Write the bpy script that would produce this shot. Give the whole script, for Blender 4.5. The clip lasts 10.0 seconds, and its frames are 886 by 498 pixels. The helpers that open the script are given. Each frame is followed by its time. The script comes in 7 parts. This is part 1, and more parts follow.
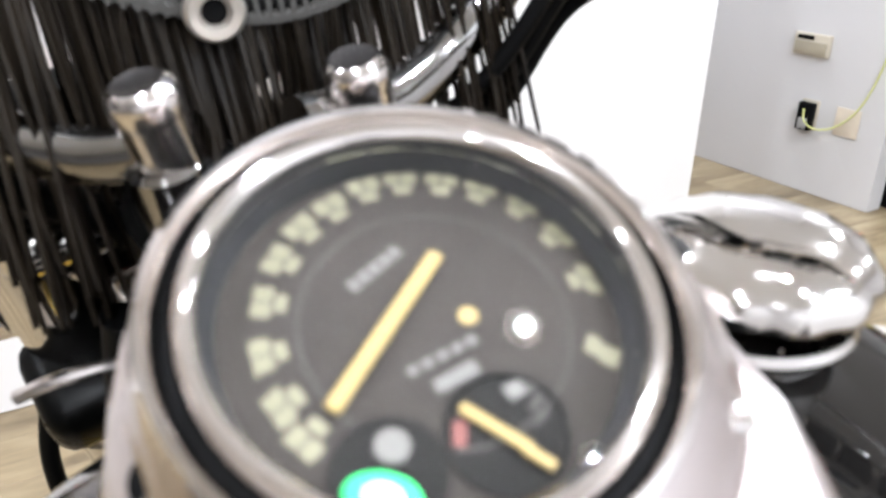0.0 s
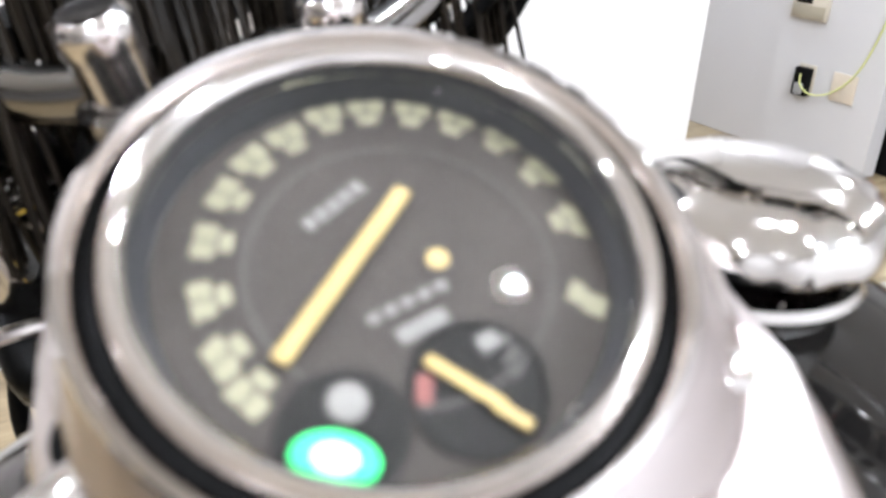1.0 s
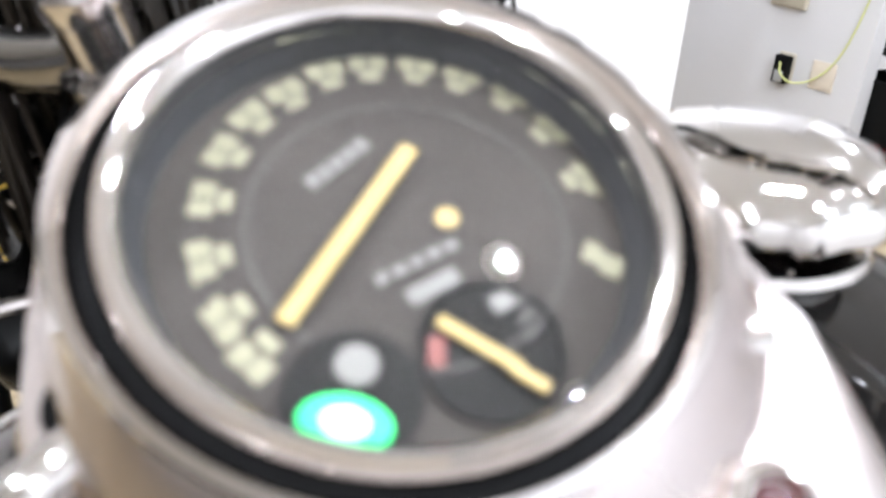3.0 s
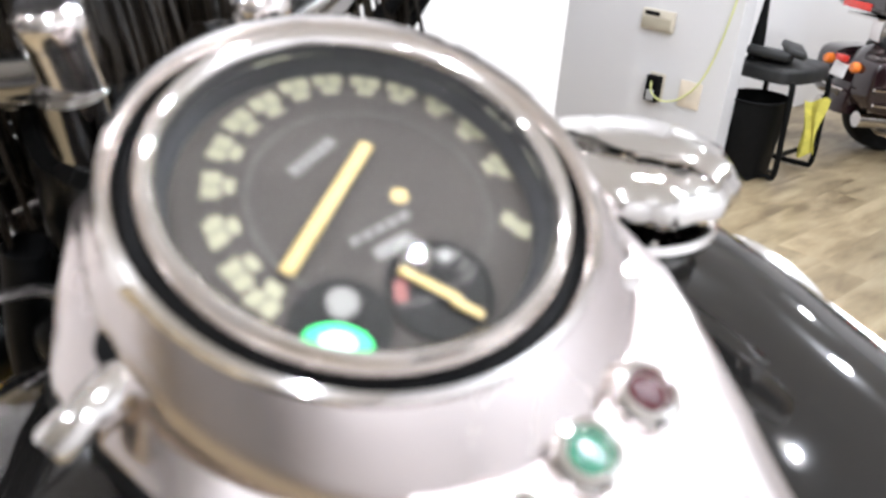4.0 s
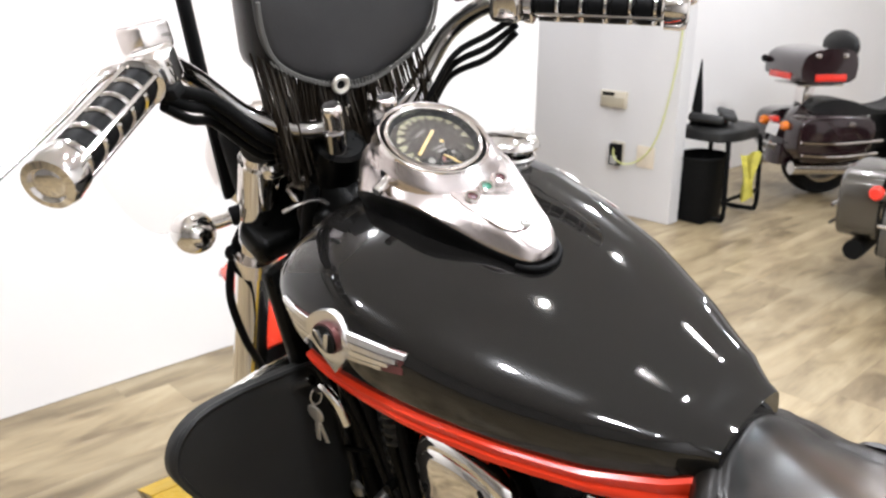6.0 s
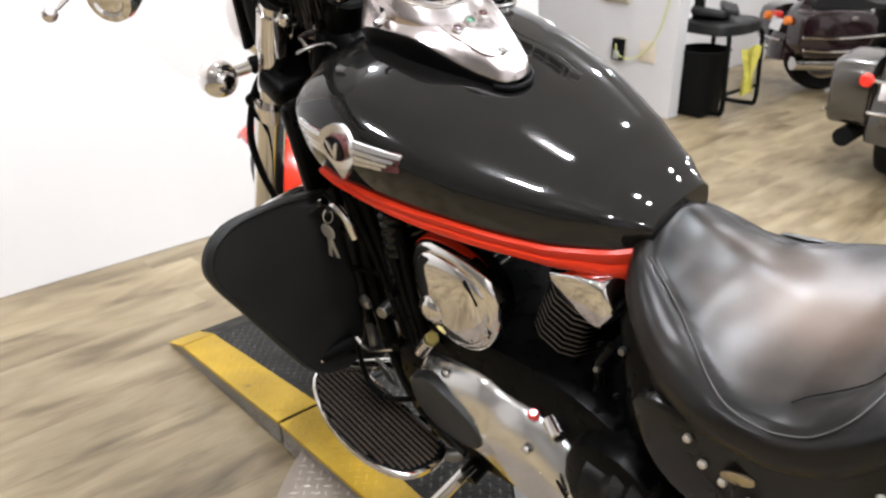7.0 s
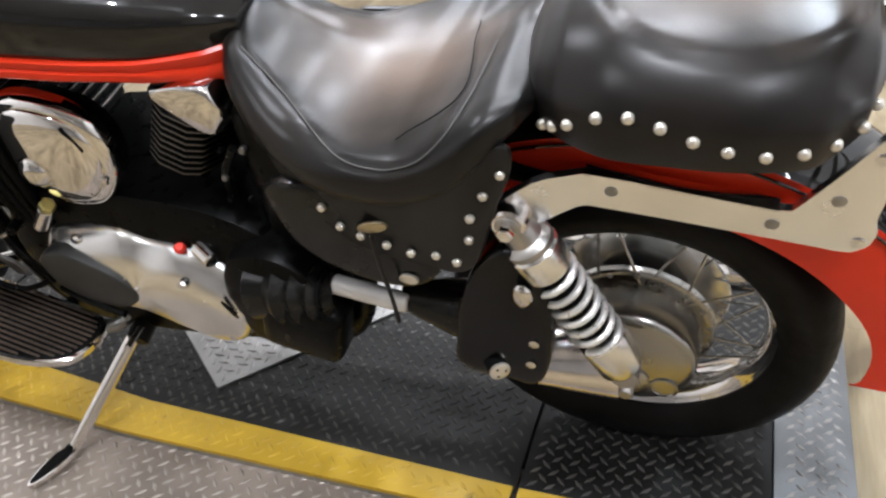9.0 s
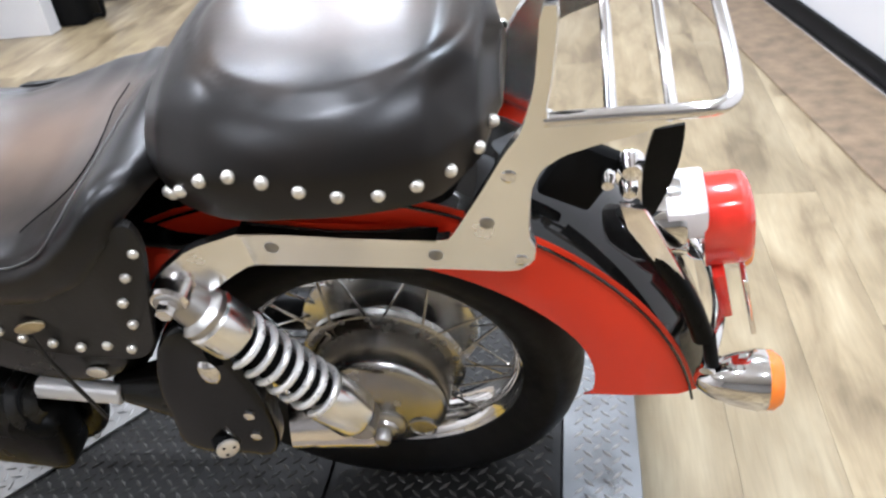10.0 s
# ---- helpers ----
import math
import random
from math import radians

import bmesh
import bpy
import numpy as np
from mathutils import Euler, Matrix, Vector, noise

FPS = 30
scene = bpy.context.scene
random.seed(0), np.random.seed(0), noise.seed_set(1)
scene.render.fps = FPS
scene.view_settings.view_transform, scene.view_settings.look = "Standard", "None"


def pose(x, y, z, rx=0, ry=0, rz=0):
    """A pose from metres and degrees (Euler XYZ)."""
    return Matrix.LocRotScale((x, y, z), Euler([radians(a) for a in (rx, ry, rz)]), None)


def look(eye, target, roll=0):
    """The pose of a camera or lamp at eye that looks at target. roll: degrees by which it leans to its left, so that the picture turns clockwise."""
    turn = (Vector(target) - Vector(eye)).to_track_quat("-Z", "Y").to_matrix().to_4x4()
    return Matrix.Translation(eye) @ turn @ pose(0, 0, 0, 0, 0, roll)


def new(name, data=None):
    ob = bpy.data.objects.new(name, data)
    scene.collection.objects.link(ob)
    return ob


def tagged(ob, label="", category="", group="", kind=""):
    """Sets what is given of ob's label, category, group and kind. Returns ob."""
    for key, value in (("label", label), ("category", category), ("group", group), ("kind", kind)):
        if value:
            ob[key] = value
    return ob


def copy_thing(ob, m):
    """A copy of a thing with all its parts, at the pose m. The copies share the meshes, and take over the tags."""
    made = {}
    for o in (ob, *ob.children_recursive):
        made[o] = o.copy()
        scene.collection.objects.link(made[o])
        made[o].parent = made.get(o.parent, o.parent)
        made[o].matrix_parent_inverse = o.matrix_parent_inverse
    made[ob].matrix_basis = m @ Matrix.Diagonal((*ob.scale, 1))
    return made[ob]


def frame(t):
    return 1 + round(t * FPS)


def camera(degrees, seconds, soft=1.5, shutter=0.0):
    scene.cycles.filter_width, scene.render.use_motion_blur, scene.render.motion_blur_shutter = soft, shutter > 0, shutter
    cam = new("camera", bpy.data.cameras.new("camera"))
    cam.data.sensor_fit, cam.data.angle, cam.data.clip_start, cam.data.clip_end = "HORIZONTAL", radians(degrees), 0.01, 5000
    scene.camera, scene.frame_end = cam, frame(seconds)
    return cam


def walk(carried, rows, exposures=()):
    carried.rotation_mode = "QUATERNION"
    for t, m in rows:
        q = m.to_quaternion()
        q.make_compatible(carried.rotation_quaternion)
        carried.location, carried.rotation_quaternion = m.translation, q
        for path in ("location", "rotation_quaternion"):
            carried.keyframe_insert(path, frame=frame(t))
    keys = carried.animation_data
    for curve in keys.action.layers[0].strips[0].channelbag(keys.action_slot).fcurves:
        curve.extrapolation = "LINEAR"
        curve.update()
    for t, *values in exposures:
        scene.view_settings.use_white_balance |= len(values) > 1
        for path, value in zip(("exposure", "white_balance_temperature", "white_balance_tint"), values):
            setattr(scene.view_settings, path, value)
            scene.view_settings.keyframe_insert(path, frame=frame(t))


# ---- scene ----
cam = camera(56.55, 10.0, soft=2.4)
PATH = [
    (0, (-0.3547, 0.7396, 1.242), (0.6635, 2.2671, 0.449), 1.8),
    (0.2, (-0.3494, 0.7347, 1.236), (0.6497, 2.2633, 0.422), 1.2),
    (0.5, (-0.3386, 0.745, 1.23), (0.6662, 2.2464, 0.373), 2.3),
    (1, (-0.3396, 0.7513, 1.227), (0.6761, 2.2387, 0.358), 2.5),
    (1.5, (-0.3431, 0.7549, 1.221), (0.6796, 2.229, 0.337), 2.4),
    (2, (-0.3404, 0.7585, 1.219), (0.6829, 2.2305, 0.332), 2.7),
    (3.5, (-0.3467, 0.7575, 1.216), (0.7404, 2.1795, 0.324), 2.8),
    (3.8, (-0.3626, 0.753, 1.215), (0.7994, 2.1253, 0.34), 3.0),
    (4, (-0.3888, 0.7229, 1.229), (0.8779, 2.0293, 0.399), 4.7),
    (4.2, (-0.4323, 0.6803, 1.245), (0.8669, 1.9866, 0.466), 5.7),
    (4.5, (-0.5156, 0.5612, 1.256), (0.7059, 1.9876, 0.571), 3.5),
    (4.7, (-0.5688, 0.4777, 1.262), (0.7099, 1.8694, 0.607), 2.8),
    (5, (-0.6538, 0.3984, 1.287), (0.5984, 1.8076, 0.618), -0.1),
    (5.2, (-0.7031, 0.3629, 1.301), (0.6009, 1.7423, 0.671), 0.5),
    (6.3, (-0.9712, 0.0998, 1.335), (0.3357, 1.4777, 0.707), 0.3),
    (6.5, (-0.9927, 0.0486, 1.315), (0.2666, 1.4394, 0.623), 0.7),
    (6.8, (-1.0285, 0.0038, 1.288), (0.187, 1.3805, 0.496), -0.3),
    (7, (-1.0457, 0.0036, 1.278), (0.193, 1.343, 0.457), -0.0),
    (7.5, (-1.0813, 0.0216, 1.257), (0.2265, 1.2382, 0.358), -2.3),
    (8, (-1.095, 0.0056, 1.227), (0.3052, 1.0318, 0.234), -2.4),
    (8.5, (-1.0928, -0.0181, 1.214), (0.4121, 0.7812, 0.167), -3.3),
    (9, (-1.0766, -0.0552, 1.2), (0.4863, 0.5228, 0.094), -2.8),
    (9.5, (-1.0441, -0.1163, 1.193), (0.5641, 0.2426, 0.06), -2.7),
    (10, (-0.9542, -0.2789, 1.177), (0.6969, 0.0698, 0.104), -8.1),
]
EXPOSURES = [(0.0, -0.14, 6250, 10), (2.0, -0.06, 6150, 10), (3.5, -0.02, 6150, 10), (4.5, -0.16, 6400, 10), (5.0, -0.18, 6500, 10), (7.0, -0.27, 6450, 10), (8.5, -0.39, 6350, 10), (9.5, -0.20, 6150, 10), (10.0, -0.10, 5950, 10)]

walk(cam, [(t, look(eye, target, roll)) for t, eye, target, roll in PATH], EXPOSURES)
cam.data.dof.use_dof = True
cam.data.dof.focus_distance = 1.05
cam.data.dof.aperture_fstop = 10.0

# ---- world and lamps ----
world = bpy.data.worlds.new("world")
scene.world = world
world.use_nodes = True
world.node_tree.nodes["Background"].inputs[0].default_value = (0.9, 0.95, 1.0, 1)
world.node_tree.nodes["Background"].inputs[1].default_value = 0.03


# ---- materials ----
def mat(name, color, rough=0.5, metal=0.0, var=0.12, scale=8.0, bump=0.0, bscale=120.0, rvar=0.0, coat=0.0, spec=0.5, fine=0.0):
    m = bpy.data.materials.new(name)
    m.use_nodes = True
    nt = m.node_tree
    b = nt.nodes["Principled BSDF"]
    tc = nt.nodes.new("ShaderNodeTexCoord")
    n = nt.nodes.new("ShaderNodeTexNoise")
    n.inputs["Scale"].default_value = scale
    n.inputs["Detail"].default_value = 6
    nt.links.new(tc.outputs["Object"], n.inputs["Vector"])
    ramp = nt.nodes.new("ShaderNodeValToRGB")
    c = Vector(color)
    ramp.color_ramp.elements[0].position, ramp.color_ramp.elements[1].position = 0.3, 0.72
    ramp.color_ramp.elements[0].color = (*(c * (1 - var)), 1)
    ramp.color_ramp.elements[1].color = (*(min(1, v * (1 + var)) for v in c), 1)
    nt.links.new(n.outputs["Fac"], ramp.inputs[0])
    nt.links.new(ramp.outputs[0], b.inputs["Base Color"])
    b.inputs["Roughness"].default_value = rough
    b.inputs["Metallic"].default_value = metal
    b.inputs["Specular IOR Level"].default_value = spec
    if coat:
        b.inputs["Coat Weight"].default_value = coat
        b.inputs["Coat Roughness"].default_value = 0.03
    if rvar:
        mr = nt.nodes.new("ShaderNodeMapRange")
        mr.inputs[1].default_value, mr.inputs[2].default_value = 0.22, 0.78
        mr.inputs[3].default_value, mr.inputs[4].default_value = max(0.01, rough - rvar), rough + rvar
        n2 = nt.nodes.new("ShaderNodeTexNoise")
        n2.inputs["Scale"].default_value = scale * 3.1
        n2.inputs["Detail"].default_value = 8
        nt.links.new(tc.outputs["Object"], n2.inputs["Vector"])
        nt.links.new(n2.outputs["Fac"], mr.inputs[0])
        nt.links.new(mr.outputs[0], b.inputs["Roughness"])
    if bump:
        nb = nt.nodes.new("ShaderNodeTexNoise")
        nb.inputs["Scale"].default_value = bscale
        nb.inputs["Detail"].default_value = 4
        nt.links.new(tc.outputs["Object"], nb.inputs["Vector"])
        bp = nt.nodes.new("ShaderNodeBump")
        bp.inputs["Strength"].default_value = bump
        bp.inputs["Distance"].default_value = 0.002
        nt.links.new(nb.outputs["Fac"], bp.inputs["Height"])
        nt.links.new(bp.outputs[0], b.inputs["Normal"])
    return m


def glow(name, color, strength):
    m = bpy.data.materials.new(name)
    m.use_nodes = True
    b = m.node_tree.nodes["Principled BSDF"]
    b.inputs["Base Color"].default_value = (*color, 1)
    b.inputs["Emission Color"].default_value = (*color, 1)
    b.inputs["Emission Strength"].default_value = strength
    return m


def glassy(name, color, alpha_rough=0.0, ior=1.45):
    m = bpy.data.materials.new(name)
    m.use_nodes = True
    b = m.node_tree.nodes["Principled BSDF"]
    b.inputs["Base Color"].default_value = (*color, 1)
    b.inputs["Transmission Weight"].default_value = 1.0
    b.inputs["Roughness"].default_value = alpha_rough
    b.inputs["IOR"].default_value = ior
    return m


CHROME = mat("chrome", (0.78, 0.755, 0.73), 0.06, 1.0, 0.04, 6, rvar=0.03)
SATIN = mat("satin_chrome", (0.84, 0.80, 0.78), 0.17, 1.0, 0.06, 14, 0.03, 300, rvar=0.06)
# chrome for bars and risers, their dark reflections put into the base colour
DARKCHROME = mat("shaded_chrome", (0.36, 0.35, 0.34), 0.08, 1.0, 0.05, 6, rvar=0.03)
ALU = mat("cast_aluminium", (0.44, 0.425, 0.40), 0.34, 1.0, 0.10, 20, 0.08, 400, rvar=0.08)
DULL = mat("dull_steel", (0.33, 0.32, 0.30), 0.42, 1.0, 0.15, 30, 0.1, 300, rvar=0.1)
PAINT = mat("black_paint", (0.0072, 0.0067, 0.0062), 0.040, 0.0, 0.10, 3, rvar=0.015, spec=0.54)
FLAPHIDE = mat("smooth_bag_leather", (0.018, 0.018, 0.019), 0.48, 0.0, 0.25, 8, 0.12, 260, rvar=0.08, spec=0.55)
COVERBLACK = mat("black_cover_vinyl", (0.009, 0.0085, 0.0075), 0.24, 0.0, 0.3, 10, 0.08, 200, rvar=0.08, spec=0.30)
RED = mat("red_paint", (0.74, 0.040, 0.012), 0.24, 0.0, 0.06, 3, coat=0.12, rvar=0.04, spec=0.22)
LEATHER = mat("black_leather", (0.010, 0.0095, 0.009), 0.36, 0.0, 0.3, 5, 0.14, 320, rvar=0.07, spec=0.34)
SEATHIDE = mat("worn_sheen_leather", (0.012, 0.010, 0.009), 0.32, 0.0, 0.3, 9, 0.05, 260, rvar=0.025, spec=0.27)
ramp = next(n for n in SEATHIDE.node_tree.nodes if n.type == "VALTORGB").color_ramp
ramp.elements[0].position, ramp.elements[0].color = 0.25, (0.006, 0.0058, 0.0055, 1)
ramp.elements[1].position, ramp.elements[1].color = 0.90, (0.016, 0.012, 0.009, 1)


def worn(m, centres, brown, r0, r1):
    """Brown rubbed patches round the places where the riders sit, their colour lightened to hold the seats' broad
    sheen.
    """
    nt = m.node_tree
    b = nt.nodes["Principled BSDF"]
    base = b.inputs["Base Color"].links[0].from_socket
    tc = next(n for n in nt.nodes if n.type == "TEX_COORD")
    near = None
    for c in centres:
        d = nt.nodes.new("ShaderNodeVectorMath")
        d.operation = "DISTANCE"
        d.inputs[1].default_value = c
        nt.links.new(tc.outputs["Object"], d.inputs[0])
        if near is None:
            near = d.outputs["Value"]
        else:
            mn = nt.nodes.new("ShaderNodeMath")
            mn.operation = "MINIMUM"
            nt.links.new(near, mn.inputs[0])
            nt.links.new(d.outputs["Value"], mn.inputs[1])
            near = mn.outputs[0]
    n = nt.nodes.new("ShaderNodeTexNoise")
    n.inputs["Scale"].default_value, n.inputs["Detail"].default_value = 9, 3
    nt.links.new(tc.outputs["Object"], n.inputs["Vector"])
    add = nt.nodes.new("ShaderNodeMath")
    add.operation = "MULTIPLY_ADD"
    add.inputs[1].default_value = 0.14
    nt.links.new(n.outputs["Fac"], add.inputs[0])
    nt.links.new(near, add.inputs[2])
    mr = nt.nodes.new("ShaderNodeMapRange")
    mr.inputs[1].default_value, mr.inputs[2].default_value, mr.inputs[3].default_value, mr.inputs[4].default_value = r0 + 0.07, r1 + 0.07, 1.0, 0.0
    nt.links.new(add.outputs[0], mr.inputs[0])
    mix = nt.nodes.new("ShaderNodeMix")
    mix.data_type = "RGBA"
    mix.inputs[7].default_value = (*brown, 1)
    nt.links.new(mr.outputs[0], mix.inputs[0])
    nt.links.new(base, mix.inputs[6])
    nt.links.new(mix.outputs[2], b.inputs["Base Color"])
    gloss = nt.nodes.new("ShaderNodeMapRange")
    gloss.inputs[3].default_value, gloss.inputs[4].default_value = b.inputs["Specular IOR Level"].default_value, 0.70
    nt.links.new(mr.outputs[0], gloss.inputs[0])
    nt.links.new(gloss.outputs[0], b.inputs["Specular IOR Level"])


def chipped(m, under, scale, level):
    """Small chips and scuffs through which the dark ground shows."""
    nt = m.node_tree
    b = nt.nodes["Principled BSDF"]
    base = b.inputs["Base Color"].links[0].from_socket
    tc = next(n for n in nt.nodes if n.type == "TEX_COORD")
    n = nt.nodes.new("ShaderNodeTexNoise")
    n.inputs["Scale"].default_value, n.inputs["Detail"].default_value, n.inputs["Roughness"].default_value = scale, 8, 0.72
    nt.links.new(tc.outputs["Object"], n.inputs["Vector"])
    mr = nt.nodes.new("ShaderNodeMapRange")
    mr.inputs[1].default_value, mr.inputs[2].default_value = level, level + 0.06
    mr.inputs[4].default_value = 0.85
    nt.links.new(n.outputs["Fac"], mr.inputs[0])
    mix = nt.nodes.new("ShaderNodeMix")
    mix.data_type = "RGBA"
    mix.inputs[7].default_value = (*under, 1)
    nt.links.new(mr.outputs[0], mix.inputs[0])
    nt.links.new(base, mix.inputs[6])
    nt.links.new(mix.outputs[2], b.inputs["Base Color"])


PALEWIRE = mat("pale_spring_steel", (0.80, 0.79, 0.76), 0.30, 0.55, 0.06, 40, rvar=0.06)
STRUTMETAL = mat("brushed_strut_metal", (0.87, 0.865, 0.85), 0.24, 1.0, 0.05, 10, 0.02, 300, rvar=0.05)
GLOSSBLACK = mat("gloss_black_bracket", (0.0035, 0.0034, 0.0032), 0.16, 0.0, 0.2, 20, 0.05, 150, rvar=0.05, spec=0.22)
POLISHED = mat("polished_aluminium", (0.37, 0.36, 0.34), 0.23, 1.0, 0.08, 12, 0.03, 300, rvar=0.07)
# brown of rubbed leather plus the seats' broad sheen, painted as distance gradients
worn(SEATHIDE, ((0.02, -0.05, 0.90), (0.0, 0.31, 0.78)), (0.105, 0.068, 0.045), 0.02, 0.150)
VINYL = mat("black_vinyl", (0.0145, 0.0145, 0.014), 0.48, 0.0, 0.25, 6, 0.12, 300, rvar=0.08, spec=0.3)
RUBBER = mat("black_rubber", (0.0032, 0.0032, 0.0032), 0.5, 0.0, 0.2, 12, 0.12, 150, rvar=0.1, spec=0.08)
TYRE = mat("tyre_rubber", (0.006, 0.006, 0.0063), 0.55, 0.0, 0.3, 20, 0.15, 200, rvar=0.1, spec=0.16)
ENGINE = mat("black_engine_paint", (0.0026, 0.0026, 0.0024), 0.32, 0.0, 0.3, 14, 0.1, 200, rvar=0.12, spec=0.08)
FIN = mat("machined_fin_edge", (0.13, 0.115, 0.10), 0.4, 1.0, 0.1, 30)
DIAL = mat("dial_face", (0.042, 0.037, 0.032), 0.7, 0.0, 0.12, 30, spec=0.08)
DIALDARK = mat("dial_face_dark", (0.018, 0.017, 0.016), 0.7, 0.0, 0.1, 30, spec=0.05)
INKDIM = mat("dial_faint_ink", (0.082, 0.077, 0.070), 0.7, 0.0, 0.05, 60, spec=0.05)
INK = mat("dial_cream_ink", (0.170, 0.158, 0.096), 0.6, 0.0, 0.05, 60)
INKGREY = mat("dial_grey_ink", (0.125, 0.118, 0.105), 0.6, 0.0, 0.05, 60)
NEEDLE = mat("needle_yellow", (0.31, 0.22, 0.070), 0.45, 0.0, 0.05, 60)
DOTRED = mat("dial_red_ink", (0.13, 0.030, 0.022), 0.6)
ORANGE = mat("amber_lens", (0.9, 0.22, 0.02), 0.15, 0.0, 0.08, 40, coat=0.5)
REDLENS = mat("red_lens", (0.80, 0.035, 0.02), 0.12, 0.0, 0.08, 40, coat=0.6)
GREENLENS = mat("green_lens", (0.02, 0.12, 0.07), 0.15, coat=0.5)
MAROON = mat("maroon_lens", (0.045, 0.007, 0.009), 0.25, spec=0.3)
GREENGLOW = glow("green_indicator", (0.015, 0.60, 0.14), 0.95)
GREENCORE = glow("green_indicator_core", (0.62, 1.0, 0.82), 1.1)
DIALWALL = mat("dial_side_wall", (0.050, 0.050, 0.051), 0.6, 0.0, 0.1, 30, spec=0.15)
CONSOLE = mat("console_chrome", (0.68, 0.618, 0.602), 0.25, 1.0, 0.05, 10, 0.02, 300, rvar=0.05)
BEZEL = mat("bezel_chrome", (0.90, 0.865, 0.845), 0.055, 1.0, 0.04, 10, rvar=0.02)
STITCH = mat("grey_stitching", (0.075, 0.072, 0.066), 0.7)
BLACKIN = mat("matt_black", (0.004, 0.004, 0.004), 0.6, spec=0.08)


# ---- mesh helpers ----
def link(name, verts, faces, material, parent=None, smooth=True, label="", edges_sharp=None):
    me = bpy.data.meshes.new(name)
    me.from_pydata([tuple(v) for v in verts], [], faces)
    me.materials.append(material)
    me.polygons.foreach_set("use_smooth", [smooth] * len(me.polygons))
    me.update()
    ob = new(name, me)
    if parent is not None:
        ob.parent = parent
    if label:
        tagged(ob, label)
    if smooth:
        me.set_sharp_from_angle(angle=radians(38))
    return ob


def part(name, bm, material, parent=None, label="", smooth=True):
    bmesh.ops.recalc_face_normals(bm, faces=bm.faces)
    me = bpy.data.meshes.new(name)
    bm.to_mesh(me)
    bm.free()
    me.materials.append(material)
    me.polygons.foreach_set("use_smooth", [smooth] * len(me.polygons))
    if smooth:
        me.set_sharp_from_angle(angle=radians(38))
    ob = new(name, me)
    if parent is not None:
        ob.parent = parent
    if label:
        tagged(ob, label)
    return ob


def empty(name, m=None, parent=None):
    ob = new(name)
    ob.empty_display_size = 0.05
    if m is not None:
        ob.matrix_basis = m
    if parent is not None:
        ob.parent = parent
    return ob


def bm_join(parts):
    """One bmesh from several."""
    out = bmesh.new()
    for b in parts:
        me = bpy.data.meshes.new("tmp")
        b.to_mesh(me)
        b.free()
        out.from_mesh(me)
        bpy.data.meshes.remove(me)
    return out


def bm_box(sx, sy, sz, m=None, bevel=0.004, seg=2):
    bm = bmesh.new()
    bmesh.ops.create_cube(bm, size=1.0, matrix=Matrix.Diagonal((sx, sy, sz, 1)))
    if bevel:
        bmesh.ops.bevel(bm, geom=bm.edges[:], offset=bevel, segments=seg, profile=0.5, affect="EDGES")
    if m is not None:
        bmesh.ops.transform(bm, matrix=m, verts=bm.verts)
    return bm


def at(x, y, z):
    return Matrix.Translation((x, y, z))


def align(direction):
    return Vector(direction).normalized().to_track_quat("Z", "Y").to_matrix().to_4x4()


def bm_lathe(profile, m=None, n=40, closed=False):
    """profile: (radius, height) pairs, turned about z."""
    bm = bmesh.new()
    rings = []
    for r, h in profile:
        if r < 1e-6:
            rings.append([bm.verts.new((0, 0, h))])
        else:
            rings.append([bm.verts.new((r * math.cos(2 * math.pi * i / n), r * math.sin(2 * math.pi * i / n), h)) for i in range(n)])
    pairs = list(zip(rings, rings[1:]))
    if closed:
        pairs.append((rings[-1], rings[0]))
    for a, b in pairs:
        for i in range(n):
            j = (i + 1) % n
            if len(a) == 1 and len(b) == 1:
                continue
            if len(a) == 1:
                bm.faces.new((a[0], b[i], b[j]))
            elif len(b) == 1:
                bm.faces.new((a[i], a[j], b[0]))
            else:
                bm.faces.new((a[i], a[j], b[j], b[i]))
    if m is not None:
        bmesh.ops.transform(bm, matrix=m, verts=bm.verts)
    return bm


def catmull(pts, n=8):
    p = [Vector(q) for q in pts]
    p = [p[0] * 2 - p[1]] + p + [p[-1] * 2 - p[-2]]
    out = []
    for i in range(1, len(p) - 2):
        for k in range(n):
            t = k / n
            a, b, c, d = p[i - 1], p[i], p[i + 1], p[i + 2]
            out.append(0.5 * ((2 * b) + (c - a) * t + (2 * a - 5 * b + 4 * c - d) * t * t + (3 * b - a - 3 * c + d) * t ** 3))
    out.append(p[-2])
    return out


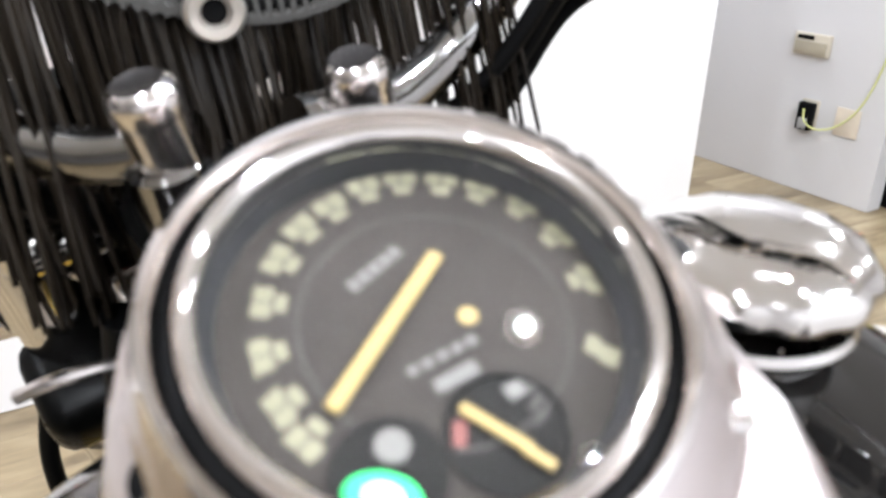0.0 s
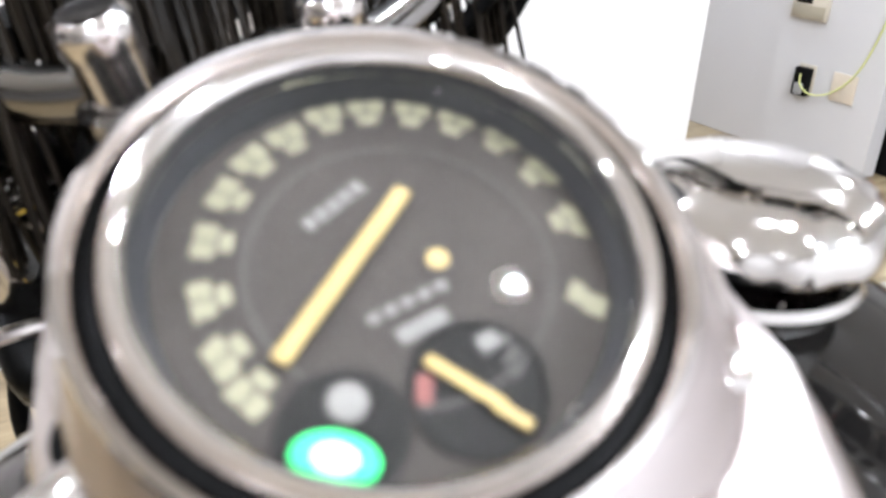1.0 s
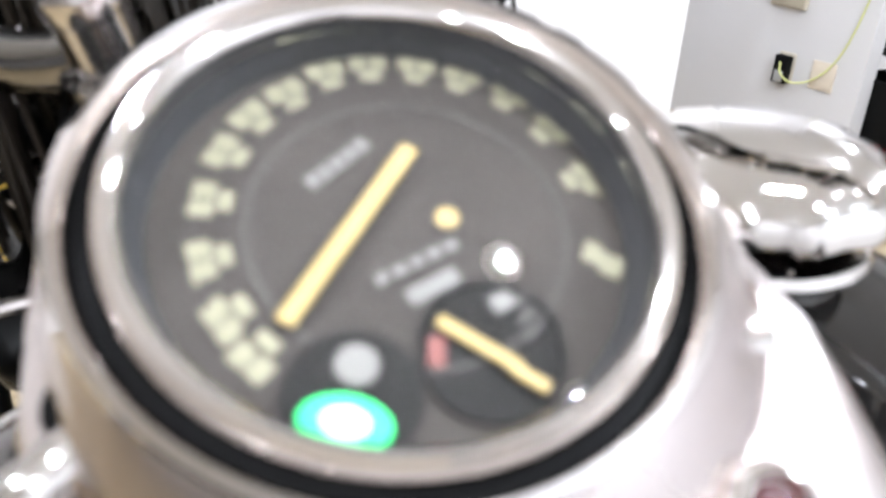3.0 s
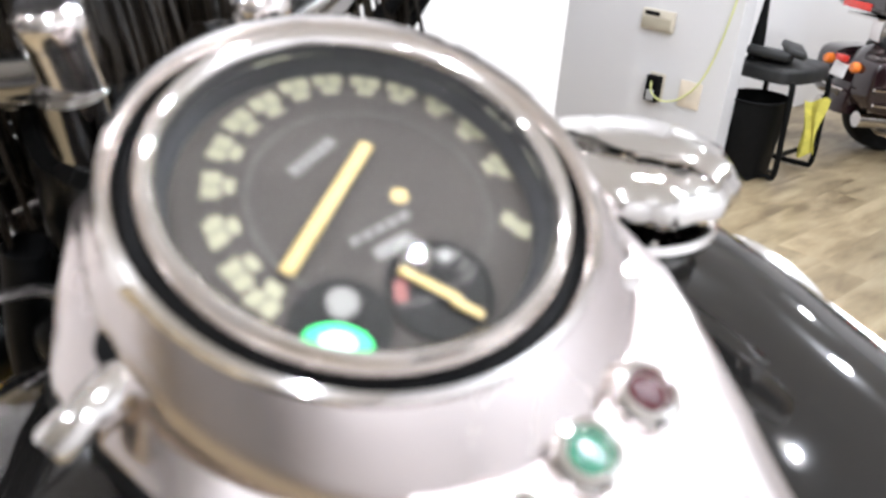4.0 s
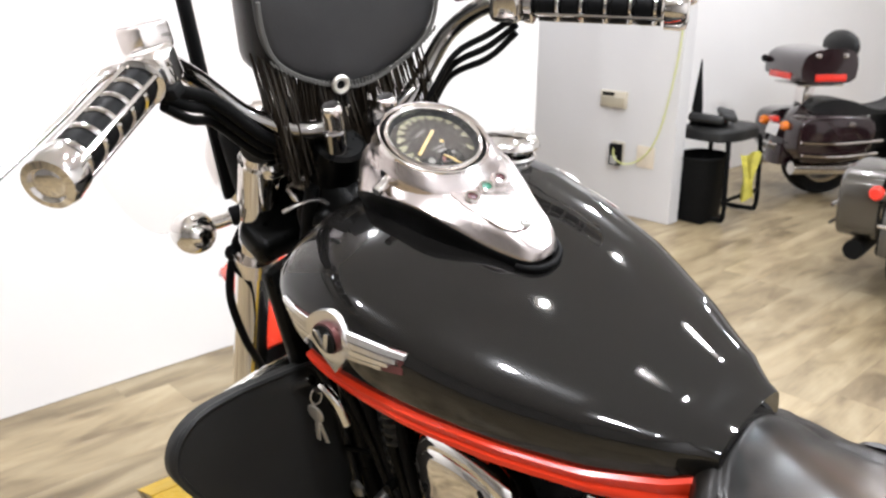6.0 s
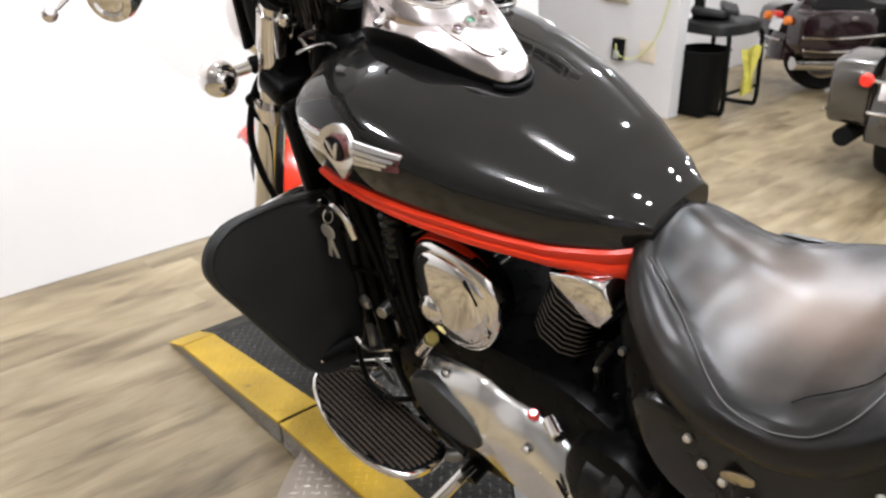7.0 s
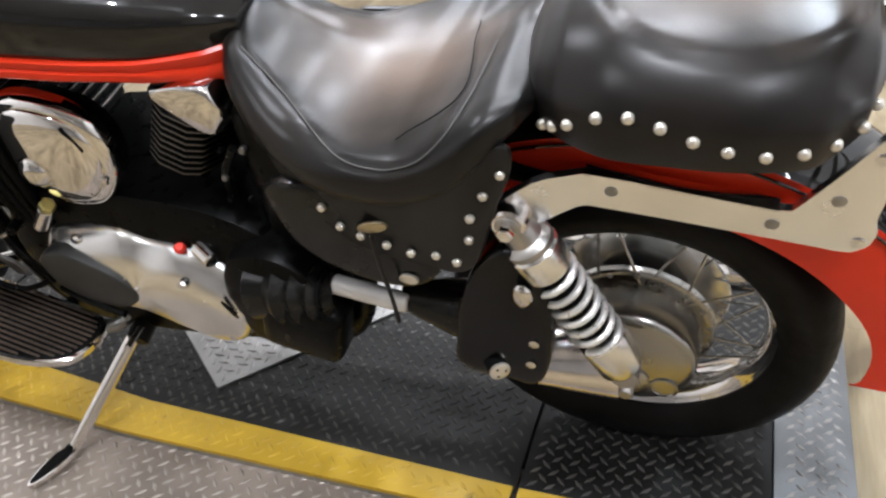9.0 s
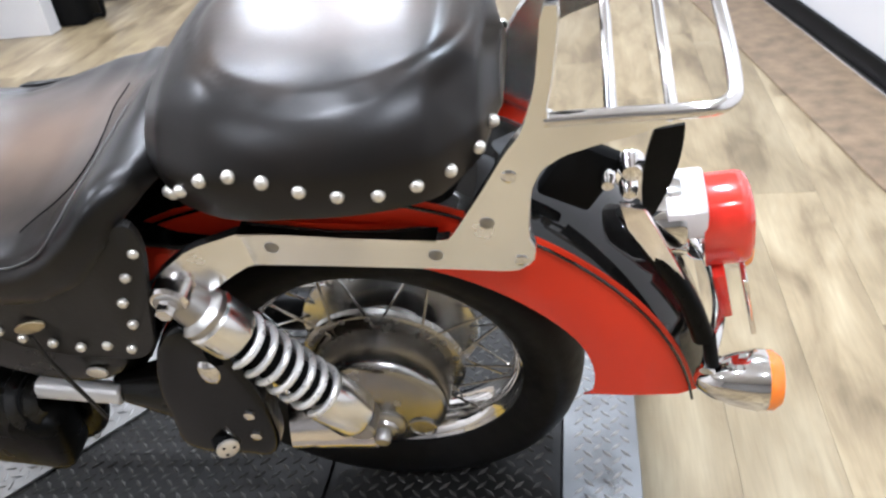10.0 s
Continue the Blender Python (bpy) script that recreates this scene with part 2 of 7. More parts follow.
def bm_tube(pts, r, n=12, smooth=8, closed=False, flat=1.0):
    """A swept tube through the points; r is one radius or one for each point."""
    path = catmull(pts, smooth) if smooth > 1 and len(pts) > 2 else [Vector(q) for q in pts]
    if closed:
        path = path[:-1] if (path[0] - path[-1]).length < 1e-5 else path
    m = len(path)
    rs = [r] * m if not hasattr(r, "__len__") else [float(np.interp(i / (m - 1), np.linspace(0, 1, len(r)), r)) for i in range(m)]
    bm = bmesh.new()
    rings, up = [], None
    for i, p in enumerate(path):
        a = path[i - 1] if (i > 0 or closed) else path[i]
        b = path[(i + 1) % m] if (i < m - 1 or closed) else path[i]
        d = (b - a).normalized()
        if up is None:
            up = d.orthogonal().normalized()
        up = (up - d * up.dot(d)).normalized()
        side = d.cross(up)
        rings.append([bm.verts.new(p + up * math.cos(2 * math.pi * k / n) * rs[i] + side * math.sin(2 * math.pi * k / n) * rs[i] * flat) for k in range(n)])
    for i in range(m if closed else m - 1):
        a, b = rings[i], rings[(i + 1) % m]
        for k in range(n):
            j = (k + 1) % n
            bm.faces.new((a[k], a[j], b[j], b[k]))
    if not closed:
        bm.faces.new(rings[0][::-1])
        bm.faces.new(rings[-1])
    return bm


def bm_grid(rows, closed_u=False, caps=False):
    """A surface through rows of points (all of one length)."""
    bm = bmesh.new()
    vs = [[bm.verts.new(p) for p in row] for row in rows]
    k = len(rows[0])
    for a, b in zip(vs, vs[1:]):
        for i in range(k if closed_u else k - 1):
            j = (i + 1) % k
            bm.faces.new((a[i], a[j], b[j], b[i]))
    if caps:
        bm.faces.new(vs[0][::-1])
        bm.faces.new(vs[-1])
    return bm


def thick(bm, d):
    bmesh.ops.recalc_face_normals(bm, faces=bm.faces)
    bmesh.ops.solidify(bm, geom=bm.faces[:], thickness=d)
    return bm


def rounded(poly, n=4, cut=0.25):
    """Chaikin-smoothed closed outline."""
    p = [Vector((*q, 0)) if len(q) == 2 else Vector(q) for q in poly]
    for _ in range(n):
        p = [v for i in range(len(p)) for v in (p[i].lerp(p[(i + 1) % len(p)], cut), p[i].lerp(p[(i + 1) % len(p)], 1 - cut))]
    return p


def bm_plate(poly, h, m=None, bevel=0.002, seg=2, dome=0.0):
    """An outline (u, v) as a plate of thickness h, from w = 0 to h, with a rounded upper rim."""
    pts = [Vector((q[0], q[1], 0)) for q in poly]
    area = sum(a.x * b.y - b.x * a.y for a, b in zip(pts, pts[1:] + pts[:1]))
    if area < 0:
        pts.reverse()
    c = sum(pts, Vector()) / len(pts)
    size = max((p - c).length for p in pts)
    bm = bmesh.new()
    rings = [[bm.verts.new(p) for p in pts]]
    rings.append([bm.verts.new((p.x, p.y, h - bevel)) for p in pts])
    steps = [(k / seg) * math.pi / 2 for k in range(1, seg + 1)]
    for a in steps:
        s = 1 - bevel * (1 - math.cos(a)) / size
        rings.append([bm.verts.new((c.x + (p.x - c.x) * s, c.y + (p.y - c.y) * s, h - bevel + bevel * math.sin(a))) for p in pts])
    if dome:
        for k in range(1, 7):
            s = (1 - bevel / size) * math.cos(k / 7 * math.pi / 2)
            rings.append([bm.verts.new((c.x + (p.x - c.x) * s, c.y + (p.y - c.y) * s, h + dome * math.sin(k / 7 * math.pi / 2))) for p in pts])
    n = len(pts)
    for a, b in zip(rings, rings[1:]):
        for i in range(n):
            j = (i + 1) % n
            bm.faces.new((a[i], a[j], b[j], b[i]))
    bm.faces.new(rings[0][::-1])
    bm.faces.new(rings[-1])
    if m is not None:
        bmesh.ops.transform(bm, matrix=m, verts=bm.verts)
    return bm


# plates that stand in the bike's side plane: u is y, v is z, thickness towards -x
SIDE = Matrix(((0, 0, -1, 0), (1, 0, 0, 0), (0, 1, 0, 0), (0, 0, 0, 1)))


def side_plate(poly, x, h, bevel=0.003, dome=0.0, seg=2):
    return bm_plate(poly, h, at(x, 0, 0) @ SIDE, bevel, seg, dome)


def bm_ball(r, m=None, sx=1, sy=1, sz=1, u=24, v=14):
    bm = bmesh.new()
    bmesh.ops.create_uvsphere(bm, u_segments=u, v_segments=v, radius=r, matrix=(m or Matrix()) @ Matrix.Diagonal((sx, sy, sz, 1)))
    return bm


def bm_cyl(a, b, r, n=20, r2=None, bevel=0.15):
    """A cylinder from a to b with softened rims."""
    a, b = Vector(a), Vector(b)
    h = (b - a).length
    r2 = r if r2 is None else r2
    e = min(bevel * r, h * 0.3)
    prof = [(0, 0), (r - e, 0), (r, e), (r2, h - e), (r2 - e, h), (0, h)]
    return bm_lathe(prof, Matrix.Translation(a) @ align(b - a), n)


# ---- the motorcycle: x to its right, y ahead, z up, from the ground under the rear axle ----
LEAN_DEG = -14.0
bike = empty("motorcycle", at(0, 0, 0.10) @ pose(0, 0, 0, 0, LEAN_DEG, 0))
tagged(bike, "black and red cruiser motorcycle leaning on its kickstand", "motorcycle")


def mirror(bm):
    bmesh.ops.transform(bm, matrix=Matrix.Diagonal((-1, 1, 1, 1)), verts=bm.verts)
    bmesh.ops.reverse_faces(bm, faces=bm.faces)
    return bm


def section(hw, zt, zm, zb, n=10, power=2.4):
    """Half of a rounded body section, from the top centre down the left side to the bottom."""
    pts = []
    for k in range(n + 1):
        a = k / n * math.pi / 2
        pts.append((-hw * math.sin(a) ** (2 / power), zm + (zt - zm) * math.cos(a) ** (2 / power)))
    pts.append((-hw * 0.99, zm - (zm - zb) * 0.55))
    pts.append((-hw * 0.95, zb + 0.001))
    return pts


def interp_rows(table, ys):
    t = np.array(table)
    out = []
    for y in ys:
        # smooth interpolation of each column
        i = int(np.clip(np.searchsorted(t[:, 0], y) - 1, 0, len(t) - 2))
        u = (y - t[i, 0]) / (t[i + 1, 0] - t[i, 0])
        p0, p1, p2, p3 = t[max(i - 1, 0), 1:], t[i, 1:], t[i + 1, 1:], t[min(i + 2, len(t) - 1), 1:]
        out.append(0.5 * (2 * p1 + (p2 - p0) * u + (2 * p0 - 5 * p1 + 4 * p2 - p3) * u * u + (3 * p1 - p0 - 3 * p2 + p3) * u ** 3))
    return out


# -- fuel tank: y, half width, top, widest height, lower edge
TANK = [(0.490, 0.060, 0.852, 0.836, 0.816), (0.53, 0.090, 0.872, 0.844, 0.812), (0.60, 0.133, 0.903, 0.858, 0.818),
        (0.70, 0.178, 0.944, 0.884, 0.838), (0.82, 0.205, 0.990, 0.912, 0.855), (0.91, 0.211, 1.016, 0.930, 0.863),
        (0.98, 0.200, 1.014, 0.934, 0.868), (1.03, 0.172, 0.990, 0.930, 0.874), (1.066, 0.125, 0.960, 0.926, 0.880), (1.082, 0.06, 0.940, 0.920, 0.892)]
# the red band below it: y, lower and upper edge
REDBAND = [(0.497, 0.763, 0.815), (0.53, 0.768, 0.814), (0.57, 0.780, 0.816), (0.635, 0.797, 0.827), (0.71, 0.814, 0.845), (0.78, 0.826, 0.853), (0.87, 0.845, 0.865), (0.93, 0.855, 0.867), (0.962, 0.861, 0.868)]


def tank_rows(ys):
    rows = []
    for y, (hw, zt, zm, zb) in zip(ys, interp_rows(TANK, ys)):
        left = section(hw, zt, zm, zb)
        ring = [(x, y, z) for x, z in left]
        ring += [(-x, y, z) for x, z in reversed(left[1:])]
        rows.append(ring)
    return rows


tank_ys = [0.490 + 0.592 * k / 44 for k in range(45)]
tank = part("fuel_tank", bm_grid(tank_rows(tank_ys), True, True), PAINT, bike, "glossy black fuel tank")
for sgn in (-1, 1):
    rows = []
    for k in range(41):
        y = 0.497 + 0.465 * k / 40
        (hw, zt, zm, zb), = interp_rows(TANK, [y])
        (z0, z1), = interp_rows(REDBAND, [y])
        x, w = hw * 0.965, z1 - z0
        rows.append([(sgn * (x - 0.016), y, z0 - 0.002), (sgn * (x - 0.001), y, z0), (sgn * (x + 0.004), y, z0 + w * 0.18), (sgn * (x + 0.0045), y, z0 + w * 0.45), (sgn * (x + 0.0015), y, z0 + w * 0.55), (sgn * (x + 0.004), y, z0 + w * 0.66), (sgn * (x + 0.0045), y, z0 + w * 0.9), (sgn * (x - 0.004), y, z1)])
    part("red_band", bm_grid(rows, True, True), RED, tank, "bright red lower band of the tank")

# tank emblem: a winged round badge
def tank_side(y, z):
    (hw, zt, zm, zb), = interp_rows(TANK, [y])
    if z >= zm:
        s = min(1.0, (z - zm) / (zt - zm)) ** 1.2
        return hw * (max(0.0, 1 - s * s)) ** (1 / 2.4)
    return hw * 0.995


def on_side(poly, sgn, lift, dome=0.001):
    """A flat outline (y, z) laid onto the tank's side."""
    bm = bmesh.new()
    top = [bm.verts.new((sgn * (tank_side(y, z) + lift), y, z)) for y, z in poly]
    bot = [bm.verts.new((sgn * (tank_side(y, z) - 0.004), y, z)) for y, z in poly]
    bm.faces.new(top)
    for i in range(len(poly)):
        j = (i + 1) % len(poly)
        bm.faces.new((top[i], top[j], bot[j], bot[i]))
    bmesh.ops.triangulate(bm, faces=[f for f in bm.faces if len(f.verts) > 4])
    return bm


def wing(y0, y1, z0, z1, h0, h1, n=10):
    """One bar of the wing from (y0, z0) to (y1, z1), with heights h0 and h1."""
    up = [(y0 + (y1 - y0) * k / n, z0 + (z1 - z0) * k / n + (h0 + (h1 - h0) * k / n) / 2) for k in range(n + 1)]
    dn = [(y0 + (y1 - y0) * k / n, z0 + (z1 - z0) * k / n - (h0 + (h1 - h0) * k / n) / 2) for k in range(n + 1)]
    return up + dn[::-1]


EY, EZ = 0.877, 0.927
WINE = mat("emblem_dark_red", (0.10, 0.028, 0.026), 0.4, 0.2)
SILVER = mat("emblem_silver", (0.78, 0.76, 0.74), 0.25, 0.9, 0.05, 30)
for sgn in (-1, 1):
    badge = part("emblem", on_side(wing(EY + 0.0, EY - 0.104, EZ + 0.0, EZ - 0.006, 0.038, 0.022) + wing(EY + 0.090, EY + 0.0, EZ + 0.006, EZ + 0.0, 0.030, 0.038)[11:] + wing(EY + 0.090, EY + 0.0, EZ + 0.006, EZ + 0.0, 0.030, 0.038)[:11], sgn, 0.0015), WINE, tank, "silver winged emblem with a round centre")
    for k in range(4):
        dz0, dz1 = 0.0135 - 0.009 * k, 0.0078 - 0.0052 * k
        part("feather", on_side(wing(EY - 0.026, EY - 0.106 + 0.009 * k, EZ + dz0, EZ + dz1 - 0.006, 0.0075, 0.0045), sgn, 0.004), SILVER, badge)
        part("feather", on_side(wing(EY + 0.026, EY + 0.092 - 0.006 * k, EZ + dz0, EZ + dz0 + 0.006, 0.0075, 0.0064), sgn, 0.004), SILVER, badge)
    circ = lambda r: [(EY + r * 1.10 * math.cos(2 * math.pi * k / 28), EZ + 0.002 + r * math.sin(2 * math.pi * k / 28)) for k in range(28)]
    part("ring", on_side(circ(0.0312), sgn, 0.006), SILVER, badge)
    part("inner_ring", on_side(circ(0.0190), sgn, 0.007), WINE, badge)
    part("centre_field", on_side(circ(0.0172), sgn, 0.009), BLACKIN, badge)
    vee = [(EY + 0.0125, EZ + 0.013), (EY + 0.007, EZ + 0.013), (EY, EZ - 0.002), (EY - 0.007, EZ + 0.013), (EY - 0.0125, EZ + 0.013), (EY - 0.003, EZ - 0.011), (EY + 0.003, EZ - 0.011)]
    part("chevron", on_side(vee, sgn, 0.011), SILVER, badge)
    part("point", on_side([(EY + 0.018, EZ - 0.026), (EY - 0.018, EZ - 0.026), (EY, EZ - 0.046)], sgn, 0.006), SILVER, badge)

# filler cap beside the console
CAP = at(0.134, 0.900, 1.022) @ pose(0, 0, 0, 4, 10, 0)
bm = bm_lathe([(0, 0.018), (0.016, 0.0175), (0.026, 0.016), (0.0365, 0.012), (0.042, 0.006), (0.0425, 0.0), (0.038, -0.005), (0.033, -0.012), (0.033, -0.03), (0, -0.03)], None, 60)
for v in bm.verts:
    if v.co.z > -0.006 and v.co.xy.length > 0.03:
        v.co.xy *= 1 + 0.022 * math.cos(12 * math.atan2(v.co.y, v.co.x))
bmesh.ops.transform(bm, matrix=CAP, verts=bm.verts)
cap = part("filler_cap", bm, CHROME, tank, "domed chrome filler cap")
part("cap_rim", bm_lathe([(0.0375, -0.012), (0.039, -0.015), (0.0375, -0.019), (0.033, -0.018)], CAP, 48, True), CHROME, cap)

# -- console on the tank
GC = Vector((0.0046, 0.8893, 1.077))
GT = pose(*GC, 26.2, 2.3, 0)
# the console's plan and lower edge: y, half width, height of the edge
CONS = [(0.729, 0.011, 0.968), (0.733, 0.021, 0.969), (0.741, 0.029, 0.9725), (0.752, 0.0345, 0.977), (0.772, 0.043, 0.986), (0.80, 0.058, 1.006), (0.84, 0.075, 1.031), (0.88, 0.081, 1.039),
        (0.92, 0.084, 1.042), (0.94, 0.081, 1.038), (0.96, 0.071, 1.032), (0.98, 0.055, 1.026), (0.995, 0.038, 1.022), (1.01, 0.016, 1.018)]


def console_row(y, hw, zb):
    """A ring of the console: its left side slopes out to the rubber seal, its right side drops from a crisp edge."""
    zt = min(1.077 + (y - 0.8893) * 0.492 - 0.008, 1.089 - max(0, y - 0.95) * 0.7) - 0.016 * max(0, (0.76 - y) / 0.04) - 0.0035 * min(1, max(0, (y - 0.836) / 0.016))
    h = max(0.008, zt - zb)
    left = [(0, zt), (-hw * 0.40, zt), (-hw * 0.62, zt - 0.001), (-hw * 0.74, zt - h * 0.14), (-hw * 0.87, zt - h * 0.50), (-hw * 0.965, zt - h * 0.86), (-hw, zb + 0.0005), (-hw * 1.005, zb - 0.0015)]
    right = [(hw * 1.005, zb - 0.0015), (hw, zb + 0.0005), (hw * 0.975, zt - h * 0.30), (hw * 0.93, zt - 0.0015 - h * 0.05), (hw * 0.88, zt - 0.001), (hw * 0.70, zt), (hw * 0.40, zt)]
    return [(x, y, z - 0.04 * x) for x, z in left + right]


cys = [0.729 + 0.281 * (0.5 - 0.5 * math.cos(math.pi * k / 30)) for k in range(31)]
hws = [(max(0.008, float(v[0])), float(v[1])) for v in interp_rows(CONS, cys)]
console = part("console", bm_grid([console_row(y, *h) for y, h in zip(cys, hws)], True, True), CONSOLE, bike, "chrome teardrop instrument console on the tank")
# the rubber seal between console and tank
for sgn in (-1, 1):
    seal = []
    for y, (h, zb) in zip(cys, hws):
        e = console_row(y, h, zb)[7] if sgn < 0 else console_row(y, h, zb)[8]
        seal.append([(e[0] - sgn * dx, y, e[2] + dz) for dx, dz in ((0.004, 0.001), (-0.0015, 0.0), (-0.0025, -0.005), (0.002, -0.016), (min(0.008, 0.4 * h), -0.060), (min(0.014, 0.6 * h), -0.060))])
    part("rubber_seal", bm_grid(seal, True, True), RUBBER, console)
part("rubber_seal", bm_tube([(-0.034, 0.748, 0.966), (-0.024, 0.733, 0.961), (-0.012, 0.726, 0.9585), (0, 0.724, 0.958), (0.012, 0.726, 0.9585), (0.024, 0.733, 0.961), (0.034, 0.748, 0.966)], 0.0045, 10), RUBBER, console)
# raised inner panel of the console
inner = [(0, 0.746), (0.022, 0.749), (0.032, 0.765), (0.042, 0.83), (0.028, 0.825), (0, 0.820), (-0.028, 0.825), (-0.042, 0.83), (-0.032, 0.765), (-0.022, 0.749)]
part("console_panel", bm_plate([(p.x - GC.x, (p.y - GC.y) / math.cos(radians(26.2))) for p in rounded(inner, 2)], 0.0022, GT @ at(0, 0, -0.0085), 0.0012), CONSOLE, console)
for x, y, m in ((0.030, 0.812, MAROON), (0.004, 0.810, GREENLENS), (-0.023, 0.807, MAROON)):
    T = GT @ at(x - GC.x, (y - GC.y) / math.cos(radians(26.2)), -0.007)
    pod = part("indicator_lamp", bm_lathe([(0.0100, 0.0), (0.0100, 0.003), (0.0088, 0.0045), (0.0066, 0.0048), (0.0058, 0.003), (0, 0.003)], T, 28), CHROME, console, "small round indicator lamp with a chrome collar")
    part("lens", bm_lathe([(0.0057, 0.0028), (0.0048, 0.0038), (0.003, 0.0044), (0, 0.0046)], T, 24), m, pod)
part("screw", bm_lathe([(0.0062, 0.0), (0.0062, 0.003), (0.0045, 0.0045), (0.0028, 0.0045), (0.0026, 0.002), (0, 0.002)], GT @ at(0 - GC.x, (0.751 - GC.y) / math.cos(radians(26.2)), -0.0085), 20), DULL, console)
# ignition switch on the left lug
T = at(-0.0655, 0.9005, 1.0625) @ pose(0, 0, 0, 20, -18, 0)
ign = part("ignition_switch", bm_lathe([(0, -0.009), (0.0055, -0.009), (0.0065, -0.0075), (0.0065, 0.014), (0.0055, 0.0165), (0, 0.0165)], at(-0.0850, 0.8935, 1.0555) @ align((1, 0.12, 0.30)), 24), CHROME, console, "chrome ignition lock with a black slot")
part("slot", bm_lathe([(0.0090, 0.0), (0.0086, 0.005), (0.007, 0.006), (0, 0.006)], T, 24), BLACKIN, ign)
for sx, y in ((-0.044, 0.843), (0.050, 0.838)):
    part("cover_bolt", bm_lathe([(0.0055, 0.0), (0.0055, 0.004), (0.0038, 0.006), (0, 0.0068)], GT @ at(sx, (y - GC.y) / math.cos(radians(26.2)), -0.008), 18), CHROME, console)

# -- speedometer
BZ = GT @ at(-0.002, 0.0025, 0)
speedo = part("speedometer", bm_lathe([(0.0680, -0.013), (0.0690, -0.004), (0.0687, 0.003), (0.0674, 0.0080), (0.0654, 0.0090), (0.0634, 0.0064), (0.0630, 0.000)], BZ, 72), BEZEL, bike, "round speedometer with a thick chrome bezel")
# the console's collar: it runs out from the bezel to the console's edge, widest on the rider's side
collar = []
for k in range(97):
    deg = 360 * k / 96
    a = radians(deg)
    wide = float(np.interp(deg, [0, 45, 90, 135, 180, 225, 270, 315, 360], [0.0760, 0.0710, 0.0690, 0.0695, 0.0705, 0.0820, 0.0900, 0.0840, 0.0760]))
    low = float(np.interp(deg, [0, 90, 180, 225, 270, 315, 360], [-0.0060, -0.0080, -0.0040, -0.0070, -0.0095, -0.0080, -0.0060]))
    row = []
    for s_ in range(7):
        f = s_ / 6
        row.append((0.0672 + (wide - 0.0672) * f, 0.0068 + (low - 0.0068) * f ** 1.1))
    row += [(wide + 0.0016, low - 0.0025), (wide + 0.0026, low - 0.009), (wide + 0.0030, low - 0.030)]
    collar.append([BZ @ Vector((r * math.cos(a), r * math.sin(a), z)) for r, z in row])
part("collar", bm_grid(collar), CONSOLE, speedo)
part("bezel_groove", bm_lathe([(0.0634, 0.0040), (0.0628, 0.001), (0.0592, 0.001), (0.0586, 0.0045)], BZ, 72), BLACKIN, speedo)
part("inner_bezel", bm_lathe([(0.0596, 0.002), (0.0596, 0.0075), (0.0575, 0.0102), (0.0552, 0.0094), (0.0540, 0.0080), (0.0538, 0.0070)], BZ, 72), BEZEL, speedo)
part("dial", bm_lathe([(0.0530, -0.010), (0.0525, -0.0072), (0, -0.0072)], BZ, 64), DIAL, speedo, "dark grey dial with cream numerals")
part("dial_wall", bm_lathe([(0.0539, 0.0072), (0.0532, 0.002), (0.0508, -0.0072)], BZ, 64), DIALWALL, speedo)
GLASS = glassy("clear_glass", (1, 1, 1), 0.0, 1.2)
glass = part("glass", bm_lathe([(0.0532, 0.003), (0.0532, 0.0045), (0.043, 0.0056), (0.03, 0.0064), (0, 0.0068), (0, 0.0056), (0.03, 0.0052), (0.043, 0.0044)], BZ, 64), GLASS, speedo)
glass.visible_shadow = False


def dial_bar(u, v, w, h, ang, m, parent, lift=-0.0071, t=0.0005):
    return part("numeral", bm_box(w, h, t, GT @ at(u, v, lift) @ pose(0, 0, 0, 0, 0, ang), 0.0), m, parent)


dial = next(o for o in speedo.children if o.name.startswith("dial") and "wall" not in o.name)
NUM = [(-0.0415, -0.0108), (-0.0423, -0.0009), (-0.0399, 0.0125), (-0.0333, 0.0256), (-0.0246, 0.0356), (-0.0150, 0.0422), (-0.0045, 0.0450), (0.0068, 0.0468), (0.0171, 0.0446), (0.0272, 0.0388), (0.0355, 0.0312), (0.0427, 0.0209), (0.0450, 0.0076), (0.0425, -0.0079)]
for u, v in NUM:
    a = math.atan2(v - 0.0025, u)
    rot = math.degrees(a) - 90
    du, dv = math.cos(a), math.sin(a)
    for s_ in (-0.0024, 0.0024):
        dial_bar(u - s_ * dv + 0.0008 * du, v + s_ * du + 0.0008 * dv, 0.0041, 0.0050, rot, INK, dial)
    dial_bar(u - 0.0038 * du, v - 0.0038 * dv, 0.0050, 0.0030, rot, INK, dial)
dial_bar(0.0322, -0.0270, 0.0055, 0.0095, 35, INK, dial)
dial_bar(-0.004, -0.0150, 0.012, 0.0038, 0, INKGREY, dial)
for k in range(5):
    dial_bar(-0.012 + 0.0042 * k, -0.0085, 0.0028, 0.0024, 0, INKGREY, dial)
for k in range(5):
    dial_bar(-0.012 + 0.0036 * k, 0.0195 + 0.001 * k, 0.0026, 0.0036, 18, INKGREY, dial)
part("odometer_ring", bm_lathe([(0.0342, -0.0071), (0.0342, -0.0067), (0.0334, -0.0067), (0.0334, -0.0071)], GT, 56), INKDIM, dial)
part("warning_dot", bm_lathe([(0.0026, -0.0071), (0.0026, -0.0064), (0, -0.0064)], GT @ at(0.0080, -0.0024, 0), 16), NEEDLE, dial)


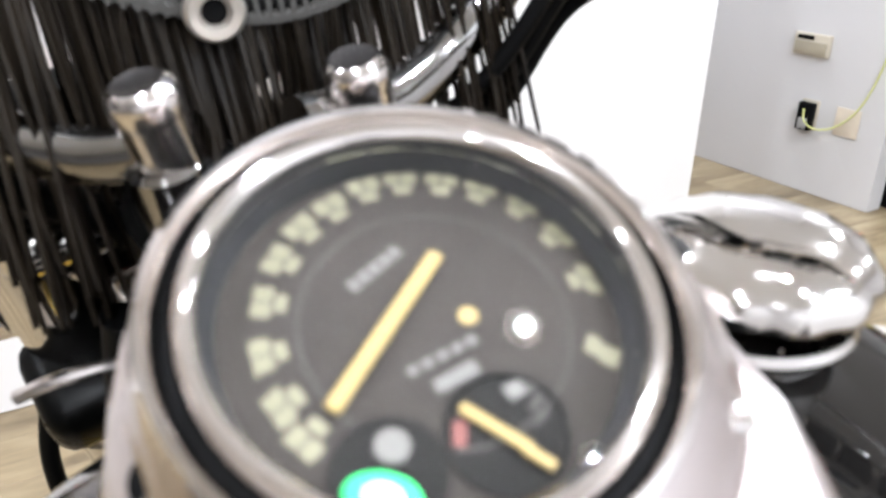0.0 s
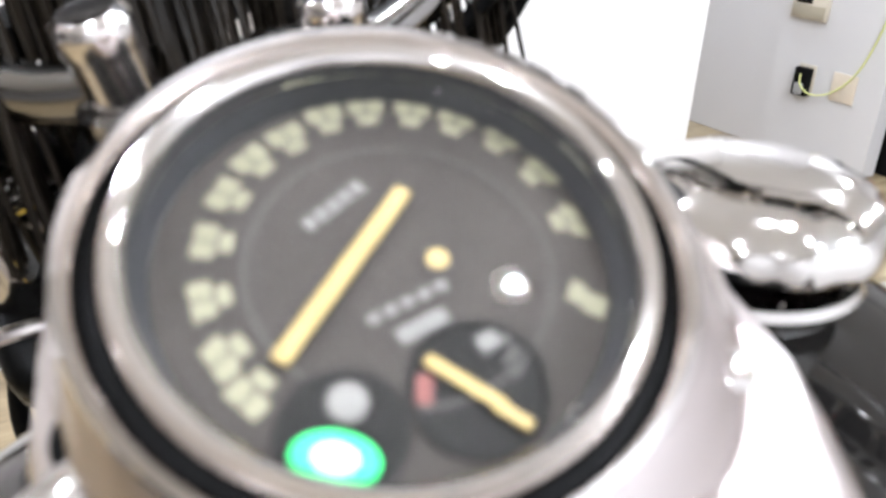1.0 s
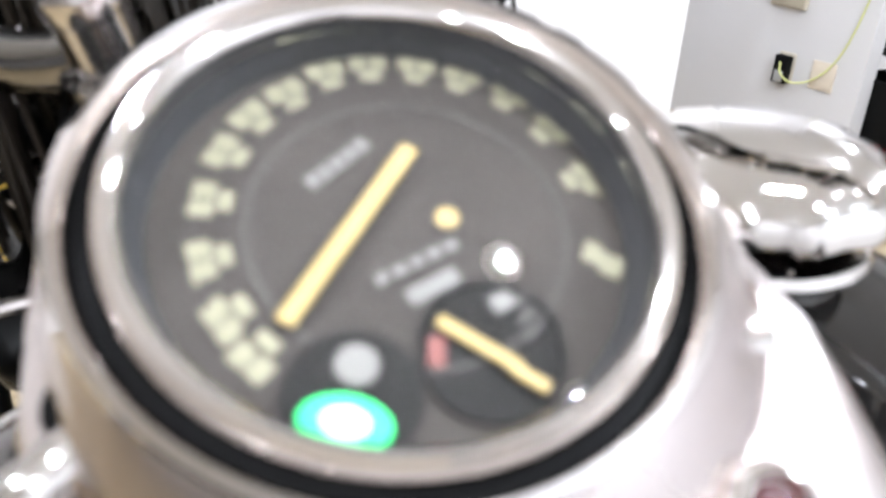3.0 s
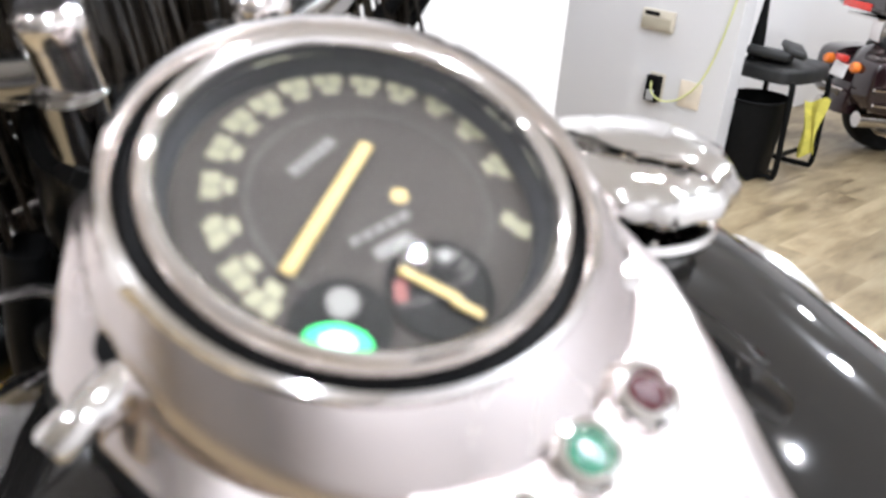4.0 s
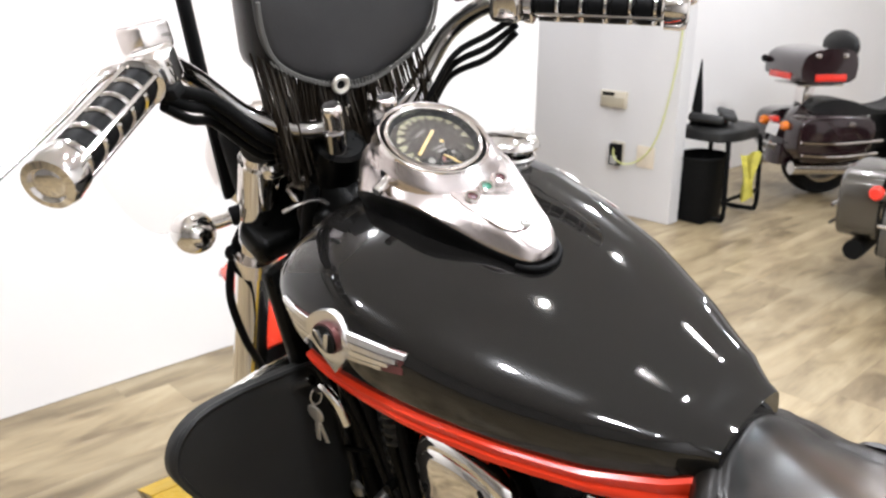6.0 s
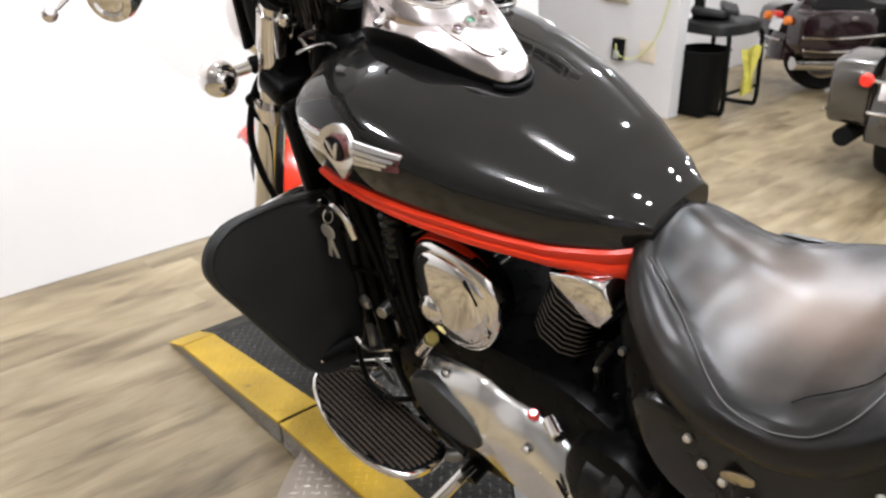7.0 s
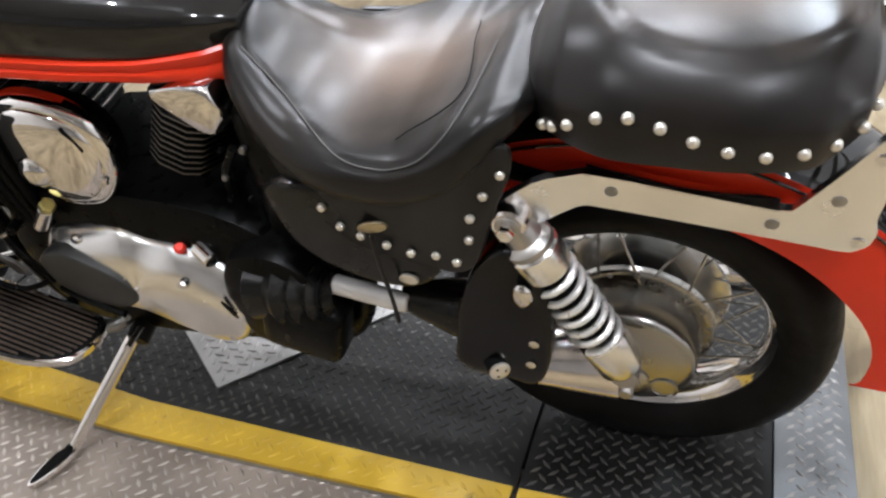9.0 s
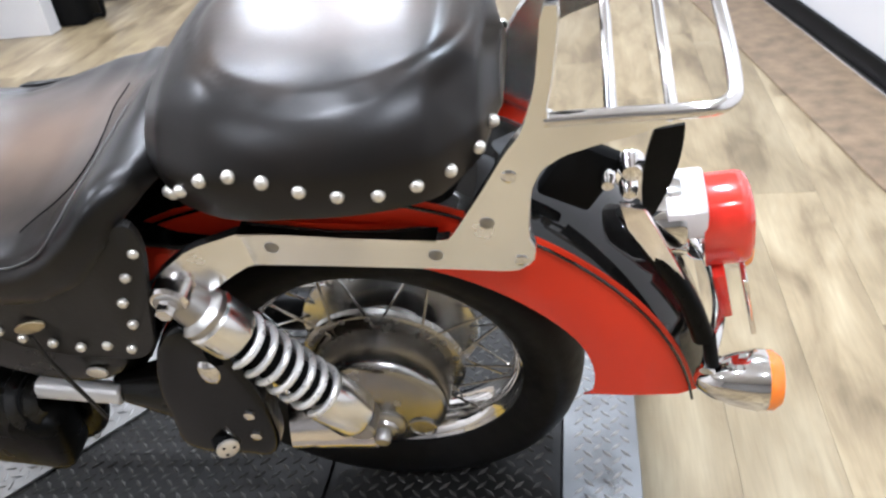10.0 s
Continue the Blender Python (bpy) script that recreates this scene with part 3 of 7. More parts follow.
def needle(u0, v0, u1, v1, w, lift):
    d = Vector((u1 - u0, v1 - v0))
    ang = math.degrees(math.atan2(d.y, d.x))
    return part("needle", bm_box(d.length, w, 0.0010, GT @ at((u0 + u1) / 2, (v0 + v1) / 2, lift) @ pose(0, 0, 0, 0, 0, ang), 0.0004, 1), NEEDLE, speedo, "yellow pointer")


needle(0.0112, 0.0170, -0.0340, -0.0085, 0.0042, -0.0045)
fuel = part("fuel_gauge", bm_lathe([(0.0152, -0.0071), (0.0152, -0.0062), (0.0140, -0.0062), (0.0136, -0.0069), (0, -0.0069)], GT @ at(-0.0015, -0.0325, 0), 40), DIALDARK, speedo)
needle(-0.0080, -0.0222, 0.0030, -0.0450, 0.0029, -0.0052)
part("reserve_mark", bm_box(0.0034, 0.0064, 0.0005, GT @ at(-0.0116, -0.0275, -0.0066) @ pose(0, 0, 0, 0, 0, -35), 0.0), DOTRED, fuel)
part("full_mark", bm_box(0.0050, 0.0040, 0.0005, GT @ at(0.0060, -0.0250, -0.0066), 0.0), INKGREY, fuel)
for u, v, w, h in ((0.0085, -0.0300, 0.0050, 0.0016), (0.0072, -0.0335, 0.0034, 0.0016), (0.0098, -0.0262, 0.0042, 0.0018)):
    part("gauge_mark", bm_box(w, h, 0.0005, GT @ at(u, v, -0.0066) @ pose(0, 0, 0, 0, 0, 20), 0.0), INKDIM, fuel)
ind = part("indicator_window", bm_lathe([(0.0130, -0.0071), (0.0130, -0.0064), (0, -0.0064)], GT @ at(-0.0300, -0.0270, 0) @ Matrix.Diagonal((1.05, 1.0, 1, 1)), 36), DIALDARK, speedo)
part("green_lamp", bm_lathe([(0.0072, -0.0066), (0.0068, -0.0058), (0, -0.0055)], GT @ at(-0.0336, -0.0306, 0) @ pose(0, 0, 0, 0, 0, -41) @ Matrix.Diagonal((1.25, 0.80, 1, 1)), 28), GREENGLOW, ind, "lit green neutral lamp")
part("lamp_core", bm_lathe([(0.0036, -0.0056), (0.0030, -0.0050), (0, -0.0048)], GT @ at(-0.0336, -0.0306, 0) @ pose(0, 0, 0, 0, 0, -41) @ Matrix.Diagonal((1.25, 0.80, 1, 1)), 24), GREENCORE, ind)
part("dark_lamp", bm_lathe([(0.0045, -0.0066), (0.004, -0.006), (0, -0.0058)], GT @ at(-0.0262, -0.0222, 0), 20), INKGREY, ind)


# -- wheels
def wheel(name, cx, cy, cz, R, width, rim_r, label, turn=0.0):
    w = empty(name, at(cx, cy, cz) @ pose(0, 0, 0, 0, 0, turn) @ pose(0, 0, 0, 0, 90, 0), bike)
    tagged(w, label)
    hw = width / 2
    prof = [(rim_r + 0.004, -hw * 0.62), (rim_r + 0.018, -hw * 0.80)]
    for k in range(13):
        a = -math.pi / 2 + math.pi * k / 12
        prof.append((R - (R - rim_r) * 0.46 * (1 - math.cos(a) ** 0.8), hw * math.sin(a)))
    prof += [(rim_r + 0.018, hw * 0.80), (rim_r + 0.004, hw * 0.62)]
    part("tyre", bm_lathe(prof, None, 72, True), TYRE, w, "black road tyre")
    rim = part("rim", bm_lathe([(rim_r + 0.012, -hw * 0.66), (rim_r + 0.013, -hw * 0.58), (rim_r + 0.004, -hw * 0.54), (rim_r - 0.008, -hw * 0.40), (rim_r - 0.014, -hw * 0.1), (rim_r - 0.014, hw * 0.1), (rim_r - 0.008, hw * 0.40), (rim_r + 0.004, hw * 0.54), (rim_r + 0.013, hw * 0.58), (rim_r + 0.012, hw * 0.66), (rim_r, hw * 0.5), (rim_r, -hw * 0.5)], None, 72, True), CHROME, w, "polished spoked rim")
    hub_r = 0.072
    part("hub", bm_lathe([(0, -0.066), (0.05, -0.066), (hub_r, -0.058), (hub_r + 0.006, -0.050), (hub_r + 0.004, -0.040), (0.046, -0.028), (0.046, 0.028), (hub_r + 0.004, 0.040), (hub_r + 0.006, 0.050), (hub_r, 0.058), (0.05, 0.066), (0, 0.066)], None, 48), ALU, w)
    L = None
    for side in (-1, 1):
        for k in range(18):
            a0 = 2 * math.pi * (k + 0.25 * side) / 18
            sw = radians(26) * (1 if k % 2 else -1)
            p0 = Vector((hub_r * math.cos(a0), hub_r * math.sin(a0), side * 0.046))
            p1 = Vector(((rim_r - 0.010) * math.cos(a0 + sw), (rim_r - 0.010) * math.sin(a0 + sw), side * 0.012))
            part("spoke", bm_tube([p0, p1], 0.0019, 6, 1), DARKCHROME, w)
    return w


wheel("rear_wheel", 0.030, 0.015, 0.325, 0.285, 0.135, 0.196, "rear wheel with laced spokes")
wheel("front_wheel", 0.06, 1.575, 0.318, 0.313, 0.120, 0.205, "front wheel with laced spokes", -18.0)

# final drive and swingarm
drum = part("hub_drum", bm_lathe([(0.070, -0.03), (0.112, -0.014), (0.1175, -0.008), (0.1175, 0.001), (0.114, 0.004), (0.104, 0.005), (0.100, 0.003)], at(-0.001, 0.015, 0.325) @ pose(0, 0, 0, 0, -90, 0), 64), POLISHED, bike, "dull aluminium hub flange ringed with spoke heads")
for k in range(18):
    a = 2 * math.pi * (k + 0.5) / 18
    part("spoke_head", bm_lathe([(0.0042, 0), (0.0042, 0.003), (0.002, 0.0045), (0, 0.0045)], at(-0.004, 0.015 + 0.1095 * math.cos(a), 0.325 + 0.1095 * math.sin(a)) @ pose(0, 0, 0, 0, -90, 0), 8), DULL, drum)
part("hub_disc", bm_lathe([(0.0, 0.012), (0.055, 0.010), (0.060, 0.004), (0.118, 0.002), (0.131, 0.0), (0.133, -0.004), (0.130, -0.008), (0, -0.008)], at(0.062, 0.015, 0.325) @ pose(0, 0, 0, 0, -90, 0), 64), STRUTMETAL, bike, "bright aluminium disc on the far side of the hub")
fd = part("final_drive", bm_lathe([(0.1010, 0.0), (0.0985, 0.030), (0.0965, 0.057), (0.0945, 0.0645), (0.0900, 0.0685), (0.082, 0.070), (0.050, 0.0715), (0, 0.072)], at(-0.002, 0.013, 0.323) @ pose(0, 0, 0, 0, -90, 0), 72), POLISHED, bike, "cast aluminium shaft drive housing on the rear hub")
part("drive_snout", bm_tube([(-0.058, 0.03, 0.305), (-0.068, 0.075, 0.304), (-0.078, 0.115, 0.309), (-0.084, 0.140, 0.313)], [0.062, 0.052, 0.045, 0.043], 20, flat=0.6), SATIN, fd)
part("axle_cap", bm_lathe([(0.030, 0.0), (0.030, 0.005), (0.027, 0.008), (0.020, 0.009), (0.018, 0.014), (0.012, 0.016), (0.0115, 0.030), (0.009, 0.033), (0, 0.034)], at(-0.072, 0.010, 0.284) @ pose(0, 0, 0, 0, -90, 0), 28), ALU, fd)
part("filler_plug", bm_lathe([(0.021, 0.0), (0.021, 0.0035), (0.018, 0.0045), (0.0165, 0.0025), (0, 0.0025)], at(-0.072, -0.042, 0.276) @ pose(0, 0, 0, 0, -90, 0), 28), POLISHED, fd)
part("swingarm", bm_tube([(0.105, 0.0, 0.31), (0.11, 0.2, 0.32), (0.11, 0.42, 0.355)], [0.03, 0.034, 0.036], 16), ENGINE, bike)
peg = part("shaft_sleeve", bm_cyl((-0.140, 0.305, 0.462), (-0.140, 0.415, 0.477), 0.0145, 20), mat("pale_aluminium", (0.74, 0.72, 0.69), 0.38, 0.25, 0.06, 30), bike, "bare metal drive shaft sleeve")


# -- shock absorbers
def shock(sgn):
    top, bot = Vector((sgn * 0.157, 0.144, 0.675)), Vector((sgn * 0.134, 0.008, 0.394))
    s = empty("shock_absorber", None, bike)
    tagged(s, "chrome coil-over shock absorber")
    d = (bot - top).normalized()
    L = (bot - top).length
    M = Matrix.Translation(top) @ align(d)
    part("upper_eye", bm_cyl(top + Vector((-0.015, 0, 0)), top + Vector((0.015, 0, 0)), 0.0215, 28), SATIN, s)
    part("eye_bushing", bm_cyl(top + Vector((sgn * 0.013, 0, 0)), top + Vector((sgn * 0.0175, 0, 0)), 0.0150, 24), ALU, s)
    part("eye_bolt", bm_cyl(top + Vector((sgn * 0.016, 0, 0)), top + Vector((sgn * 0.030, 0, 0)), 0.010, 6), CHROME, s)
    part("neck", bm_lathe([(0.0, 0.006), (0.0195, 0.008), (0.0210, 0.020), (0.0225, 0.031), (0.027, 0.034), (0.031, 0.038), (0.031, 0.045), (0.029, 0.048)], M, 36), ALU, s, "dull cast upper mount")
    part("cover", bm_lathe([(0.029, 0.046), (0.0325, 0.050), (0.0325, 0.084), (0.031, 0.088), (0.018, 0.089)], M, 36), STRUTMETAL, s)
    part("damper", bm_lathe([(0.0200, 0.085), (0.0200, L - 0.05)], M, 20), BLACKIN, s)
    turns, n = 6.6, 150
    pts = [M @ Vector((0.0290 * math.cos(2 * math.pi * turns * k / n), 0.0290 * math.sin(2 * math.pi * turns * k / n), 0.094 + (L - 0.080 - 0.094) * k / n)) for k in range(n + 1)]
    part("spring", bm_tube(pts, 0.0046, 8, 1), PALEWIRE, s, "chrome coil spring")
    part("lower_cup", bm_lathe([(0.018, L - 0.084), (0.032, L - 0.080), (0.033, L - 0.070), (0.032, L - 0.020), (0.026, L - 0.010), (0.012, L - 0.006)], M, 36), STRUTMETAL, s)
    part("lower_eye", bm_cyl(bot + Vector((-0.02, 0, 0)), bot + Vector((0.02, 0, 0)), 0.019, 20), ALU, s)
    return s


shock(-1)
shock(1)


# -- rear fender
FC = Vector((0, 0.02, 0.315))
PROF = [(-0.088, 0.335), (-0.092, 0.37), (-0.090, 0.405), (-0.082, 0.428), (-0.066, 0.440), (-0.035, 0.450), (0, 0.453)]
PROF = PROF + [(-x, r) for x, r in reversed(PROF[:-1])]
NT = 44


def fender_rows(i0, i1, t0=172.5, t1=35.0, grow=0.0):
    rows = []
    for k in range(NT + 1):
        a = radians(t0 + (t1 - t0) * k / NT)
        row = []
        for x, r in PROF[i0:i1 + 1]:
            if r < 0.40:
                fl = max(0.0, 1 - k / 9.0)
                r = r - (0.045 * fl * fl if r < 0.36 else 0.02 * fl * fl)
            y, z = FC.y + (r + grow) * math.cos(a), FC.z + (r + grow) * math.sin(a)
            row.append((x * (1 + grow * 8), y, max(z, 0.386 + 0.004 * abs(x))))
        rows.append(row)
    return rows


fender = part("rear_fender", thick(bm_grid(fender_rows(3, 9)), 0.004), PAINT, bike, "black rear fender with red side panels")
part("side_panel", thick(bm_grid(fender_rows(0, 3)), 0.004), RED, fender, "bright red side of the rear fender")
part("side_panel", thick(bm_grid(fender_rows(9, 12)), 0.004), RED, fender, "bright red side of the rear fender")
for sgn in (-1, 1):
    pts = [(sgn * 0.0885, FC.y + 0.423 * math.cos(a), FC.z + 0.423 * math.sin(a)) for a in [radians(172 - 120 * k / 30) for k in range(31)]]
    part("pinstripe", bm_tube(pts, 0.0020, 6, 1), PAINT, fender)

# passenger strut with the rack bracket
strut = [(0.183, 0.656), (0.172, 0.682), (0.150, 0.701), (0.119, 0.718), (0.06, 0.719), (-0.035, 0.709), (-0.136, 0.699), (-0.146, 0.701), (-0.182, 0.759), (-0.21, 0.808), (-0.226, 0.829), (-0.241, 0.878), (-0.250, 0.950), (-0.264, 0.950), (-0.255, 0.882), (-0.247, 0.846), (-0.258, 0.837),
         (-0.344, 0.838), (-0.351, 0.832), (-0.318, 0.820), (-0.292, 0.813), (-0.261, 0.802), (-0.241, 0.787), (-0.229, 0.76), (-0.223, 0.701), (-0.229, 0.683), (-0.225, 0.663), (-0.208, 0.650), (-0.141, 0.656), (-0.024, 0.665), (0.036, 0.669), (0.074, 0.671), (0.095, 0.663), (0.127, 0.647), (0.140, 0.655), (0.152, 0.669), (0.166, 0.663), (0.176, 0.650)]
for sgn in (-1, 1):
    bm = side_plate([(v.x, v.y) for v in rounded(strut, 1, 0.16)], -0.105, 0.012, 0.003, seg=2)
    if sgn > 0:
        mirror(bm)
    bmesh.ops.triangulate(bm, faces=[f for f in bm.faces if len(f.verts) > 8])
    for v in bm.verts:
        v.co.x += sgn * 0.034 * max(0.0, min(1.0, (v.co.y - 0.070) / 0.080))
    st = part("fender_strut", bm, STRUTMETAL, bike, "flat chrome strut that carries the luggage rack", False)
    for y, z in ((0.040, 0.697), (-0.184, 0.722), (-0.213, 0.668), (-0.210, 0.780), (-0.128, 0.679)):
        part("bolt", bm_lathe([(0.0075, 0), (0.0075, 0.001), (0.006, 0.0022), (0, 0.0026)], at(sgn * 0.1165, y, z) @ pose(0, 0, 0, 0, 90 * sgn, 0), 16), CHROME if y < -0.2 else DULL, st)
    part("flange", thick(bm_grid([[(sgn * x, y, z + 0.0015) for x in (0.100, 0.112, 0.1195)] for y, z in ((0.070, 0.7185), (0.02, 0.7155), (-0.035, 0.709), (-0.09, 0.7035), (-0.132, 0.700))]), 0.003), CHROME, st)

# luggage rack
rack = empty("luggage_rack", None, bike)
tagged(rack, "chrome tube luggage rack")
RZ = 0.838
part("rack_frame", bm_tube([(-0.112, -0.245, RZ), (-0.112, -0.30, RZ + 0.001), (-0.112, -0.372, RZ + 0.002), (-0.104, -0.394, RZ + 0.002), (-0.082, -0.402, RZ + 0.003), (0, -0.404, RZ + 0.004), (0.082, -0.402, RZ + 0.003), (0.104, -0.394, RZ + 0.002), (0.112, -0.372, RZ + 0.002), (0.112, -0.30, RZ + 0.001), (0.112, -0.245, RZ)], 0.0068, 12), CHROME, rack)
for y in (-0.300, -0.349):
    part("rack_bar", bm_tube([(-0.112, y, RZ + 0.001), (0, y, RZ + 0.003), (0.112, y, RZ + 0.001)], 0.0058, 10, 4), CHROME, rack)
# small pad of the backrest
part("backrest_pad", bm_ball(0.06, at(0.0, -0.250, 0.972), 1.85, 0.45, 0.9), LEATHER, rack, "black padded backrest")

# -- tail light, plate holder and rear signals
tail = part("tail_light", bm_plate([(v.x, v.y) for v in rounded([(-0.042, -0.045), (0.042, -0.045), (0.046, 0.04), (-0.046, 0.04)], 2)], 0.035, at(0, -0.350, 0.608) @ pose(0, 0, 0, 86, 0, 0), 0.006), CHROME, bike, "tail light with a red lens in a chrome housing")
part("clear_lens", bm_plate([(v.x, v.y) for v in rounded([(-0.037, -0.010), (0.037, -0.010), (0.038, 0.042), (-0.038, 0.042)], 2, 0.15)], 0.042, at(0, -0.364, 0.606) @ pose(0, 0, 0, 86, 0, 0), 0.004, 2), mat("clear_lens_plastic", (0.80, 0.74, 0.72), 0.12, 0.0, 0.05, 30, coat=0.5), tail, "clear white part of the lens")
part("lens", bm_plate([(v.x, v.y) for v in rounded([(-0.036, -0.056), (0.036, -0.056), (0.038, 0.046), (-0.038, 0.046)], 2, 0.18)], 0.052, at(0, -0.402, 0.600) @ pose(0, 0, 0, 84, 0, 0), 0.014, 3, 0.004), REDLENS, tail, "bright red lens")
part("lower_reflector", bm_box(0.05, 0.014, 0.075, at(-0.02, -0.428, 0.515) @ pose(0, 0, 0, -12, 0, 0), 0.003), REDLENS, tail)
part("plate_holder", bm_box(0.10, 0.006, 0.100, at(0.0, -0.458, 0.500) @ pose(0, 0, 0, -12, 0, 0), 0.002), SATIN, bike, "blank metal number plate holder")
part("mud_flap", thick(bm_grid([[(-0.084 + 0.012 * u + 0.003 * math.sin(v), -0.352 - 0.016 * v * math.cos((u - 0.30) * 2.0) + 0.014 * u, 0.800 - 0.130 * u) for v in (-1, -0.5, 0, 0.5, 1)] for u in [k / 10 for k in range(11)]]), 0.003), RUBBER, bike)
part("signal_arm", bm_tube([(-0.070, -0.318, 0.690), (-0.082, -0.345, 0.640), (-0.092, -0.380, 0.575), (-0.100, -0.400, 0.515)], [0.014, 0.012, 0.011, 0.012], 14), ENGINE, bike)
part("arm_trim", bm_plate([(-0.309, 0.716), (-0.332, 0.709), (-0.352, 0.664), (-0.377, 0.602), (-0.368, 0.586), (-0.345, 0.632), (-0.316, 0.684)], 0.006, at(-0.088, 0, 0) @ SIDE, 0.002), SATIN, bike, "bright metal trim of the signal arm")
part("signal_bar", bm_tube([(-0.115, -0.405, 0.470), (-0.05, -0.425, 0.478), (0, -0.43, 0.480), (0.05, -0.425, 0.478), (0.115, -0.405, 0.470)], 0.008, 12), CHROME, bike)
for sgn in (-1, 1):
    M = at(sgn * 0.108, -0.398, 0.448) @ align((0, -1, -0.06)) @ Matrix.Scale(1.04, 4)
    s = part("rear_turn_signal", bm_lathe([(0, -0.005), (0.012, 0.0), (0.022, 0.014), (0.030, 0.038), (0.0345, 0.062), (0.0345, 0.070), (0.032, 0.072)], M, 32), CHROME, bike, "bullet turn signal with an amber lens")
    part("lens", bm_lathe([(0.0335, 0.068), (0.0335, 0.078), (0.028, 0.086), (0, 0.090)], M, 32), ORANGE, s)
    part("stalk", bm_tube([(sgn * 0.108, -0.412, 0.475), (sgn * 0.10, -0.405, 0.52)], 0.008, 10, 1), BLACKIN, s)
for x, y, z, r in ((-0.070, -0.320, 0.752, 0.013), (-0.066, -0.298, 0.734, 0.008), (-0.068, -0.318, 0.722, 0.009)):
    part("bracket_bolt", bm_lathe([(r, 0), (r, 0.012), (r * 0.7, 0.02), (0, 0.022)], at(x, y, z) @ pose(0, 0, 0, 0, -90, 0), 24), CHROME, bike)
part("tail_bracket", bm_box(0.02, 0.06, 0.075, at(-0.055, -0.272, 0.725) @ pose(0, 0, 0, 30, 0, 0), 0.006), BLACKIN, bike)

# -- seats
def seat_section(row, s, dish, flat):
    """Height of a seat at the share s of its half width: a dished top that rolls off smoothly beyond flat."""
    hw, zc, ze, zb = row
    roll = max(0.0, (s - flat) / (1 - flat))
    return zc + (ze - zc) * (s / 0.86) ** dish - (ze - zb) * 0.42 * (1 - math.sqrt(max(0.0, 1 - roll * roll)))


def seat_surface(table, name, label, dish, line=None, n=80, flat=0.74, depth=1.0, sag=((0, 0), (1, 0))):
    """A padded seat, whose right half lies lower by sag; inside the closed line of the plan the surface lies a little lower, with a groove on the line."""
    y0, y1 = table[0][0], table[-1][0]
    ys = [y0 + (y1 - y0) * (0.5 - 0.5 * math.cos(math.pi * k / n)) for k in range(n + 1)]
    if line:
        q = np.array([(p[0], p[1]) for p in line])
        e = np.roll(q, -1, 0) - q

    def sunk(x, y):
        if not line:
            return 0.0
        d = np.array((x, y)) - q
        t = np.clip((d * e).sum(1) / (e * e).sum(1), 0, 1)
        dist = np.sqrt((((d - e * t[:, None]) ** 2).sum(1)).min())
        q2 = q + e
        cross = ((q[:, 1] > y) != (q2[:, 1] > y)) & (x < q[:, 0] + e[:, 0] * (y - q[:, 1]) / np.where(e[:, 1] == 0, 1e-9, e[:, 1]))
        inside = cross.sum() % 2 == 1
        return depth * (-0.0030 * math.exp(-(dist / 0.0035) ** 2) + (-0.004 * (1 - math.exp(-(dist / 0.02) ** 2)) if inside else 0.0006 * (1 - math.exp(-(dist / 0.008) ** 2)) * math.exp(-dist / 0.05)))

    rows = []
    for y, (hw, zc, ze, zb) in zip(ys, interp_rows(table, ys)):
        left = []
        h = ze - zb
        for k in range(37):
            q_ = k / 36
            sh = q_ if q_ < 0.6 else 0.6 + 0.4 * math.sin((q_ - 0.6) / 0.4 * math.pi / 2)
            left.append((-hw * sh, seat_section((hw, zc, ze, zb), sh, dish, flat) + sunk(-hw * sh, y)))
        left += [(-hw * 1.0, ze - h * 0.62), (-hw * 0.985, ze - h * 0.85), (-hw * 0.955, zb), (-hw * 0.7, zb - 0.004)]
        low = float(np.interp(y, [q_[0] for q_ in sag], [q_[1] for q_ in sag]))
        rows.append([(x, y, z) for x, z in left] + [(-x, y, max(min(z, zb), z - low * math.sin(min(1.0, abs(x) / hw / 0.9) * math.pi / 2) ** 2)) for x, z in reversed(left[1:])])
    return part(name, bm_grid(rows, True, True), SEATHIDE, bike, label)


SEAT = [(0.116, 0.112, 0.806, 0.814, 0.798), (0.134, 0.154, 0.816, 0.828, 0.794), (0.165, 0.186, 0.820, 0.826, 0.770), (0.205, 0.196, 0.800, 0.800, 0.732), (0.235, 0.198, 0.784, 0.780, 0.716), (0.27, 0.199, 0.774, 0.767, 0.703),
        (0.34, 0.195, 0.772, 0.762, 0.700), (0.40, 0.176, 0.788, 0.768, 0.704), (0.455, 0.148, 0.820, 0.794, 0.728), (0.495, 0.112, 0.842, 0.812, 0.765), (0.524, 0.056, 0.834, 0.820, 0.800)]
SAG = ((0.10, 0.02), (0.15, 0.036), (0.18, 0.040), (0.21, 0.030), (0.25, 0.010), (0.30, 0.010), (0.37, 0.026), (0.41, 0.038), (0.45, 0.044), (0.49, 0.028), (0.52, 0.0))
half = [(-0.080, 0.480), (-0.098, 0.445), (-0.116, 0.413), (-0.140, 0.382), (-0.165, 0.350), (-0.180, 0.325), (-0.187, 0.295), (-0.189, 0.260), (-0.185, 0.225), (-0.166, 0.200), (-0.120, 0.190), (-0.06, 0.188), (0, 0.188)]
WELT = catmull([(x, y, 0) for x, y in half] + [(-x, y, 0) for x, y in reversed(half[:-1])] + [(0.04, 0.496, 0), (-0.04, 0.496, 0)], 4)
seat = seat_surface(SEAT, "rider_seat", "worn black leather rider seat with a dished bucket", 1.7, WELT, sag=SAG)
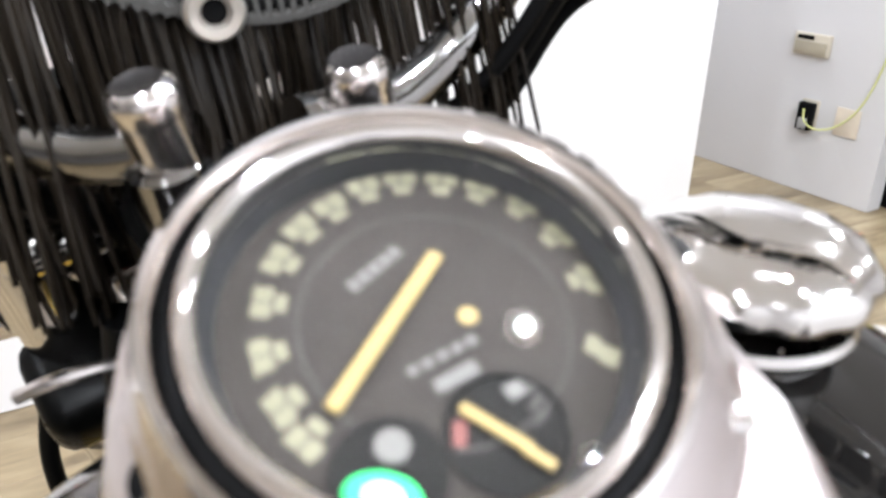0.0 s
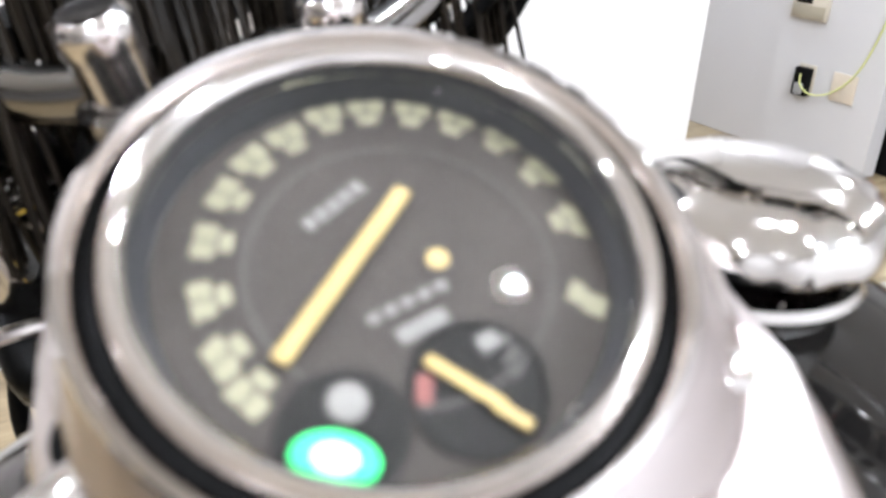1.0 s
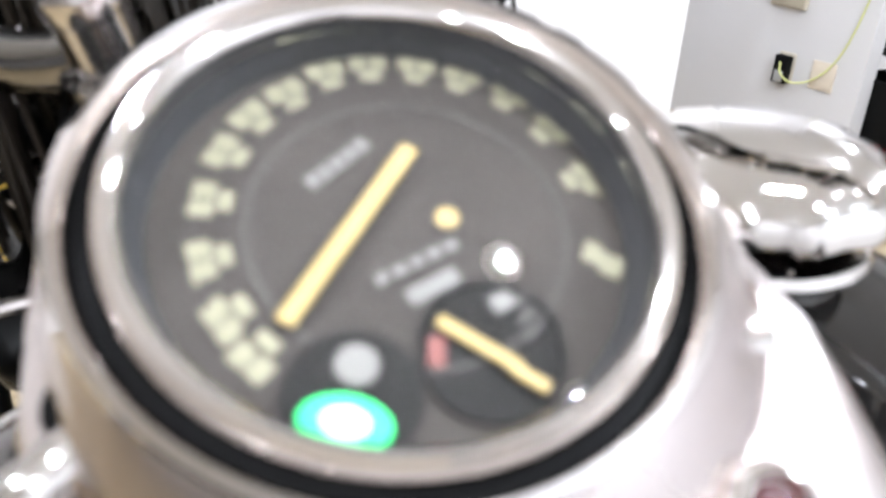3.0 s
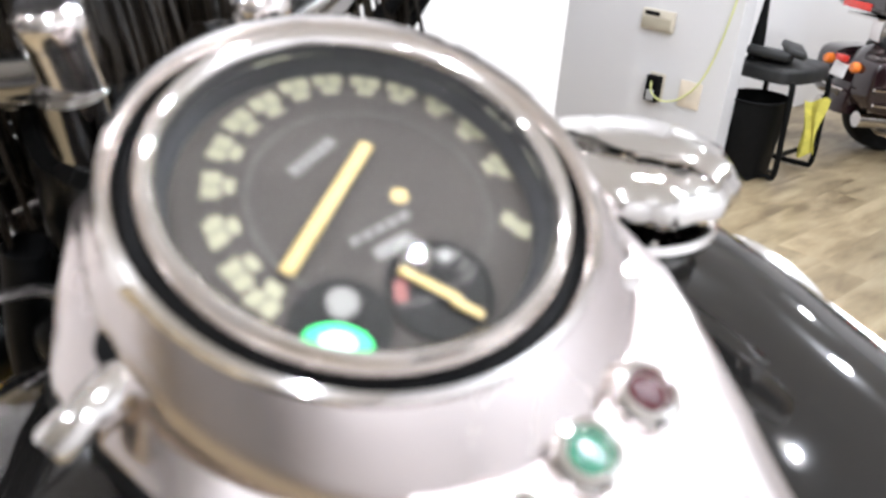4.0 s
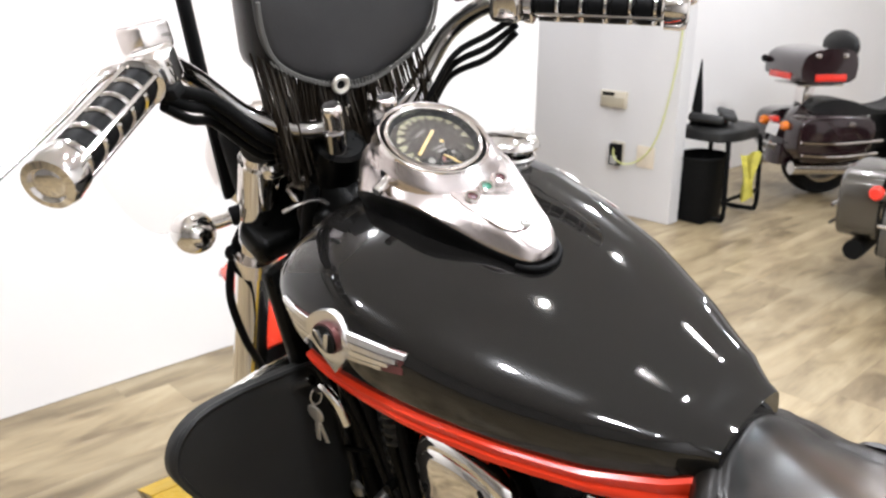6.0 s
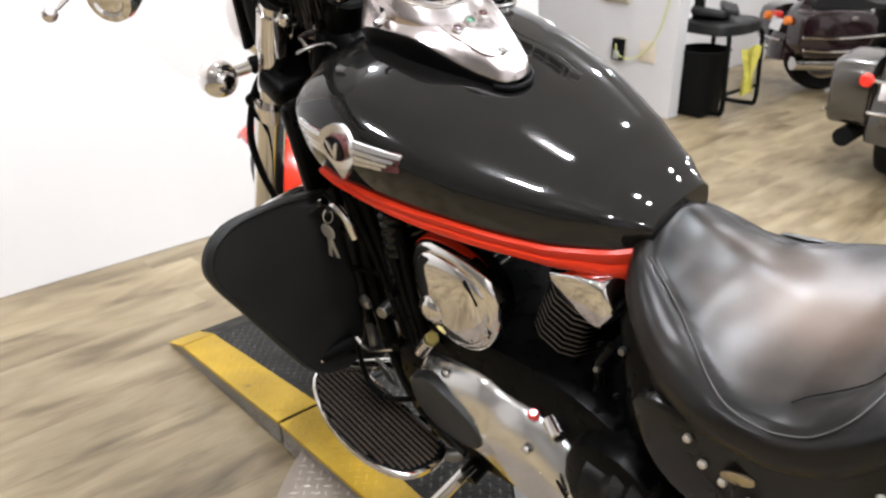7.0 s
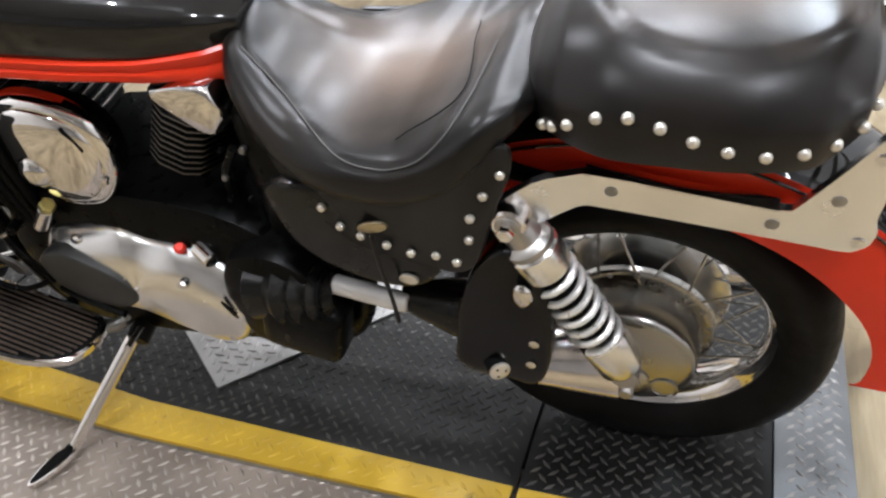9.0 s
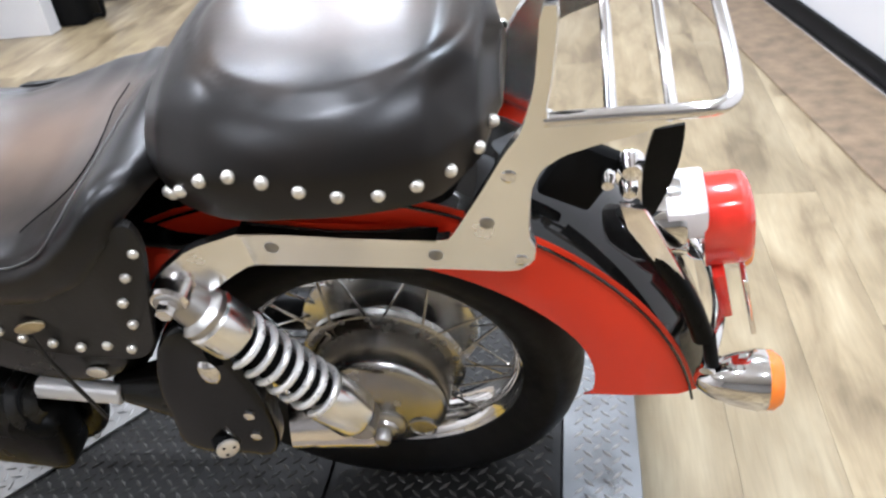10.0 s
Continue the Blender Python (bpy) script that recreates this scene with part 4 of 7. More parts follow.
PSEAT = [(-0.203, 0.050, 0.842, 0.838, 0.806), (-0.188, 0.105, 0.872, 0.862, 0.794), (-0.15, 0.150, 0.895, 0.874, 0.784), (-0.09, 0.172, 0.902, 0.880, 0.786), (-0.02, 0.176, 0.905, 0.882, 0.786),
         (0.045, 0.168, 0.905, 0.880, 0.782), (0.095, 0.146, 0.890, 0.868, 0.784), (0.122, 0.116, 0.868, 0.852, 0.792), (0.136, 0.080, 0.850, 0.842, 0.806), (0.142, 0.045, 0.840, 0.836, 0.815)]
PWELT = catmull([(0.130 * math.cos(a), -0.048 + 0.128 * math.sin(a), 0) for a in [2 * math.pi * k / 16 for k in range(16)]], 3)
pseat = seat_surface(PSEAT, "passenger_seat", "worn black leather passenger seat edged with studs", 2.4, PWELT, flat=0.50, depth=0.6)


def seat_top(table, dish, x, y, flat=0.74):
    """Height of a seat's surface over a point of the plan."""
    row, = interp_rows(table, [y])
    return seat_section(row, min(1.0, abs(x) / row[0]), dish, flat)


def stud(x, y, z, nx, parent, r=0.0062, m=None):
    d = Vector((nx, 0, 0.12 * abs(nx)))
    return part("stud", bm_lathe([(r, -0.002), (r, 0.0015), (r * 0.8, 0.0035), (r * 0.4, 0.0048), (0, 0.005)], at(x, y, z) @ align(d), 14), m or SILVERSTUD, parent)


SILVERSTUD = mat("nickel_stud", (0.80, 0.76, 0.68), 0.36, 0.85, 0.08, 80)
PST = [(0.125, 0.112, 0.788), (0.140, 0.098, 0.799), (0.154, 0.080, 0.814), (0.166, 0.050, 0.835), (0.170, 0.020, 0.842), (0.175, -0.010, 0.838), (0.176, -0.040, 0.827), (0.174, -0.071, 0.818), (0.167, -0.104, 0.811), (0.156, -0.136, 0.810), (0.136, -0.163, 0.808), (0.108, -0.186, 0.809), (0.078, -0.197, 0.814)]
for sgn in (-1, 1):
    for x, y, z in PST:
        stud(sgn * (x + 0.001), y, z, sgn, pseat)
# welt seams of the rider seat: the outer piping and the seam of the sitting pad
def over_seat(x, y, lift):
    low = float(np.interp(y, [q_[0] for q_ in SAG], [q_[1] for q_ in SAG]))
    row, = interp_rows(SEAT, [y])
    return Vector((x, y, seat_top(SEAT, 1.7, x, y) + lift - (low * math.sin(min(1.0, x / row[0] / 0.9) * math.pi / 2) ** 2 if x > 0 else 0)))


part("piping", bm_tube([over_seat(p.x, p.y, 0.0002) for p in WELT[:4 * (len(half) - 1)]], 0.0010, 6, 1), STITCH, seat, "thin grey piping")
PAD = catmull([(0.125, 0.262, 0), (0.075, 0.236, 0), (0.013, 0.224, 0), (-0.045, 0.210, 0), (-0.085, 0.204, 0), (-0.112, 0.210, 0), (-0.126, 0.232, 0), (-0.140, 0.255, 0), (-0.154, 0.268, 0)], 5)
part("pad_seam", bm_tube([over_seat(p.x, p.y, -0.0004) for p in PAD[5:]], 0.0009, 6, 1), BLACKIN, seat, "dark sewn seam")
# leather valance below the seat
VAL = [(0.445, 0.740), (0.440, 0.700), (0.392, 0.655), (0.350, 0.628), (0.305, 0.614), (0.268, 0.606), (0.236, 0.604), (0.206, 0.596), (0.182, 0.610), (0.168, 0.655), (0.156, 0.700), (0.132, 0.765), (0.140, 0.800), (0.20, 0.752), (0.30, 0.725), (0.40, 0.728)]
def valance_in(y):
    """How far the valance is drawn in towards the seat's narrow ends."""
    return 0.176 - 0.90 * float(interp_rows(SEAT, [min(max(y, 0.16), 0.45)])[0][0])


for sgn in (-1, 1):
    bm = side_plate([(v.x, v.y) for v in rounded(VAL, 2)], -0.176, 0.008, 0.003)
    if sgn > 0:
        mirror(bm)
    for v in bm.verts:
        v.co.x -= sgn * valance_in(v.co.y)
    val = part("seat_valance", bm, LEATHER, bike, "black leather seat valance with nickel studs")
    for y, z in ((0.371, 0.669), (0.349, 0.647), (0.322, 0.640), (0.290, 0.632), (0.260, 0.625), (0.229, 0.6265), (0.205, 0.618), (0.187, 0.657), (0.183, 0.691), (0.167, 0.7235), (0.147, 0.753)):
        stud(sgn * (0.1845 - valance_in(y)), y, z, sgn, val, 0.0056)
    con = part("concho", bm_plate([(0.0215 * math.cos(k * math.pi / 12), 0.0085 * math.sin(k * math.pi / 12)) for k in range(24)], 0.004, at(sgn * 0.183, 0.305, 0.657) @ (SIDE if sgn < 0 else Matrix.Diagonal((-1, 1, 1, 1)) @ SIDE) @ pose(0, 0, 0, 0, 0, -18), 0.002), mat("old_gold_concho", (0.45, 0.38, 0.25), 0.3, 1.0, 0.2, 60) if sgn < 0 else SILVERSTUD, val, "small oval metal concho")
    if sgn < 0:
        part("lace", bm_tube([(-0.190, 0.306, 0.648), (-0.194, 0.302, 0.60), (-0.192, 0.298, 0.54), (-0.186, 0.300, 0.48)], 0.0028, 6), LEATHER, val)
COVER = [(0.455, 0.700), (0.448, 0.630), (0.425, 0.570), (0.355, 0.538), (0.300, 0.530), (0.262, 0.540), (0.228, 0.580), (0.24, 0.64), (0.30, 0.69)]
for sgn in (-1, 1):
    bm = side_plate([(v.x, v.y) for v in rounded(COVER, 2)], -0.150, 0.020, 0.008, 0.006)
    if sgn > 0:
        mirror(bm)
    sc = part("side_cover", bm, COVERBLACK, bike, "black side cover below the seat")
    if sgn < 0:
        part("badge", bm_plate([(0.013 * math.cos(k * math.pi / 12), 0.009 * math.sin(k * math.pi / 12)) for k in range(24)], 0.004, at(-0.176, 0.276, 0.563) @ SIDE, 0.002), SILVERSTUD, sc)

# -- engine and frame
part("frame_spine", bm_tube([(0, 0.50, 0.80), (0, 0.75, 0.82), (0, 1.02, 0.90), (0, 1.12, 0.96)], 0.05, 16), ENGINE, bike)
for sgn in (-1, 1):
    part("frame_tube", bm_tube([(sgn * 0.05, 1.10, 0.92), (sgn * 0.09, 1.08, 0.70), (sgn * 0.10, 1.06, 0.40), (sgn * 0.09, 1.00, 0.23), (sgn * 0.085, 0.80, 0.23), (sgn * 0.085, 0.52, 0.27), (sgn * 0.095, 0.42, 0.34), (sgn * 0.11, 0.38, 0.52), (sgn * 0.10, 0.42, 0.74)], 0.017, 14), ENGINE, bike)
    part("fender_rail", bm_tube([(sgn * 0.085, 0.45, 0.74), (sgn * 0.080, 0.25, 0.70), (sgn * 0.080, 0.10, 0.675)], 0.018, 12), ENGINE, bike)
part("battery_box", bm_box(0.23, 0.24, 0.30, at(0, 0.40, 0.60), 0.03, 3), ENGINE, bike)
part("crankcase", bm_plate([(v.x, v.y) for v in rounded([(1.02, 0.25), (1.03, 0.45), (0.95, 0.56), (0.62, 0.58), (0.46, 0.50), (0.44, 0.34), (0.55, 0.27), (0.9, 0.22)], 2)], 0.25, at(0.125, 0, 0) @ SIDE, 0.02), ENGINE, bike, "black engine crankcase")
part("rear_housing", bm_plate([(v.x, v.y) for v in rounded([(0.60, 0.31), (0.60, 0.50), (0.50, 0.54), (0.42, 0.48), (0.41, 0.36), (0.48, 0.31)], 2)], 0.06, at(-0.10, 0, 0) @ SIDE, 0.02), ENGINE, bike)


def cylinder(name, base, top, n, hx, hy, label):
    d = (Vector(top) - Vector(base)).normalized()
    M = Matrix.Translation(base) @ Matrix(((1, 0, 0, 0), (0, d.z, d.y, 0), (0, -d.y, d.z, 0), (0, 0, 0, 1)))
    L = (Vector(top) - Vector(base)).length
    c = part(name, bm_box(hx * 1.6, hy * 1.6, L, M @ at(0, 0, L / 2), 0.02, 2), ENGINE, bike, label)
    for k in range(n):
        z = L * (0.10 + 0.80 * k / (n - 1))
        poly = rounded([(-hx, -hy), (hx, -hy), (hx, hy), (-hx, hy)], 2, 0.22)
        part("fin", bm_plate([(v.x, v.y) for v in poly], 0.0065, M @ at(0, 0, z), 0.001, 1), ENGINE, c)
        part("fin_edge", bm_plate([(v.x * 1.006, v.y * 1.006) for v in poly], 0.0018, M @ at(0, 0, z + 0.0025), 0.0004, 1), FIN, c)
    return c, M, L


cyl, M, L = cylinder("rear_cylinder", (0, 0.634, 0.626), (0, 0.582, 0.735), 9, 0.118, 0.056, "finned black rear cylinder")
part("head_cover", side_plate([(v.x, v.y) for v in rounded([(0.622, 0.765), (0.575, 0.780), (0.525, 0.779), (0.510, 0.740), (0.538, 0.698), (0.592, 0.731)], 1, 0.18)], 0.118, 0.236, 0.010, 0.0, 3), CHROME, cyl, "chrome cylinder head cover")
cyl, M, L = cylinder("front_cylinder", (0, 0.88, 0.575), (0, 0.965, 0.735), 10, 0.100, 0.070, "finned black front cylinder")
part("head_cover", bm_plate([(v.x, v.y) for v in rounded([(-0.12, -0.07), (0.12, -0.07), (0.11, 0.07), (-0.11, 0.07)], 3)], 0.045, M @ at(0, 0, L * 0.93), 0.02, 3), ENGINE, cyl)

# air cleaner with a chrome cover
ac = [(0.872, 0.730), (0.842, 0.743), (0.794, 0.746), (0.741, 0.733), (0.713, 0.706), (0.706, 0.662), (0.714, 0.619), (0.746, 0.571), (0.782, 0.549), (0.841, 0.544), (0.885, 0.578), (0.900, 0.634), (0.891, 0.690)]
acr = [(v.x, v.y) for v in rounded(ac, 2)]
cy, cz = 0.803, 0.645
# the red plate stands in for the tank band reflected in the cover's edge
back = part("air_cleaner", side_plate([(cy + (y - cy) * 0.95 + 0.004, cz + (z - cz) * 0.96 + 0.006) for y, z in acr], -0.110, 0.014, 0.004), RED, bike, "chrome air cleaner cover with a red plate for its reflection")
part("back_ring", side_plate([(cy + (y - cy) * 0.90, cz + (z - cz) * 0.90) for y, z in acr], -0.085, 0.020, 0.003), ENGINE, back)
part("cover", side_plate(acr, -0.112, 0.025, 0.018, 0.018, 5), CHROME, back, "polished chrome oval cover")
part("knob", bm_lathe([(0.027, 0.0), (0.0265, 0.008), (0.021, 0.016), (0.011, 0.021), (0, 0.022)], at(-0.144, 0.836, 0.629) @ pose(0, 0, 0, 0, -90, 0), 32), CHROME, back)
part("slot", side_plate([(v.x, v.y) for v in rounded([(0.757, 0.711), (0.750, 0.715), (0.730, 0.678), (0.737, 0.674)], 2)], -0.1400, 0.0065, 0.0004), BLACKIN, back)
part("cover_screw", bm_lathe([(0.006, 0), (0.005, 0.004), (0, 0.005)], at(-0.139, 0.731, 0.618) @ pose(0, 0, 0, 0, -90, 0), 14), CHROME, back)

# lower crankcase cover
lc = [(0.938, 0.428), (0.925, 0.470), (0.895, 0.494), (0.775, 0.506), (0.740, 0.488), (0.660, 0.486), (0.600, 0.455), (0.566, 0.410), (0.572, 0.335), (0.600, 0.304), (0.66, 0.312), (0.750, 0.338), (0.865, 0.356), (0.92, 0.385)]
lcr = [(v.x, v.y) for v in rounded(lc, 2)]
rings = []
for x, k in ((-0.110, 0.0), (-0.127, 0.0), (-0.134, 0.20), (-0.146, 0.80), (-0.155, 1.5), (-0.162, 2.4), (-0.167, 3.6), (-0.170, 5.0)):
    row = []
    for y, z in lcr:
        top = max(0.0, min(1.0, (z - (0.405 + 0.10 * (y - 0.75))) / 0.07))
        cy_, cz_ = 0.755, 0.405
        inset = 0.010 * k * (0.5 + 1.7 * top)
        d_ = Vector((cy_ - y, cz_ - z))
        step = min(inset, d_.length * 0.9)
        q_ = Vector((y, z)) + d_.normalized() * step
        row.append((x, q_.x, q_.y))
    rings.append(row)
cover = part("engine_cover", bm_grid(rings, True, True), STRUTMETAL, bike, "polished chrome engine cover with a black insert")
ins = [(0.924, 0.440), (0.908, 0.464), (0.872, 0.480), (0.836, 0.470), (0.768, 0.436), (0.752, 0.390), (0.800, 0.358), (0.868, 0.364), (0.914, 0.394)]
part("black_insert", side_plate([(v.x, v.y) for v in rounded(ins, 2)], -0.150, 0.024, 0.004, 0.003), mat("grained_black_insert", (0.022, 0.022, 0.021), 0.5, 0.0, 0.25, 30, 0.15, 200), cover)
for y, z in ((0.846, 0.486), (0.660, 0.444), (0.613, 0.330)):
    part("cover_bolt", bm_lathe([(0.0085, 0), (0.0085, 0.004), (0.006, 0.008), (0, 0.0085)], at(-0.145 if z > 0.45 else -0.162, y, z) @ pose(0, 0, 0, 0, -90, 0), 18), CHROME, cover)
part("vent_slot", side_plate([(v.x, v.y) for v in rounded([(0.603, 0.424), (0.594, 0.428), (0.578, 0.392), (0.585, 0.388)], 2)], -0.1695, 0.0012, 0.0003), BLACKIN, cover)
part("red_plug", bm_lathe([(0.009, 0), (0.009, 0.006), (0.006, 0.010), (0, 0.010)], at(-0.132, 0.668, 0.486) @ align((-0.3, -0.4, 1)), 18), REDLENS, bike)
part("clutch_fitting", bm_cyl((-0.125, 0.640, 0.490), (-0.140, 0.610, 0.480), 0.014, 20), CHROME, bike)
cf = part("cable_fitting", bm_cyl((-0.150, 0.898, 0.508), (-0.150, 0.864, 0.550), 0.0115, 18), SATIN, bike, "silver cable adjuster with a brass nut")
part("adjuster_nut", bm_cyl((-0.150, 0.864, 0.550), (-0.150, 0.854, 0.562), 0.0125, 6), mat("brass_zinc", (0.62, 0.55, 0.22), 0.35, 1.0, 0.2, 60), cf)

# ribbed intake hose between the cylinders
prof = []
for k in range(10):
    prof += [(0.017, 0.018 * k), (0.0225, 0.018 * k + 0.005), (0.0225, 0.018 * k + 0.011), (0.017, 0.018 * k + 0.016)]
part("intake_hose", bm_lathe(prof, at(-0.108, 0.968, 0.575) @ align((0, -0.12, 1)), 20), COVERBLACK, bike, "black ribbed hose")

# floorboard
FB = at(-0.19, 1.05, 0.298) @ pose(0, 0, 0, 16.5, 1, 0)
MATRUBBER = mat("worn_mat_rubber", (0.062, 0.044, 0.030), 0.42, 0.0, 0.4, 14, 0.1, 120, rvar=0.1, spec=0.4)
fbp = [(0.046, 0.146), (0.052, 0.013), (0.053, -0.118), (0.046, -0.153), (0.018, -0.167), (-0.031, -0.155), (-0.058, -0.135), (-0.079, -0.082), (-0.087, -0.018), (-0.080, 0.051), (-0.058, 0.115), (-0.030, 0.148), (0.009, 0.156)]
fb = part("floorboard", bm_plate([(v.x, v.y) for v in rounded(fbp, 1)], 0.014, FB, 0.003), CHROME, bike, "rider floorboard with a ribbed rubber mat in a chrome frame")
fbr = rounded([((x + 0.017) * 0.90 - 0.017, y * 0.95) for x, y in fbp], 1)
part("rubber_mat", bm_plate([(v.x, v.y) for v in fbr], 0.005, FB @ at(-0.001, 0, 0.0135), 0.002), RUBBER, fb, "ribbed brown-black rubber mat")
for k in range(13):
    x = -0.073 + 0.0095 * k
    ys = [a.lerp(b, (x - a.x) / (b.x - a.x)).y for a, b in zip(fbr, fbr[1:] + fbr[:1]) if abs(b.x - a.x) > 1e-6 and (a.x - x) * (b.x - x) <= 0]
    if len(ys) > 1:
        part("rib", bm_box(0.0042, max(ys) - min(ys) - 0.010, 0.0036, FB @ at(x, (max(ys) + min(ys)) / 2, 0.0195), 0.0012, 1), MATRUBBER, fb)
part("board_bracket", bm_tube([(-0.10, 0.98, 0.27), (-0.15, 1.0, 0.265), (-0.18, 1.03, 0.275)], 0.012, 10), ENGINE, bike)
part("board_bracket", bm_tube([(-0.10, 0.86, 0.26), (-0.14, 0.89, 0.25), (-0.16, 0.93, 0.26)], 0.012, 10), DULL, bike)

# gear lever
gl = part("gear_lever", bm_tube([(-0.150, 0.945, 0.372), (-0.175, 1.00, 0.362), (-0.180, 1.05, 0.385), (-0.172, 1.064, 0.470)], 0.0055, 10), ENGINE, bike, "black steel gear lever with a rubber peg")
part("toe_peg", bm_cyl((-0.172, 1.064, 0.470), (-0.232, 1.094, 0.456), 0.0135, 18), RUBBER, gl)
part("peg_tip", bm_cyl((-0.232, 1.094, 0.456), (-0.240, 1.098, 0.454), 0.0125, 16), SATIN, gl)
part("shift_rod", bm_tube([(-0.172, 1.062, 0.474), (-0.172, 1.045, 0.464), (-0.170, 1.02, 0.464), (-0.165, 0.958, 0.494)], 0.0042, 8), SATIN, gl)
part("linkage", bm_tube([(-0.155, 0.945, 0.372), (-0.150, 0.99, 0.44), (-0.148, 1.01, 0.48)], 0.005, 8), ENGINE, gl)
part("heel_arm", bm_tube([(-0.160, 0.93, 0.365), (-0.172, 0.87, 0.36), (-0.178, 0.80, 0.35)], 0.0065, 8), ENGINE, gl)
for y, z, r in ((0.985, 0.475, 0.012), (0.955, 0.41, 0.014), (1.0, 0.545, 0.016), (0.96, 0.60, 0.011)):
    part("small_bracket", bm_cyl((-0.115, y, z), (-0.150, y - 0.01, z + 0.004), r * 0.7, 14), DULL if r > 0.012 else ENGINE, bike)

bracket = part("shift_bracket", side_plate([(1.028, 0.517), (1.010, 0.524), (1.013, 0.473), (1.036, 0.460)], -0.160, 0.005, 0.001), DULL, bike, "flat steel shift bracket")
part("bracket_web", side_plate([(1.056, 0.411), (1.017, 0.395), (1.002, 0.365), (1.030, 0.366)], -0.145, 0.006, 0.001), DULL, bracket)
part("bracket_bolt", bm_lathe([(0.015, 0), (0.015, 0.006), (0.010, 0.010), (0, 0.011)], at(-0.140, 1.043, 0.546) @ pose(0, 0, 0, 0, -90, 0), 6), DULL, bracket)
for y, z, r in ((0.536, 0.683, 0.007), (0.501, 0.688, 0.010), (0.545, 0.635, 0.009), (0.551, 0.595, 0.008), (0.518, 0.600, 0.006)):
    part("frame_bolt", bm_lathe([(r * 0.6, 0), (r * 0.6, 0.006), (r * 0.4, 0.010), (0, 0.010)], at(-0.114, y, z) @ align((-1, -0.2, 0.4)), 8), DULL if r > 0.0085 else ENGINE, bike)
part("frame_bracket", bm_tube([(-0.10, 0.56, 0.585), (-0.112, 0.545, 0.64), (-0.112, 0.52, 0.685)], 0.007, 8), ENGINE, bike)

# kickstand: its foot stands on the turntable
TOBIKE = bike.matrix_basis.inverted()
KFOOT = TOBIKE @ Vector((-0.306, 0.963, 0.098))
KT, KF = Vector((-0.135, 0.856, 0.236)), KFOOT
ks = part("kickstand", bm_tube([KT, KT.lerp(KF, 0.3), KT.lerp(KF, 0.78), KF], [0.0135, 0.013, 0.012, 0.011], 14), CHROME, bike, "extended chrome kickstand")
KFT = TOBIKE @ at(-0.350, 0.980, 0.0795) @ pose(0, 0, 0, 0, 0, 160) @ pose(0, 0, 0, 0, 11, 0)
oval = [(0.053 * math.cos(a), 0.0165 * math.sin(a) * (1.0 - 0.25 * math.cos(a))) for a in [2 * math.pi * k / 28 for k in range(28)]]
kf = part("foot", bm_plate(oval, 0.009, KFT, 0.002), CHROME, ks, "worn chrome foot")
part("foot_pad", bm_plate([(0.84 * u + 0.002, 0.74 * v) for u, v in oval], 0.002, KFT @ at(0, 0, 0.0085), 0.0008, 1), RUBBER, kf, "dark oval inlay")
part("pivot", bm_cyl((-0.10, 0.845, 0.245), (-0.155, 0.845, 0.235), 0.020, 20), ENGINE, ks)
part("spring_pin", bm_cyl((-0.150, 0.822, 0.275), (-0.196, 0.818, 0.278), 0.005, 10), CHROME, ks)

# passenger peg mount
pm = part("peg_mount", side_plate([(v.x, v.y) for v in rounded([(0.182, 0.619), (0.218, 0.526), (0.224, 0.457), (0.236, 0.402), (0.200, 0.380), (0.158, 0.384), (0.116, 0.372), (0.097, 0.440), (0.096, 0.570), (0.120, 0.618), (0.142, 0.650)], 2)], -0.150, 0.030, 0.010, 0.003, 3), GLOSSBLACK, bike, "glossy black passenger peg bracket")
PG = at(-0.190, 0.166, 0.418) @ align((-0.80, -0.56, 0.10))
part("peg", bm_lathe([(0.014, -0.075), (0.0155, -0.07), (0.0155, -0.004), (0.0145, 0.0), (0, 0.0)], PG, 24), RUBBER, pm, "folded rubber passenger peg")
part("peg_end", bm_lathe([(0.0142, 0.0), (0.0142, 0.003), (0.012, 0.0045), (0, 0.005)], PG, 28), SILVERSTUD, pm)
for y, z in ((0.118, 0.482), (0.124, 0.436)):
    part("mount_bolt", bm_lathe([(0.007, 0), (0.007, 0.004), (0.004, 0.006), (0, 0.006)], at(-0.181, y, z) @ pose(0, 0, 0, 0, -90, 0), 8), CHROME, pm)
for a in range(3):
    part("peg_hole", bm_lathe([(0.0020, 0.0046), (0.0018, 0.0054), (0, 0.0055)], PG @ at(0.0075 * math.cos(a * 2.094), 0.0075 * math.sin(a * 2.094), 0), 10), BLACKIN, pm)
part("horn_cover", bm_lathe([(0.016, 0), (0.020, 0.004), (0.017, 0.008), (0.009, 0.011), (0, 0.012)], at(-0.190, 0.126, 0.586) @ pose(0, 0, 0, 0, -90, 0) @ Matrix.Diagonal((1, 0.6, 1, 1)), 28), CHROME, pm)

# rubber boots and the dark box in front of the shaft
bt = part("shaft_boot", bm_lathe([(0.020, 0), (0.036, 0.006), (0.028, 0.018), (0.044, 0.028), (0.034, 0.042), (0.050, 0.054), (0.040, 0.068), (0.054, 0.082), (0.045, 0.10), (0.054, 0.13)], at(-0.145, 0.408, 0.462) @ align((0.05, 1, -0.12)), 28), COVERBLACK, bike, "black ribbed rubber boot")
part("boot_clip", bm_lathe([(0.034, 0.014), (0.035, 0.016), (0.034, 0.018)], at(-0.145, 0.408, 0.462) @ align((0.05, 1, -0.12)), 28, True), BLACKIN, bt)
part("footrest_box", bm_box(0.07, 0.13, 0.12, at(-0.150, 0.47, 0.40) @ pose(0, 0, 0, 12, 0, 0), 0.02, 3), ENGINE, bike)
